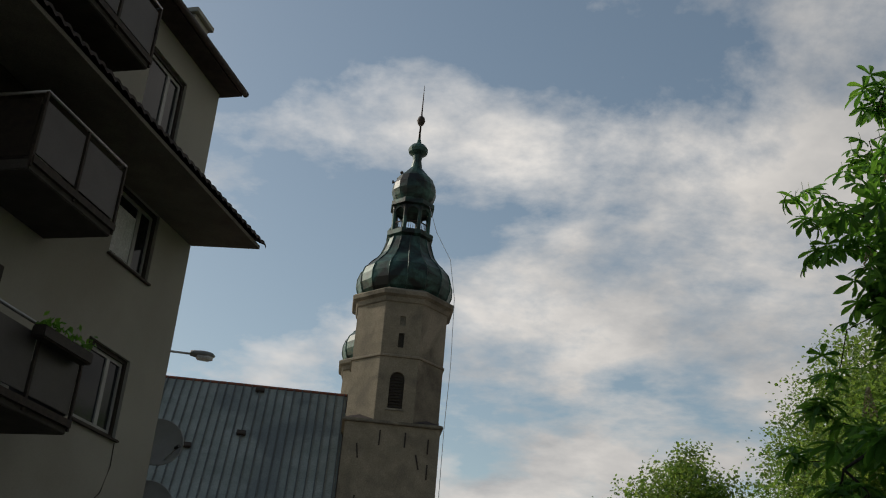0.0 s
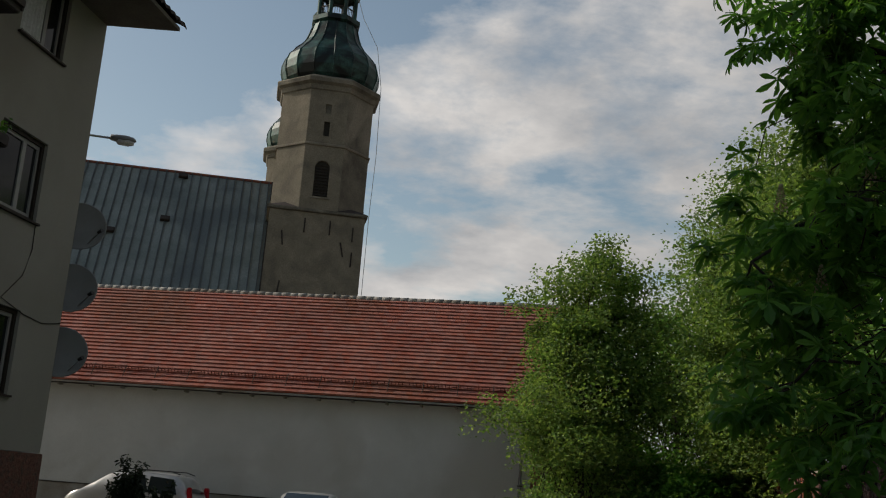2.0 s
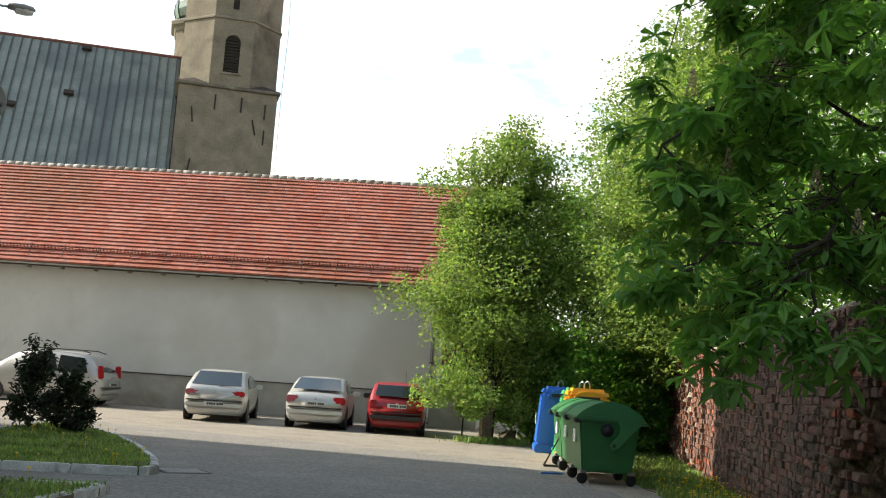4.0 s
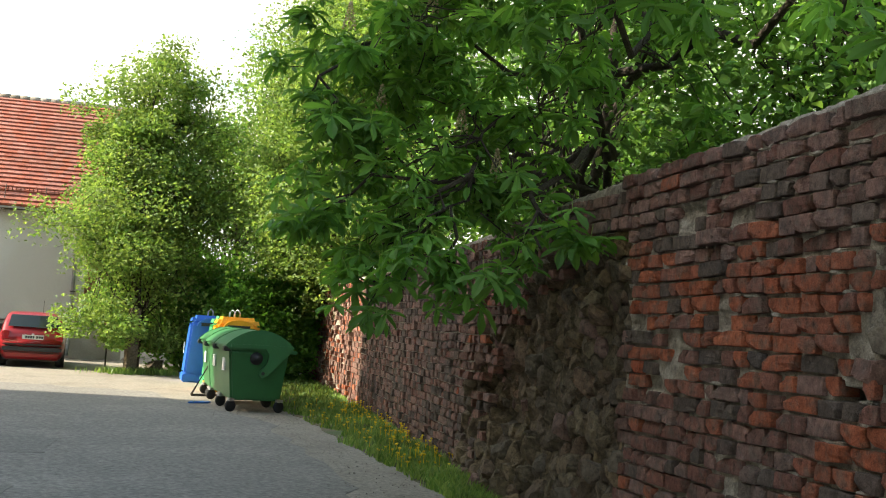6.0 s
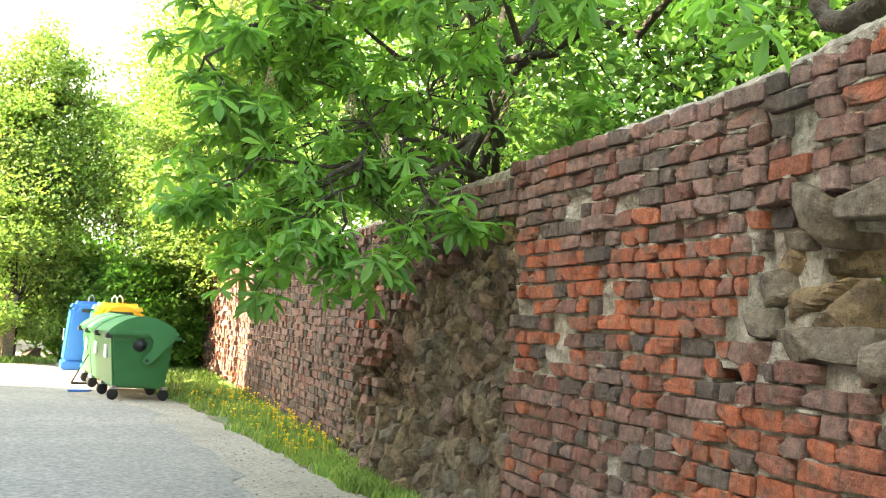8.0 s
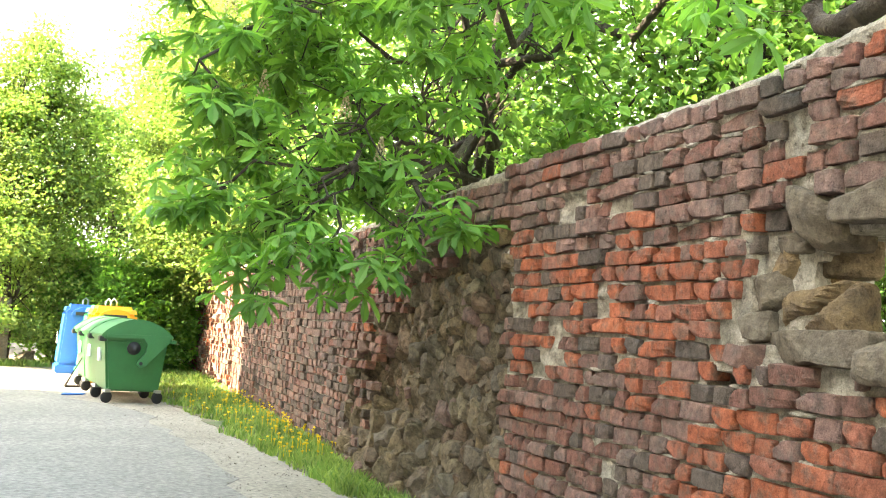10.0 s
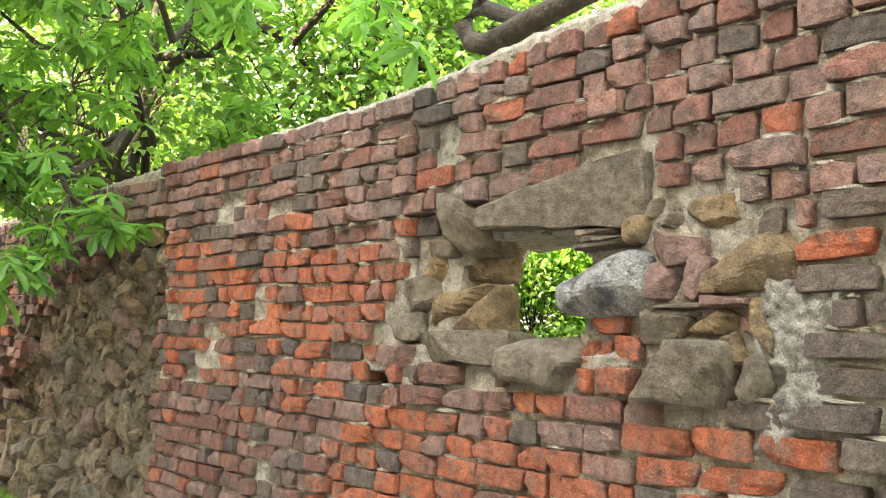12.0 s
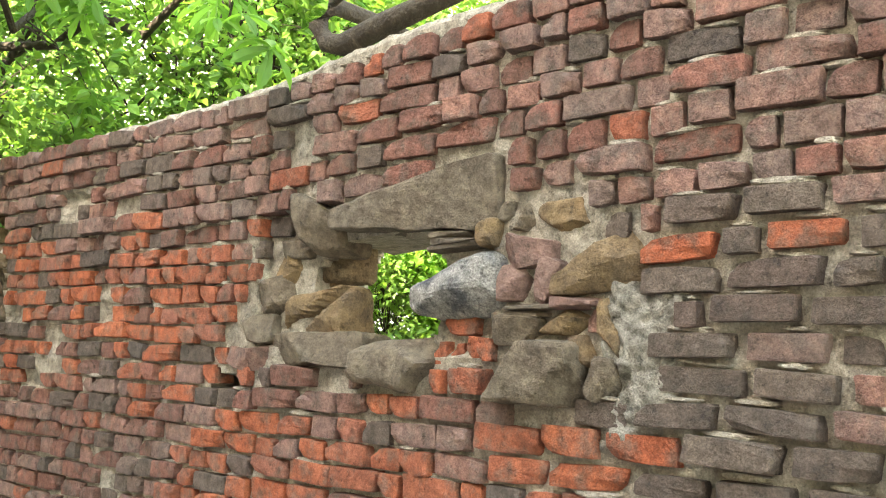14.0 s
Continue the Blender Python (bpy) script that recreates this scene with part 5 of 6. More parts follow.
def build_street_lamp():
    l = thing("street_lamp", pose(-9.3, 25.35, 0, 0, 0, 14), "grey street lamp with a long arm and flat head", "street lamp")
    part("pole", Geo().tube([(0, 0, 0), (0, 0, 4), (0, 0, 9.3)], [0.09, 0.075, 0.05], 10), STEEL, l, smooth=True)
    part("arm", Geo().tube([(0, 0, 9.25), (0.15, 0, 9.5), (0.6, 0, 9.62), (2.9, 0, 9.68)], 0.03, 8), STEEL, l, smooth=True)
    hd = [(0.02, -0.02), (0.1, 0.0), (0.13, 0.15), (0.15, 0.35), (0.11, 0.55), (0.02, 0.62)]
    part("lamp_head", Geo().lathe(hd, 14, Matrix.Diagonal((0.7, 1, 1, 1))), DISH, l, "dark grey lamp head", smooth=True, m=pose(2.85, 0, 9.7, 0, 90, 0))
    part("lens", Geo().lathe([(0.02, -0.01), (0.12, 0.06), (0.13, 0.3), (0.08, 0.44)], 12, Matrix.Diagonal((0.8, 1, 1, 1))), CURTAIN, l, "milky lens", smooth=True, m=pose(2.98, 0, 9.64, 0, 90, 0))
# ---- cars ----
def build_car(m, label, paint, top, half, length, tail, kind):
    """x to the right, y ahead, z up, the rear at y 0. top: the roofline as (y, z); tail: shape of the lamps."""
    c = thing("car", m, label, "car", "cars parked along the barn")
    belt = 0.92 if kind != "van" else 1.0
    ys = [0.0, 0.06, 0.16, 0.35, 0.6, 0.85, 1.1, 1.5, 2.0, 2.5, 2.9, 3.3, 3.7, length - 0.25, length - 0.08, length]
    rings = []
    for y in ys:
        zt = curve(top, y)
        end = min(1.0, 0.86 + 0.14 * min(1, y / 0.3), 0.80 + 0.20 * min(1, (length - y) / 0.6))
        w = half * end
        zb = 0.34 if 0.04 < y < length - 0.04 else 0.42
        glass = max(0.0, zt - belt)
        wt = w * (0.985 - 0.16 * min(1, glass / 0.5))
        zs = min(belt, zt - 0.03)
        ring = [(0, zb - 0.14), (w * 0.86, zb - 0.14), (w * 0.97, zb), (w, zb + 0.22), (w, zs - 0.14), (w * 0.975, zs), (wt * 1.0 if glass > 0.06 else w * 0.95, max(zs + 0.005, zt - 0.07)), (wt * 0.9 if glass > 0.06 else w * 0.86, zt - 0.02), (wt * 0.5, zt), (0, zt + 0.01)]
        rings.append([(x, y, z) for x, z in ring] + [(-x, y, z) for x, z in ring[-2:0:-1]])
    n = len(rings[0])
    vs = [p for r in rings for p in r]
    fs = [(j * n + i, j * n + (i + 1) % n, (j + 1) * n + (i + 1) % n, (j + 1) * n + i) for j in range(len(ys) - 1) for i in range(n)]
    fs += [tuple(range(n))[::-1], tuple(range((len(ys) - 1) * n, len(ys) * n))]
    body = part("body", Geo().add(vs, fs), paint, c, "", smooth=True)
    yb0, zb0 = next((y, z) for y, z in top if z > belt - 0.02)
    yb1, zb1 = next((y, z) for y, z in top if z > max(z for _, z in top) - 0.1)
    ny = Vector((0, -(zb1 - zb0), yb1 - yb0)).normalized() * 0.055
    def wid(y, z):
        return half * (0.97 - 0.16 * min(1, max(0, z - belt) / 0.5)) * min(1, 0.86 + 0.14 * min(1, y / 0.3))
    a0, a1 = 0.10, 0.90
    p0 = (yb0 + (yb1 - yb0) * a0, zb0 + (zb1 - zb0) * a0)
    p1 = (yb0 + (yb1 - yb0) * a1, zb0 + (zb1 - zb0) * a1)
    w0, w1 = wid(*p0) * 0.88, wid(*p1) * 0.82
    k = 8
    vs = []
    for (y, z), w in ((p0, w0), (p1, w1)):
        vs += [(w * (2 * i / k - 1), y + ny.y + 0.05 * (2 * i / k - 1) ** 2, z + ny.z) for i in range(k + 1)]
    part("rear_window", Geo().add(vs, [(i, i + 1, k + 2 + i, k + 1 + i) for i in range(k)]), CARGLASS, c, "tinted rear window", smooth=True)
    part("wiper", Geo().tube([(w0 * 0.1, p0[0] + ny.y - 0.02, p0[1] + 0.02), (w0 * 0.75, p0[0] + ny.y - 0.02, p0[1] + 0.05)], 0.008, 5), BLACKPL, c)
    ztop = max(z for _, z in top)
    for sx in (-1, 1):
        for ya, yc in ((yb1 - 0.15, yb1 + 0.75), (yb1 + 0.83, yb1 + 1.75)):
            def sp(y, z):
                gl = max(0.0, curve(top, y) - belt)
                return half * (0.985 - 0.16 * min(1, gl / 0.5) * max(0, (z - belt)) / max(0.1, gl)) + 0.012
            zt = min(ztop - 0.1, curve(top, ya) - 0.1)
            zt2 = min(ztop - 0.1, curve(top, yc) - 0.12)
            q = [(ya - 0.1, belt + 0.03), (yc, belt + 0.03), (yc - 0.02, zt2), (ya + 0.1, zt)]
            part("side_window", Geo().add([(sx * sp(y, z), y, z) for y, z in q], [(0, 1, 2, 3)]), CARGLASS, c, fix=False)
        mir = part("mirror", Geo().box(-0.11, 0.11, -0.05, 0.05, -0.07, 0.07), BLACKPL if kind == "hatch" else paint, c, "wing mirror", bevel=0.03, m=pose(sx * (half + 0.1), yb1 + 1.72, belt + 0.06))
        zl = belt - 0.12 if kind != "van" else 1.08
        if tail == "wide":
            lw, lh, lx = 0.46, 0.15, half * 0.93 - 0.23
        elif tail == "round":
            lw, lh, lx = 0.34, 0.2, half * 0.93 - 0.15
        elif tail == "tall":
            lw, lh, lx = 0.16, 0.42, half * 0.9 - 0.05
        else:
            lw, lh, lx = 0.2, 0.24, half * 0.9 - 0.08
        part("tail_light", Geo().box(-lw / 2, lw / 2, -0.035, 0.12, -lh / 2, lh / 2), TAILRED, c, "red tail light", bevel=0.03, m=pose(sx * lx, 0.03, zl, -6, 0, sx * -10))
        for yw in (0.72, length - 0.85):
            wh = part("wheel", Geo().lathe([(0.2, -0.09), (0.27, -0.095), (0.295, -0.07), (0.305, 0.0), (0.295, 0.07), (0.27, 0.095), (0.2, 0.09)], 24), RUBBER, c, "black tyre", smooth=True, m=pose(sx * (half - 0.115), yw, 0.305, 0, 90, 0))
            part("rim", Geo().lathe([(0.04, sx * 0.1), (0.17, sx * 0.085), (0.205, sx * 0.094)], 16), RIM, wh, "grey rim")
            part("wheel_arch", Geo().lathe([(0.345, -0.02), (0.35, 0.02)], 20), BLACKPL, c, m=pose(sx * (half - 0.012), yw, 0.32, 0, 90, 0))
    part("bumper", Geo().box(-half * 0.9, half * 0.9, -0.06, 0.22, 0.36, 0.58), BLACKPL if kind == "hatch" else paint, c, "rear bumper", bevel=0.06)
    part("bumper_strip", Geo().box(-half * 0.88, half * 0.88, -0.072, 0.1, 0.575, 0.605), BLACKPL, c)
    zp = 0.78 if kind == "hatch" else 0.5 if tail == "wide" else 0.7
    pl = part("number_plate", Geo().box(-0.26, 0.26, -0.082, -0.06, zp - 0.055, zp + 0.055), PLATE, c, "white number plate with dark bars")
    x = -0.19
    for w in (0.05, 0.05, 0.05, 0.04, 0.05, 0.05, 0.05):
        part("plate_bar", Geo().box(x, x + w, -0.088, -0.082, zp - 0.032, zp + 0.032), PLATEBAR, pl)
        x += w + 0.012 + (0.03 if abs(x + 0.02) < 0.03 else 0)
    part("badge", Geo().lathe([(0.03, -0.01), (0.035, 0.0), (0.03, 0.01)], 12), RIM, c, m=pose(0, -0.02, belt - 0.08, 90, 0, 0))
    part("underside", Geo().box(-half * 0.85, half * 0.85, 0.2, length - 0.2, 0.17, 0.24), BLACKPL, c)
    for sx in (-0.36, 0.36):
        part("seat", Geo().box(sx - 0.24, sx + 0.24, 1.9, 2.05, 0.7, 1.2), SEATCLOTH, c, bevel=0.05)
    if kind == "van":
        for sx in (-1, 1):
            part("roof_rail", Geo().tube([(sx * half * 0.72, 0.5, ztop - 0.02), (sx * half * 0.74, 0.8, ztop + 0.06), (sx * half * 0.74, 2.3, ztop + 0.06), (sx * half * 0.72, 2.6, ztop - 0.02)], 0.018, 6), BLACKPL, c, "dark roof rail")
    if kind == "hatch":
        part("aerial", Geo().tube([(0.2, 1.0, ztop), (0.2, 0.75, ztop + 0.32)], 0.006, 5), BLACKPL, c)
    return c


def build_cars():
    sedan = [(0, 0.78), (0.06, 0.9), (0.12, 0.99), (0.45, 1.02), (0.62, 1.06), (1.25, 1.38), (1.7, 1.43), (2.3, 1.42), (2.75, 1.33), (3.3, 0.97), (4.1, 0.82), (4.4, 0.62)]
    lift = [(0, 0.8), (0.05, 0.92), (0.1, 1.0), (0.25, 1.04), (0.35, 1.07), (1.1, 1.38), (1.6, 1.43), (2.4, 1.43), (2.9, 1.33), (3.45, 0.98), (4.3, 0.82), (4.58, 0.6)]
    hatch = [(0, 0.8), (0.05, 0.9), (0.1, 0.96), (0.16, 1.0), (0.5, 1.34), (0.75, 1.4), (1.5, 1.42), (2.1, 1.4), (2.5, 1.3), (3.0, 0.95), (3.7, 0.8), (3.95, 0.6)]
    van = [(0, 0.9), (0.04, 1.0), (0.08, 1.04), (0.42, 1.55), (0.7, 1.64), (1.6, 1.67), (2.6, 1.64), (3.0, 1.5), (3.6, 1.05), (4.2, 0.85), (4.32, 0.6)]
    build_car(pose(-1.02, 30.45, 0, 0, 0, -5), "silver liftback car with wide red tail lights", SILVER, lift, 0.87, 4.58, "wide", "lift")
    build_car(pose(1.72, 29.85, 0, 0, 0, -9), "silver saloon car with rounded red tail lights", SILVER, sedan, 0.84, 4.4, "round", "sedan")
    build_car(pose(3.93, 29.4, 0, 0, 0, -8), "red small hatchback with black bumper", REDPAINT, hatch, 0.81, 3.95, "square", "hatch")
    build_car(pose(-4.5, 35.9, 0, 0, 0, 76), "silver family van with dark roof rails", SILVER, van, 0.87, 4.32, "tall", "van")


# ---- bins ----
def build_container(m):
    b = thing("waste_container", m, "green plastic wheeled waste container with domed lid", "waste bin", "row of green waste containers")
    # x across (end of the bin faces the viewer), y along, z up
    g = Geo()
    lo, hi = [(-0.43, -0.56), (0.43, -0.56), (0.43, 0.56), (-0.43, 0.56)], [(-0.53, -0.66), (0.53, -0.66), (0.53, 0.66), (-0.53, 0.66)]
    g.add([(*p, 0.2) for p in lo] + [(*p, 1.1) for p in hi], CUBE_F)
    part("body", g, BINGREEN, b, "dark green body", bevel=0.04, smooth=False)
    part("rim", Geo().box(-0.57, 0.57, -0.70, 0.70, 1.06, 1.13), BINGREEN, b, bevel=0.02)
    k = 14
    prof = [(-0.58 + 1.16 * i / k, 1.14 + 0.27 * math.sin(math.pi * i / k) ** 0.8) for i in range(k + 1)] + [(0.58, 1.12), (-0.58, 1.12)]
    n = len(prof)
    part("lid", Geo().add([(x, -0.7, z) for x, z in prof] + [(x, 0.7, z) for x, z in prof], [tuple(range(n)), tuple(range(n, 2 * n))[::-1]] + [(i, (i + 1) % n, n + (i + 1) % n, n + i) for i in range(n)]), BINLID, b, "lighter green domed lid", bevel=0.012)
    for sy in (-1, 1):
        y = sy * 0.71
        arm = [(0.52, 1.16), (0.53, 1.05), (0.15, 0.64), (0.06, 0.6), (0.0, 0.66), (0.02, 0.72), (0.14, 0.86), (0.16, 1.0), (0.1, 1.1), (-0.5, 1.1), (-0.5, 1.16)]
        q = len(arm)
        part("lid_arm", Geo().add([(x, y - 0.02, z) for x, z in arm] + [(x, y + 0.02, z) for x, z in arm], [tuple(range(q)), tuple(range(q, 2 * q))[::-1]] + [(i, (i + 1) % q, q + (i + 1) % q, q + i) for i in range(q)]), BINLID, b, "hinged lid arm")
        part("pivot", Geo().lathe([(0.03, -0.03), (0.03, 0.03)], 12), BLACKPL, b, m=pose(0.07, y, 0.68, 90, 0, 0))
        part("trunnion", Geo().lathe([(0.11, -0.06), (0.11, 0.0), (0.06, 0.01), (0.05, 0.09)], 16), BLACKPL, b, "black lifting trunnion", smooth=True, m=pose(-0.05, y - sy * 0.02, 0.93, 90 if sy < 0 else -90, 0, 0))
        part("rib", Geo().box(-0.5, 0.5, y - 0.045 * sy - 0.012, y - 0.045 * sy + 0.012, 1.0, 1.03), BINGREEN, b)
        part("grip", Geo().box(-0.62, -0.5, sy * 0.6 - 0.09, sy * 0.6 + 0.09, 1.03, 1.12), BLACKPL, b, "dark corner grip", bevel=0.015)
        part("grip", Geo().box(0.5, 0.66, sy * 0.6 - 0.09, sy * 0.6 + 0.09, 1.03, 1.09), BINGREEN, b, bevel=0.015)
    for sx in (-1, 1):
        for sy in (-1, 1):
            w = part("wheel", Geo().lathe([(0.03, -0.03), (0.085, -0.03), (0.1, -0.015), (0.1, 0.015), (0.085, 0.03), (0.03, 0.03)], 18), RUBBER, b, "black castor", smooth=True, m=pose(sx * 0.42, sy * 0.54, 0.1, 90, 0, 20))
            part("fork", Geo().box(-0.05, 0.05, -0.045, 0.045, 0.08, 0.13), STEEL, w, m=pose(0, 0, 0, -90, 0, 0))
    part("sticker", Geo().box(-0.52, -0.5, -0.2, 0.05, 0.68, 0.9), STICKER, b, "pale sticker", m=pose(-0.0, 0, 0))
    return b


def build_recycler(m, mat, label):
    b = thing("recycling_bin", m, label, "recycling bin", "row of recycling bins")
    part("base", Geo().box(-0.6, 0.6, -0.6, 0.6, 0.0, 0.2), mat, b, bevel=0.03)
    g = Geo()
    g.add([(-0.57, -0.57, 0.2), (0.57, -0.57, 0.2), (0.57, 0.57, 0.2), (-0.57, 0.57, 0.2), (-0.47, -0.47, 1.42), (0.47, -0.47, 1.42), (0.47, 0.47, 1.42), (-0.47, 0.47, 1.42)], CUBE_F)
    part("body", g, mat, b, bevel=0.05)
    part("top", Geo().add([(-0.49, -0.49, 1.4), (0.49, -0.49, 1.4), (0.49, 0.49, 1.4), (-0.49, 0.49, 1.4), (-0.4, -0.44, 1.62), (0.4, -0.44, 1.62), (0.4, 0.44, 1.62), (-0.4, 0.44, 1.62)], CUBE_F), mat, b, bevel=0.07)
    for i in range(4):
        for k in (-0.3, 0.0, 0.3):
            part("rib", Geo().box(k - 0.03, k + 0.03, -0.57, -0.5, 0.25, 1.36), mat, b, bevel=0.012, m=pose(0, 0, 0, 0, 0, 90 * i) @ pose(0, -0.015, 0.02, -4.6, 0, 0))
    for i in (0, 2):
        k = 12
        arc = [(0.33 * math.cos(math.pi * j / k), 1.36 + 0.2 * math.sin(math.pi * j / k)) for j in range(k + 1)]
        n = len(arc)
        part("hatch_hood", Geo().add([(x, -0.56, z) for x, z in arc] + [(x, -0.40, z) for x, z in arc], [tuple(range(n)), tuple(range(n, 2 * n))[::-1]] + [(j, (j + 1) % n, n + (j + 1) % n, n + j) for j in range(n)]), mat, b, m=pose(0, 0, 0, 0, 0, 90 * i))
        part("slot", Geo().box(-0.24, 0.24, -0.575, -0.565, 1.36, 1.44), BLACKPL, b, "dark slot", m=pose(0, 0, 0, 0, 0, 90 * i))
    part("hook", Geo().tube([(-0.06, 0, 1.6), (-0.06, 0, 1.72), (0, 0, 1.79), (0.06, 0, 1.72), (0.06, 0, 1.6)], 0.018, 8), STEEL, b, "steel lifting eye", smooth=True)
    part("label_plate", Geo().box(-0.09, 0.09, -0.005, 0.005, -0.14, 0.14), STICKER, b, m=pose(-0.56, 0.3, 0.8, 0, 4, 90))
    return b


def build_bins():
    first = build_container(pose(6.17, 18.4, 0, 0, 0, -8))
    copy_thing(first, pose(6.44, 19.9, 0, 0, 0, -7))
    copy_thing(first, pose(6.7, 21.36, 0, 0, 0, -10))
    build_recycler(pose(7.28, 22.95, 0, 0, 0, -12), RECYELLOW, "yellow plastic recycling bin with arched hatch")
    build_recycler(pose(7.62, 24.4, 0, 0, 0, -12), RECGREEN, "light green plastic recycling bin behind the yellow one")
    build_recycler(pose(7.55, 25.95, 0, 0, 0, -12), RECBLUE, "blue plastic recycling bin with ribbed sides")
    single("metal_stand", Geo().tube([(0, 0, 0.02), (0.3, 0.0, 0.62), (0.75, 0.1, 0.4)], 0.025, 6).tube([(0, 0, 0.02), (0.75, 0.05, 0.03)], 0.025, 6).tube([(0.75, 0.1, 0.4), (0.75, 0.05, 0.03)], 0.025, 6), IRON, "rusty triangular metal stand beside the bins", "metal stand", pose(5.9, 21.2, 0.005, 0, 0, -10))
    single("plastic_sheet", Geo().prism([(0, 0), (0.4, 0.05), (0.5, 0.25), (0.1, 0.22)], 0, 0.02), RECBLUE, "scrap of blue plastic lying by the bins", "litter", pose(5.35, 19.4, 0.006), bevel=0.005)


# ---- kerbed lawns by the house ----
def build_lawn(pts, seed):
    r = random.Random(seed)
    cx, cy = sum(p[0] for p in pts) / len(pts), sum(p[1] for p in pts) / len(pts)
    single("lawn", Geo().prism(pts, -0.05, 0.10), SOIL, "small lawn of short grass with dandelions inside a kerb", "lawn", kind="structure")
    k = thing("kerb", pose(0, 0, 0), "pale worn concrete kerb round a lawn", "kerb", kind="structure")
    for i, p in enumerate(pts):
        q = pts[(i + 1) % len(pts)]
        L = math.dist(p, q)
        n = max(1, round(L / 0.9))
        ang = math.degrees(math.atan2(q[1] - p[1], q[0] - p[0]))
        me = Geo().box(0, L / n - 0.012, -0.12, 0.0, -0.03, 0.125).mesh("kerbstone", KERB, bevel=0.015)
        for j in range(n):
            part("kerbstone", me, KERB, k, m=pose(p[0] + (q[0] - p[0]) * j / n, p[1] + (q[1] - p[1]) * j / n, 0, 0, 0, ang + r.uniform(-0.6, 0.6)))
    return [p for p in scatter(pts, 9000, r)]


def scatter(pts, n, r):
    xs, ys = [p[0] for p in pts], [p[1] for p in pts]
    out = []
    while len(out) < n:
        x, y = r.uniform(min(xs), max(xs)), r.uniform(min(ys), max(ys))
        if inside(pts, x, y):
            out.append((x, y))
    return out


def blades(name, places, z, height, seed, label, width=0.012):
    r = np.random.default_rng(seed)
    p = np.array(places)
    n = len(p)
    h = height * r.uniform(0.4, 1.3, n)
    a = r.uniform(0, 2 * np.pi, n)
    dx, dy = np.cos(a), np.sin(a)
    lean = r.uniform(0.1, 0.8, n) * h
    la = r.uniform(0, 2 * np.pi, n)
    v = np.zeros((n, 5, 3))
    w = width * r.uniform(0.6, 1.4, n)
    v[:, 0] = np.c_[p[:, 0] - dx * w, p[:, 1] - dy * w, np.full(n, z)]
    v[:, 1] = np.c_[p[:, 0] + dx * w, p[:, 1] + dy * w, np.full(n, z)]
    mx, my = p[:, 0] + np.cos(la) * lean * 0.35, p[:, 1] + np.sin(la) * lean * 0.35
    v[:, 2] = np.c_[mx + dx * w * 0.8, my + dy * w * 0.8, z + h * 0.6]
    v[:, 3] = np.c_[mx - dx * w * 0.8, my - dy * w * 0.8, z + h * 0.6]
    v[:, 4] = np.c_[p[:, 0] + np.cos(la) * lean, p[:, 1] + np.sin(la) * lean, z + h]
    i = np.arange(n)[:, None] * 5
    me = bpy.data.meshes.new(name)
    me.from_pydata(v.reshape(-1, 3).tolist(), [], np.concatenate([i + [0, 1, 2, 3]], 1).tolist() + (i + [3, 2, 4]).tolist())
    me.materials.append(GRASS)
    return tagged(new(name, me), label, "grass", kind="stuff")


def flowers(name, places, z, r, label):
    g = Geo()
    for x, y in places:
        h = z + r.uniform(0.06, 0.2)
        t = pose(x, y, h, r.uniform(-25, 25), r.uniform(-25, 25), r.uniform(0, 90))
        rad = r.uniform(0.018, 0.027)
        g.lathe([(rad * 0.4, -0.008), (rad, 0.004), (rad * 0.6, 0.012)], 7, t)
        g.add([(x - 0.003, y, z), (x + 0.003, y, z), (x + 0.003, y, h), (x - 0.003, y, h)], [(0, 1, 2, 3)])
    return single(name, g, DANDELION, label, "flowers", kind="stuff", fix=False)


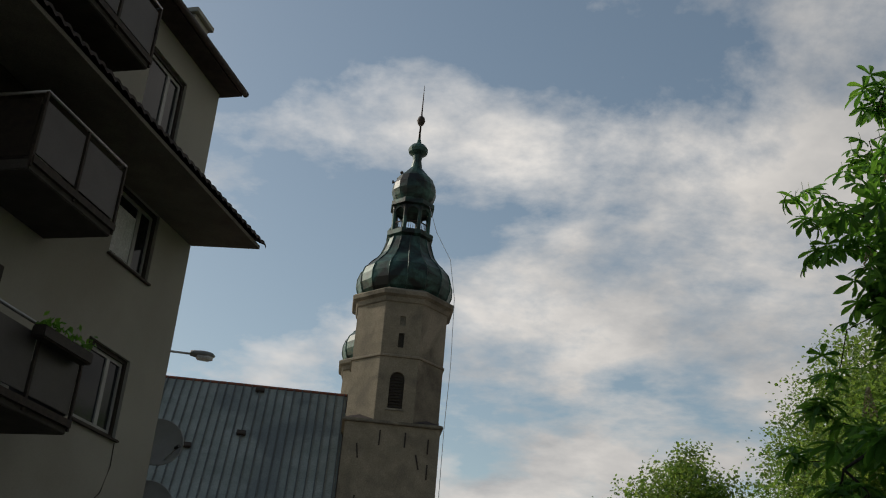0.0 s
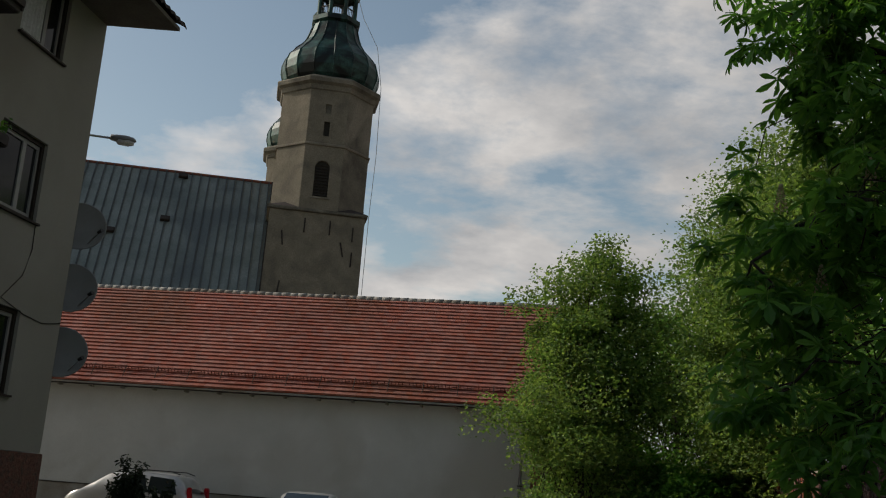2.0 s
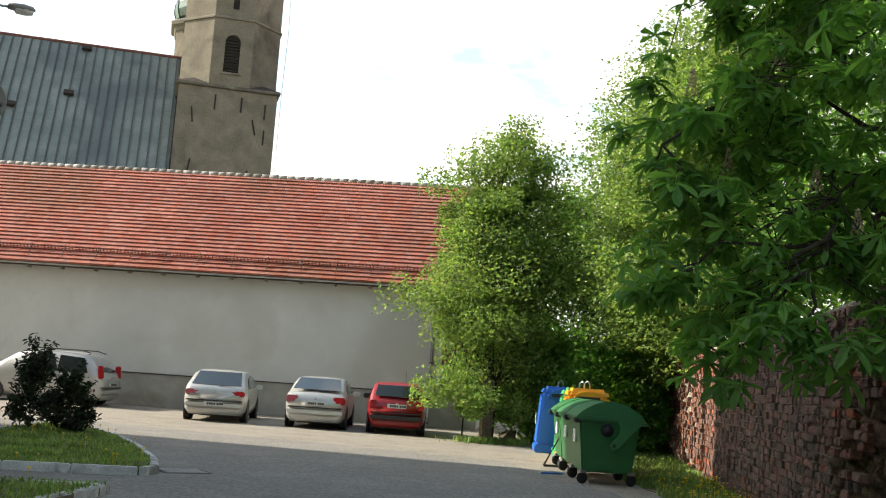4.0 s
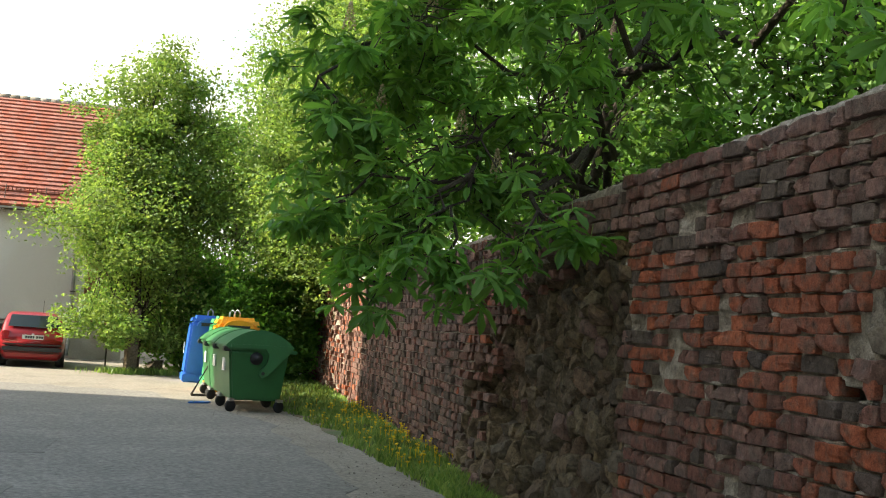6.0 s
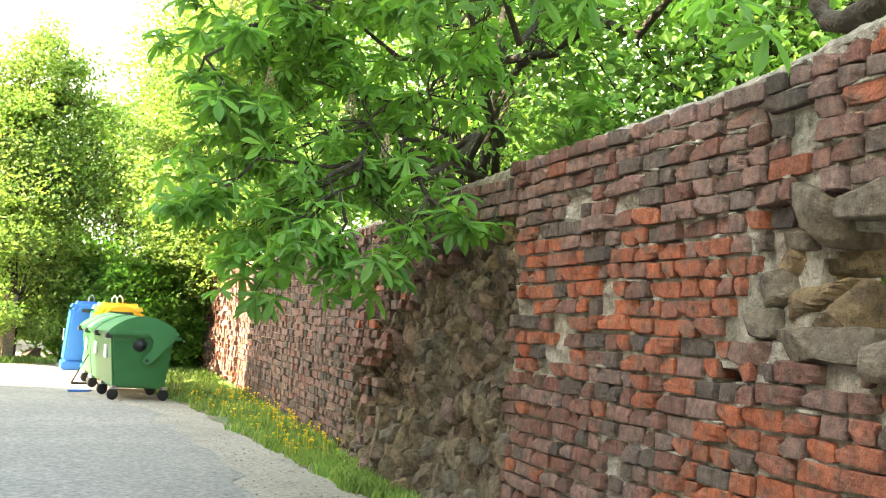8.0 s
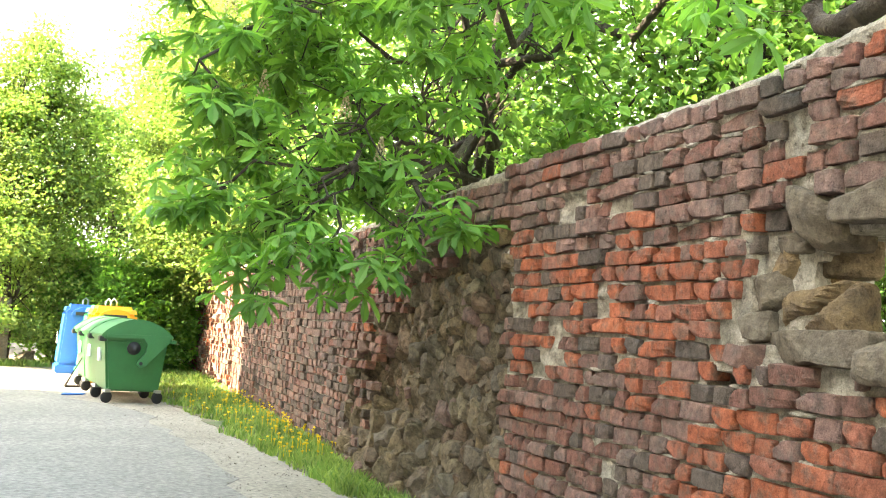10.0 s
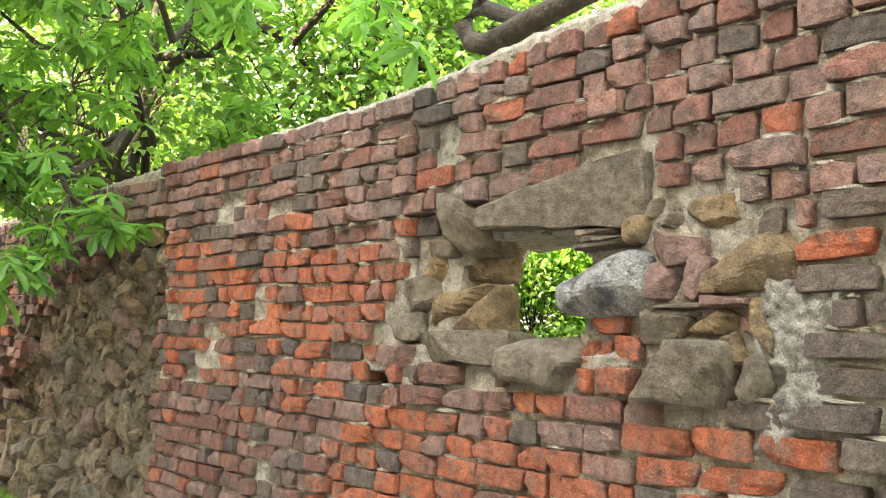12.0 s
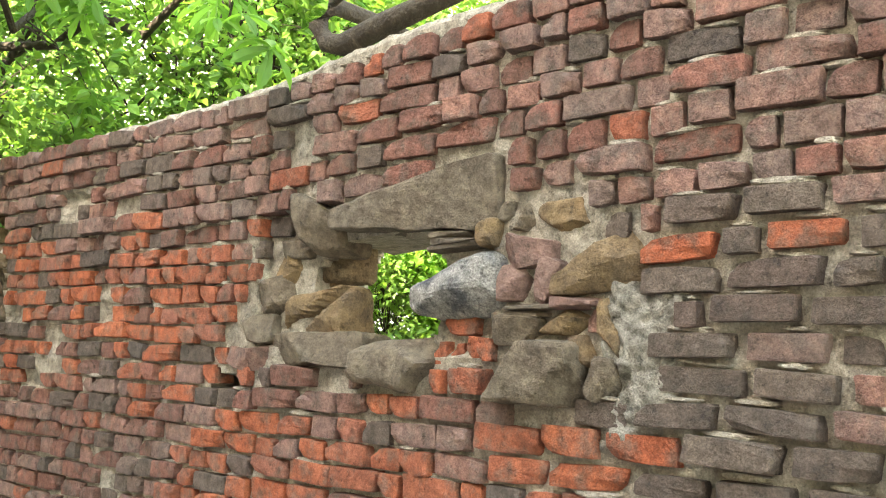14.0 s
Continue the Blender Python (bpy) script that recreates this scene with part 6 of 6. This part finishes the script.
def build_lawns():
    a = build_lawn([(-1.45, 15.45), (-1.32, 15.75), (-1.45, 17.0), (-1.9, 19.2), (-2.5, 21.4), (-3.3, 23.4), (-4.2, 24.2), (-4.95, 19.4), (-5.85, 15.2)], 1)
    b = build_lawn([(-1.55, 13.25), (-1.62, 12.9), (-2.0, 11.6), (-3.0, 9.0), (-7.3, 9.0), (-6.35, 13.2)], 2)
    blades("lawn_grass", a + b, 0.10, 0.06, 5, "short bright green lawn grass")
    r = random.Random(9)
    flowers("lawn_dandelions", r.sample(a, 40) + r.sample(b, 20), 0.10, r, "yellow dandelions in the lawn")
    # verge along the wall's foot
    pl = []
    while len(pl) < 15000:
        s = r.uniform(7.4, 31)
        wd = 0.25 + 0.75 * min(1, max(0, (s - 8) / 5)) + 0.25 * noise.noise(Vector((s * 0.9, 2, 0)))
        if s > 15:
            wd += (s - 15) * 0.16
        o = r.random() ** 1.4 * wd + (0.25 * max(0, 1 - abs(s - 9) / 2.5))
        p = WALL_M @ Vector((s, o + 0.02, 0))
        if noise.noise(Vector((p.x * 2.2, p.y * 2.2, 5))) > 0.06 - 0.38 * r.random():
            pl.append((p.x, p.y))
    near = [p for p in pl if p[1] < 17]
    far = [p for p in pl if p[1] >= 17]
    blades("verge_grass", near, 0.0, 0.12, 6, "long green grass along the wall's foot", 0.011)
    blades("verge_grass", far, 0.0, 0.12, 7, "sunlit grass by the far wall", 0.014)
    fl = [p for p in pl if 10.5 < p[1] < 19]
    flowers("verge_dandelions", r.sample(fl, 190), 0.02, r, "yellow dandelions in the verge")
    sheet("verge_soil", [(7.2, -0.02), (31, -0.02), (31, 3.0), (20, 1.6), (13, 0.95), (9.5, 0.5), (7.5, 0.25)], 0.008, SOIL, "dark mossy soil of the verge", "soil", WALL_M, step=0.4, seed=6)
    g, rp = Geo(), random.Random(33)
    for k in range(650):
        y = rp.uniform(3, 18)
        x = curve([(3, 3.1), (8.8, 4.3), (11.5, 5.0), (14, 5.6), (18, 5.7)], y) + rp.gauss(0.15, 0.4) if k % 7 else rp.uniform(-2, 5.5)
        q = rp.uniform(0.004, 0.012)
        g.add(CUBE_V, CUBE_F, pose(x, y, 0.008, 0, 0, rp.uniform(0, 90)) @ Matrix.Diagonal((q * 1.4, q, q, 1)))
    single("gravel", g, DIRT, "scattered small gravel and crumbs on the yard", "gravel", kind="stuff", fix=False)
    for x, y, s in ((2.6, 5.6, 0.035), (2.9, 5.5, 0.03), (3.4, 6.6, 0.04), (1.0, 9.6, 0.03), (3.9, 7.9, 0.03), (2.2, 7.0, 0.02)):
        single("wood_scrap", Geo().prism([(-1.4, -0.4), (1.2, -0.5), (1.6, 0.3), (-1.1, 0.5)], 0, 0.6, Matrix.Diagonal((s, s, s, 1))), BARK, "small dark scrap of bark on the asphalt", "litter", pose(x, y, 0.007, 0, 0, 50 * x), group="scraps on the asphalt")


# ---- trees ----
def leaf_mesh(name, pts, size, mat, seed, droop=0.35, ratio=0.8):
    """Many small folded leaves round the points."""
    r = np.random.default_rng(seed)
    p = np.asarray(pts)
    n = len(p)
    nrm = r.normal(size=(n, 3))
    nrm[:, 2] = np.abs(nrm[:, 2]) + 0.5
    nrm /= np.linalg.norm(nrm, axis=1)[:, None]
    d = r.normal(size=(n, 3))
    d[:, 2] -= droop
    d -= nrm * (d * nrm).sum(1)[:, None]
    d /= np.linalg.norm(d, axis=1)[:, None]
    s = np.cross(nrm, d)
    L = size * r.uniform(0.55, 1.25, n)[:, None]
    v = np.zeros((n, 6, 3))
    w = L * ratio * 0.5
    v[:, 0] = p - d * L * 0.5
    v[:, 1] = p + s * w - d * L * 0.08 + nrm * L * 0.12
    v[:, 2] = p + s * w * 0.55 + d * L * 0.25 + nrm * L * 0.08
    v[:, 3] = p + d * L * 0.5 - nrm * L * 0.1
    v[:, 4] = p - s * w * 0.55 + d * L * 0.25 + nrm * L * 0.08
    v[:, 5] = p - s * w - d * L * 0.08 + nrm * L * 0.12
    i = np.arange(n)[:, None] * 6
    me = bpy.data.meshes.new(name)
    me.from_pydata(v.reshape(-1, 3).tolist(), [], (i + [0, 1, 2, 3]).tolist() + (i + [0, 3, 4, 5]).tolist())
    me.materials.append(mat)
    return me


def limb(g, a, b, r0, r1, rr, bend=0.12, sides=6):
    a, b = Vector(a), Vector(b)
    d = (b - a).length
    pts = [a + (b - a) * t + Vector((rr.gauss(0, 1), rr.gauss(0, 1), rr.gauss(0, 0.7) + 0.6)) * d * bend * math.sin(math.pi * t) * 0.6 for t in (0, 0.2, 0.4, 0.6, 0.8, 1)]
    g.tube(pts, [r0 + (r1 - r0) * t for t in (0, 0.2, 0.4, 0.6, 0.8, 1)], sides)
    return pts


def build_tree(name, foot, height, crown, leaf, count, mat, seed, label, trunk=0.14, clumps=60, clump=0.42, low=0.2, category="tree", taper=0.5, fill=0.55):
    """crown: centre and half axes. Leaves gather in clumps at the ends of limbs."""
    rr = random.Random(seed)
    t = thing(name, pose(*foot), label, category)
    cx, cy, cz, ax, ay, az = crown
    ends = []
    for k in range(clumps):
        while True:
            v = Vector((rr.uniform(-1, 1), rr.uniform(-1, 1), rr.uniform(-1, 1)))
            if 0.25 < v.length < 1:
                break
        v *= (fill + (1 - fill) * rr.random()) / max(0.4, v.length) * rr.uniform(0.75, 1.12)
        v.x *= 1 - taper * max(0, v.z)
        v.y *= 1 - taper * max(0, v.z)
        ends.append(Vector((cx + v.x * ax, cy + v.y * ay, max(low, cz + v.z * az))))
    g = Geo()
    tp = limb(g, (0, 0, -0.1), (cx * 0.7, cy * 0.7, height * 0.72), trunk, trunk * 0.3, rr, 0.04, 9)
    part("trunk", g, BARK, t, "", smooth=True)
    g = Geo()
    pts = []
    r = np.random.default_rng(seed)
    per = count // clumps
    for e in ends:
        base = tp[rr.choice((1, 2, 2, 3, 3, 4))]
        limb(g, base, e, trunk * 0.22, 0.008, rr, 0.10, 5)
        sc = clump * rr.uniform(0.6, 1.4)
        m = int(per * rr.uniform(0.5, 1.5))
        q = np.clip(r.normal(size=(m, 3)), -1.6, 1.6) * np.array([sc, sc, sc * 0.55]) + np.array(e)
        q[:, 2] = np.maximum(q[:, 2], 0.05)
        pts.append(q)
        for k in range(2):
            tip = e + Vector((rr.gauss(0, sc), rr.gauss(0, sc), rr.gauss(0.1, sc * 0.6)))
            limb(g, e, tip, 0.008, 0.004, rr, 0.1, 4)
    part("branchwork", g, BARK, t, "thin dark branches", fix=False, kind="stuff")
    part("crown", leaf_mesh("crown", np.concatenate(pts), leaf, mat, seed + 1), mat, t, kind="stuff")
    return t


def palmate(count):
    """Templates of a chestnut leaf: leaflets round a stalk's end, in its own frame."""
    out = []
    for q in range(5):
        r = random.Random(q)
        vs, fs = [], []
        n = r.choice((5, 6, 7))
        for k in range(n):
            a = radians(-115 + 230 * k / (n - 1)) + r.uniform(-0.1, 0.1)
            L = (0.20 - 0.055 * abs(2 * k / (n - 1) - 1)) * r.uniform(0.85, 1.1)
            droop = r.uniform(0.25, 0.7)
            d, s = Vector((math.cos(a), math.sin(a), 0)), Vector((-math.sin(a), math.cos(a), 0))
            b = len(vs)
            prof = [(0.04, 0.10), (0.35, 0.2), (0.68, 0.36), (0.88, 0.26)]
            for u, w in prof:
                z = -droop * L * u * u
                vs += [d * L * u + s * L * w * 0.5 + Vector((0, 0, z + 0.012)), d * L * u + Vector((0, 0, z)), d * L * u - s * L * w * 0.5 + Vector((0, 0, z + 0.012))]
            vs.append(d * L + Vector((0, 0, -droop * L)))
            for j in range(3):
                i = b + j * 3
                fs += [(i, i + 1, i + 4, i + 3), (i + 1, i + 2, i + 5, i + 4)]
            i = b + 9
            fs += [(i, i + 1, b + 12), (i + 1, i + 2, b + 12)]
        out.append((vs, fs))
    return out


# chestnut boughs: centre and reach of each spray of leaves, how many leaves
SPRAYS = [(4.1, 9.3, 4.0, 0.6, 60), (4.3, 8.5, 4.0, 0.8, 60), (3.75, 8.75, 3.05, 0.6, 60), (4.4, 7.9, 3.2, 0.7, 60), (3.35, 8.4, 2.55, 0.33, 26), (3.95, 8.1, 2.35, 0.5, 45),
          (4.6, 7.8, 2.6, 0.5, 45), (3.75, 7.65, 1.88, 0.28, 20), (4.1, 7.45, 2.0, 0.32, 26), (4.43, 6.7, 2.27, 0.3, 24), (4.95, 7.6, 3.6, 0.7, 50), (4.7, 6.5, 3.95, 0.6, 40),
          (4.45, 9.2, 7.5, 0.5, 34), (4.2, 9.3, 6.0, 0.5, 50), (4.6, 8.7, 6.3, 0.8, 90), (4.6, 9.1, 5.0, 0.8, 85), (4.7, 8.0, 5.2, 0.9, 90), (5.2, 8.6, 6.6, 1.1, 110), (5.6, 7.5, 5.2, 1.1, 100),
          (3.3, 8.5, 3.4, 0.4, 30), (4.1, 8.0, 4.2, 0.7, 50), (4.6, 6.6, 4.4, 0.6, 35), (3.66, 3.25, 3.06, 0.07, 6), (6.2, 9.5, 4.6, 1.2, 40), (6.5, 8.0, 4.4, 1.0, 25), (5.0, 9.8, 3.1, 0.8, 60),
          (5.6, 10.5, 5.6, 1.2, 80), (4.2, 9.6, 5.4, 0.6, 60), (4.5, 9.6, 6.2, 0.7, 90), (4.75, 9.5, 7.0, 0.7, 90), (5.1, 9.4, 5.8, 0.8, 60), (5.2, 9.4, 7.6, 0.8, 90), (6.6, 6.3, 5.2, 0.9, 25), (7.5, 8.8, 6.6, 1.4, 50)]


def build_chestnut():
    rr = random.Random(12)
    foot = Vector((8.3, 11.0, 0))
    t = thing("chestnut_tree", pose(foot.x, foot.y, 0), "horse chestnut with large hanging palmate leaves over the wall", "tree")
    inv = Vector((foot.x, foot.y, 0))
    g = Geo()
    tp = limb(g, (0, 0, -0.1), (-0.5, -0.6, 7.5), 0.10, 0.05, rr, 0.05, 10)
    part("trunk", g, BARK, t, smooth=True)
    g, lv, st = Geo(), Geo(), Geo()
    # main limbs: from the trunk out over the wall
    mains = []
    for z0, end, r0 in ((2.6, (4.9, 7.9, 3.55), 0.055), (3.0, (4.1, 9.0, 4.3), 0.06), (4.6, (4.2, 9.0, 6.4), 0.06), (5.4, (5.4, 8.2, 6.4), 0.05), (2.9, (5.2, 6.0, 4.7), 0.05), (3.3, (5.4, 10.4, 4.2), 0.05), (4.4, (7.0, 7.6, 5.2), 0.05), (3.4, (4.3, 7.6, 2.9), 0.05), (2.3, (4.7, 7.3, 2.75), 0.05)):
        b = min(tp, key=lambda p: abs(p.z - z0))
        mains += limb(g, b, Vector(end) - inv, r0, 0.025, rr, 0.14, 8)[1:]
    temps = palmate(5)
    for x, y, z, reach, n in SPRAYS:
        n = round(n * 1.35)
        c = Vector((x, y, z)) - inv
        if (x, y) == (3.66, 3.25):
            bough = limb(g, Vector((4.2, 3.6, 4.0)) - inv, c, 0.008, 0.006, rr, 0.1, 5)
        else:
            bough = limb(g, min(mains, key=lambda p: (p - c).length + 0.6 * max(0, c.z - p.z)), c, 0.022, 0.01, rr, 0.16, 6)
        for k in range(max(2, n // 8)):
            e = c + Vector((rr.gauss(0, 1), rr.gauss(0, 1), rr.gauss(0, 0.75))) * reach * 0.62
            tw = limb(g, bough[rr.choice((2, 3, 4, 5))], e, 0.010, 0.004, rr, 0.14, 4)
            for q in range(max(1, round(n / max(2, n // 8)))):
                p = tw[rr.choice((3, 4, 5, 5, 5))] + Vector((rr.gauss(0, 0.10), rr.gauss(0, 0.10), rr.gauss(0, 0.06)))
                sc = rr.uniform(0.75, 1.3)
                m = Matrix.Translation(p) @ pose(0, 0, 0, rr.gauss(0, 24), rr.gauss(0, 24), rr.uniform(0, 360)) @ Matrix.Diagonal((sc, sc, sc, 1))
                vs, fs = temps[rr.randrange(5)]
                lv.add([tuple(v) for v in vs], fs, m)
                st.tube([p + Vector((rr.gauss(0, 0.03), rr.gauss(0, 0.03), 0.11)), p], 0.0025, 3)
    part("bough", g, BARK, t, "thin drooping dark boughs", fix=False, kind="stuff")
    part("crown", lv, LEAF_CHESTNUT, t, "large dark green palmate leaves", kind="stuff", fix=False)
    part("stalk", st, GRASS, t, kind="stuff", fix=False)
    g = Geo()
    for x, y, z in ((4.2, 9.25, 6.75), (4.4, 9.2, 7.9), (3.95, 9.3, 5.85), (3.5, 8.5, 4.15), (4.4, 8.0, 3.3), (4.2, 8.3, 4.4), (4.6, 7.7, 2.9), (3.9, 8.6, 3.5)):
        o = Vector((x, y, z)) - inv
        g.tube([o, o + Vector((0, 0, 0.26))], 0.004, 4)
        for k in range(46):
            h = k / 46
            a = k * 2.4
            p = o + Vector((math.cos(a), math.sin(a), 0)) * (0.05 * (1 - h) + 0.008) + Vector((0, 0, 0.03 + 0.24 * h))
            g.lathe([(0.004, -0.01), (0.011, 0.0), (0.004, 0.012)], 5, Matrix.Translation(p))
    part("flower_candle", g, CANDLE, t, "pale upright flower candles", fix=False, kind="stuff")
    # the gnarled bough lying over the wall's top
    g = Geo()
    for pts, radii in (
            (((4.5, -2.6, 3.6), (4.15, -1.4, 3.66), (4.0, -0.8, 3.62), (4.04, -0.72, 3.48), (3.92, -0.7, 3.36), (3.78, -0.7, 3.32), (3.6, -0.7, 3.34)), (0.05, 0.05, 0.055, 0.06, 0.06, 0.065, 0.07)),
            (((3.6, -0.7, 3.34), (3.43, -0.7, 3.37), (3.04, -0.72, 3.43), (2.5, -0.9, 3.6), (1.6, -1.4, 4.0)), (0.07, 0.07, 0.06, 0.055, 0.04)),
            (((3.95, -0.75, 3.62), (3.85, -0.7, 3.6), (3.6, -0.75, 3.72)), (0.03, 0.025, 0.012))):
        g.tube([WALL_M @ Vector(p) - inv for p in pts], list(radii), 9)
    for pts, radii in ((((8.1, 10.7, 3.9), (7.3, 10.1, 4.3), (7.2, 9.6, 4.62), (7.5, 9.0, 4.66), (7.31, 8.22, 4.85), (6.96, 7.18, 4.4), (6.5, 6.3, 4.5), (5.6, 5.2, 4.9)), (0.07, 0.06, 0.055, 0.05, 0.055, 0.045, 0.035, 0.015)),
                       (((7.2, 9.6, 4.62), (6.6, 9.7, 4.5), (5.7, 9.4, 4.33), (5.0, 9.1, 4.5)), (0.05, 0.04, 0.03, 0.012)),
                       (((7.31, 8.22, 4.85), (6.6, 7.6, 5.1), (5.9, 6.7, 5.0)), (0.05, 0.035, 0.012)), (((8.1, 10.8, 3.2), (7.4, 9.9, 3.75), (6.6, 9.0, 3.95), (5.9, 8.2, 4.0)), (0.06, 0.05, 0.035, 0.012))):
        g.tube([Vector(p) - inv for p in pts], list(radii), 8)
    part("gnarled_bough", g, BARK, t, "gnarled dark bough above the wall's top", smooth=True)


def build_trees():
    build_tree("young_maple", (6.5, 29.0, 0), 9.2, (0.0, 0.0, 4.9, 2.7, 2.5, 5.4), 0.105, 64000, LEAF_MAPLE, 41, "bushy young maple with light green leaves", 0.10, 150, 0.42, 0.9, taper=0.7, fill=0.3)
    build_tree("tall_maple", (11.8, 29.8, 0), 14, (0, -0.5, 7.2, 3.2, 3.2, 6.2), 0.11, 76000, LEAF_MAPLE, 42, "tall yellow-green maple behind the bins", 0.2, 160, 0.6, 0.3, fill=0.3)
    build_tree("tall_maple", (10.9, 25.6, 0), 9, (-0.9, 0.2, 5.2, 2.0, 2.0, 3.2), 0.11, 24000, LEAF_MAPLE, 43, "leafy maple leaning over the bins and wall", 0.11, 60, 0.5, 2.0)
    build_tree("tall_maple", (11.6, 23.0, 0), 12, (-0.6, 0, 6.6, 2.8, 2.8, 5.0), 0.115, 42000, LEAF_MAPLE, 44, "tall maple behind the wall with bright leaves", 0.17, 100, 0.6, 1.0)
    build_tree("shrubbery", (8.7, 29.6, 0), 3.2, (0, 0, 1.3, 2.2, 1.4, 1.5), 0.14, 12000, LEAF_CHESTNUT, 45, "dark shady shrubbery behind the bins", 0.05, 60, 0.4, 0.05, "shrub")
    build_tree("shrubbery", (10.2, 27.6, 0), 3.6, (-0.6, -0.2, 1.6, 1.7, 1.6, 1.8), 0.14, 12000, LEAF_CHESTNUT, 63, "dark shady shrubbery between bins and wall", 0.05, 60, 0.4, 0.05, "shrub")
    build_tree("shrubbery", (8.2, 31.5, 0), 4.2, (0, 0, 2.0, 2.4, 1.2, 2.2), 0.15, 12000, LEAF_CHESTNUT, 64, "tall dark shrubbery behind the maple", 0.05, 60, 0.45, 0.05, "shrub")
    # woods beyond the wall
    spots = [(9.5, 13.5, 9, 45), (13, 17, 12, 46), (12.8, 4.4, 11, 47), (8.8, 7.6, 8, 48), (20, 13.5, 13, 49), (15, 5, 12, 50), (20, 9, 14, 51), (21, 16, 15, 52), (16.5, 24, 14, 53), (11.5, 1.2, 10, 54), (26, 4, 15, 55), (19, 0, 13, 58), (13.5, 36, 14, 59), (10.2, 33.5, 9.5, 65)]
    for x, y, h, sd in spots:
        build_tree("woodland_tree", (x, y, 0), h, (0, 0, h * 0.52, h * 0.27, h * 0.27, h * 0.44), 0.125, 17000, LEAF_WOOD, sd, "bright green spring tree in the park beyond the wall", 0.13, 75, 0.62, 3.4 if 45 < sd < 49 else 0.4)
    build_tree("undergrowth", (8.6, 5.0, 0), 1.8, (1.5, 1.0, 0.9, 4.0, 5.0, 0.9), 0.13, 9000, LEAF_WOOD, 61, "bright low undergrowth beyond the wall", 0.02, 90, 0.4, 0.05, "shrub")
    build_tree("undergrowth", (16.2, 10.2, 0), 6.0, (0, 0, 2.8, 3.0, 3.0, 2.8), 0.14, 34000, LEAF_WOOD, 66, "bright young bush beyond the wall's opening", 0.03, 90, 0.42, 0.1, "shrub")
    build_tree("undergrowth", (12.2, 7.7, 0), 1.6, (0, 0, 0.8, 1.8, 2.2, 0.8), 0.11, 16000, LEAF_WOOD, 67, "low leafy undergrowth beyond the wall's opening", 0.02, 70, 0.35, 0.05, "shrub")
    # bare twig tops
    for (x, y), h, sd in (((6.0, 30.4), 7.4, 71), ((6.9, 30.6), 7.2, 72)):
        g, rr = Geo(), random.Random(sd)
        tp = limb(g, (0, 0, 0), (0, 0, h), 0.025, 0.008, rr, 0.03)
        for k in range(26):
            b = tp[rr.choice((3, 4, 4, 5))]
            limb(g, b, b + Vector((rr.gauss(0, 0.7), rr.gauss(0, 0.7), rr.uniform(0.1, 0.9))), 0.012, 0.003, rr, 0.1, 4)
        single("bare_sapling", g, BARK, "thin bare sapling among the leafy trees", "tree", pose(x, y, 0))
    # dark conifer shrubs on the lawn
    for x, y, h, sd in ((-4.25, 22.4, 1.65, 81), (-3.45, 21.9, 1.25, 82)):
        rr = random.Random(sd)
        s = thing("conifer_shrub", pose(x, y, 0.1), "dark spiky conifer shrub on the lawn", "shrub")
        g, pts = Geo(), []
        for k in range(44):
            a, u = rr.uniform(0, 6.28), rr.random()
            e = Vector((math.cos(a) * 0.55 * (1 - 0.55 * u), math.sin(a) * 0.55 * (1 - 0.55 * u), 0.1 + u * h * rr.uniform(0.8, 1.1)))
            limb(g, (0, 0, 0.05 + 0.5 * u * h), e, 0.012, 0.004, rr, 0.05, 4)
            for q in range(60):
                f = rr.uniform(0.35, 1.03)
                pts.append((e.x * f + rr.gauss(0, 0.05), e.y * f + rr.gauss(0, 0.05), max(0.03, (0.05 + 0.5 * u * h) * (1 - f) + e.z * f + rr.gauss(0, 0.05))))
        part("twigs", g, BARK, s, fix=False)
        part("crown", leaf_mesh("crown", pts, 0.13, LEAF_DARK, sd, -0.6, 0.3), LEAF_DARK, s, kind="stuff")
    # post, rock, pale twigs on the wall
    single("stone_post", Geo().box(-0.14, 0.14, -0.14, 0.14, 0, 1.7), ST_GREY, "mossy square stone gate post by the maple", "post", pose(6.22, 28.35, 0, 1, 0, 10), bevel=0.03)
    ob = new("boulder", STONE_MESH["grey_fieldstone"][2])
    ob.matrix_world = pose(7.0, 28.9, 0.14, 0, 0, 30) @ Matrix.Diagonal((0.6, 0.4, 0.4, 1))
    tagged(ob, "pale rough boulder in the grass by the post", "rock")
    pts = [(6.22 + random.Random(k).gauss(0.2, 0.5), 28.2 + random.Random(k + 999).gauss(0, 0.25)) for k in range(900)]
    blades("post_grass", pts, 0.0, 0.16, 15, "tuft of grass round the gate post", 0.014)
    single("broken_twigs", Geo().tube([(0, 0, 0), (0.02, 0.05, 0.3), (-0.05, 0.1, 0.62)], [0.016, 0.013, 0.006], 6).tube([(0.08, 0, 0), (0.0, 0.04, 0.3), (-0.16, 0.05, 0.5)], [0.012, 0.01, 0.005], 6), DRYTWIG, "pale broken twigs sticking up from the wall", "twigs", WALL_M @ pose(9.2, -0.3, 2.7))


build_barn()
build_church()
build_apartment()
build_street_lamp()
build_cars()
build_bins()
build_lawns()
build_trees()
build_chestnut()
build_town_wall()
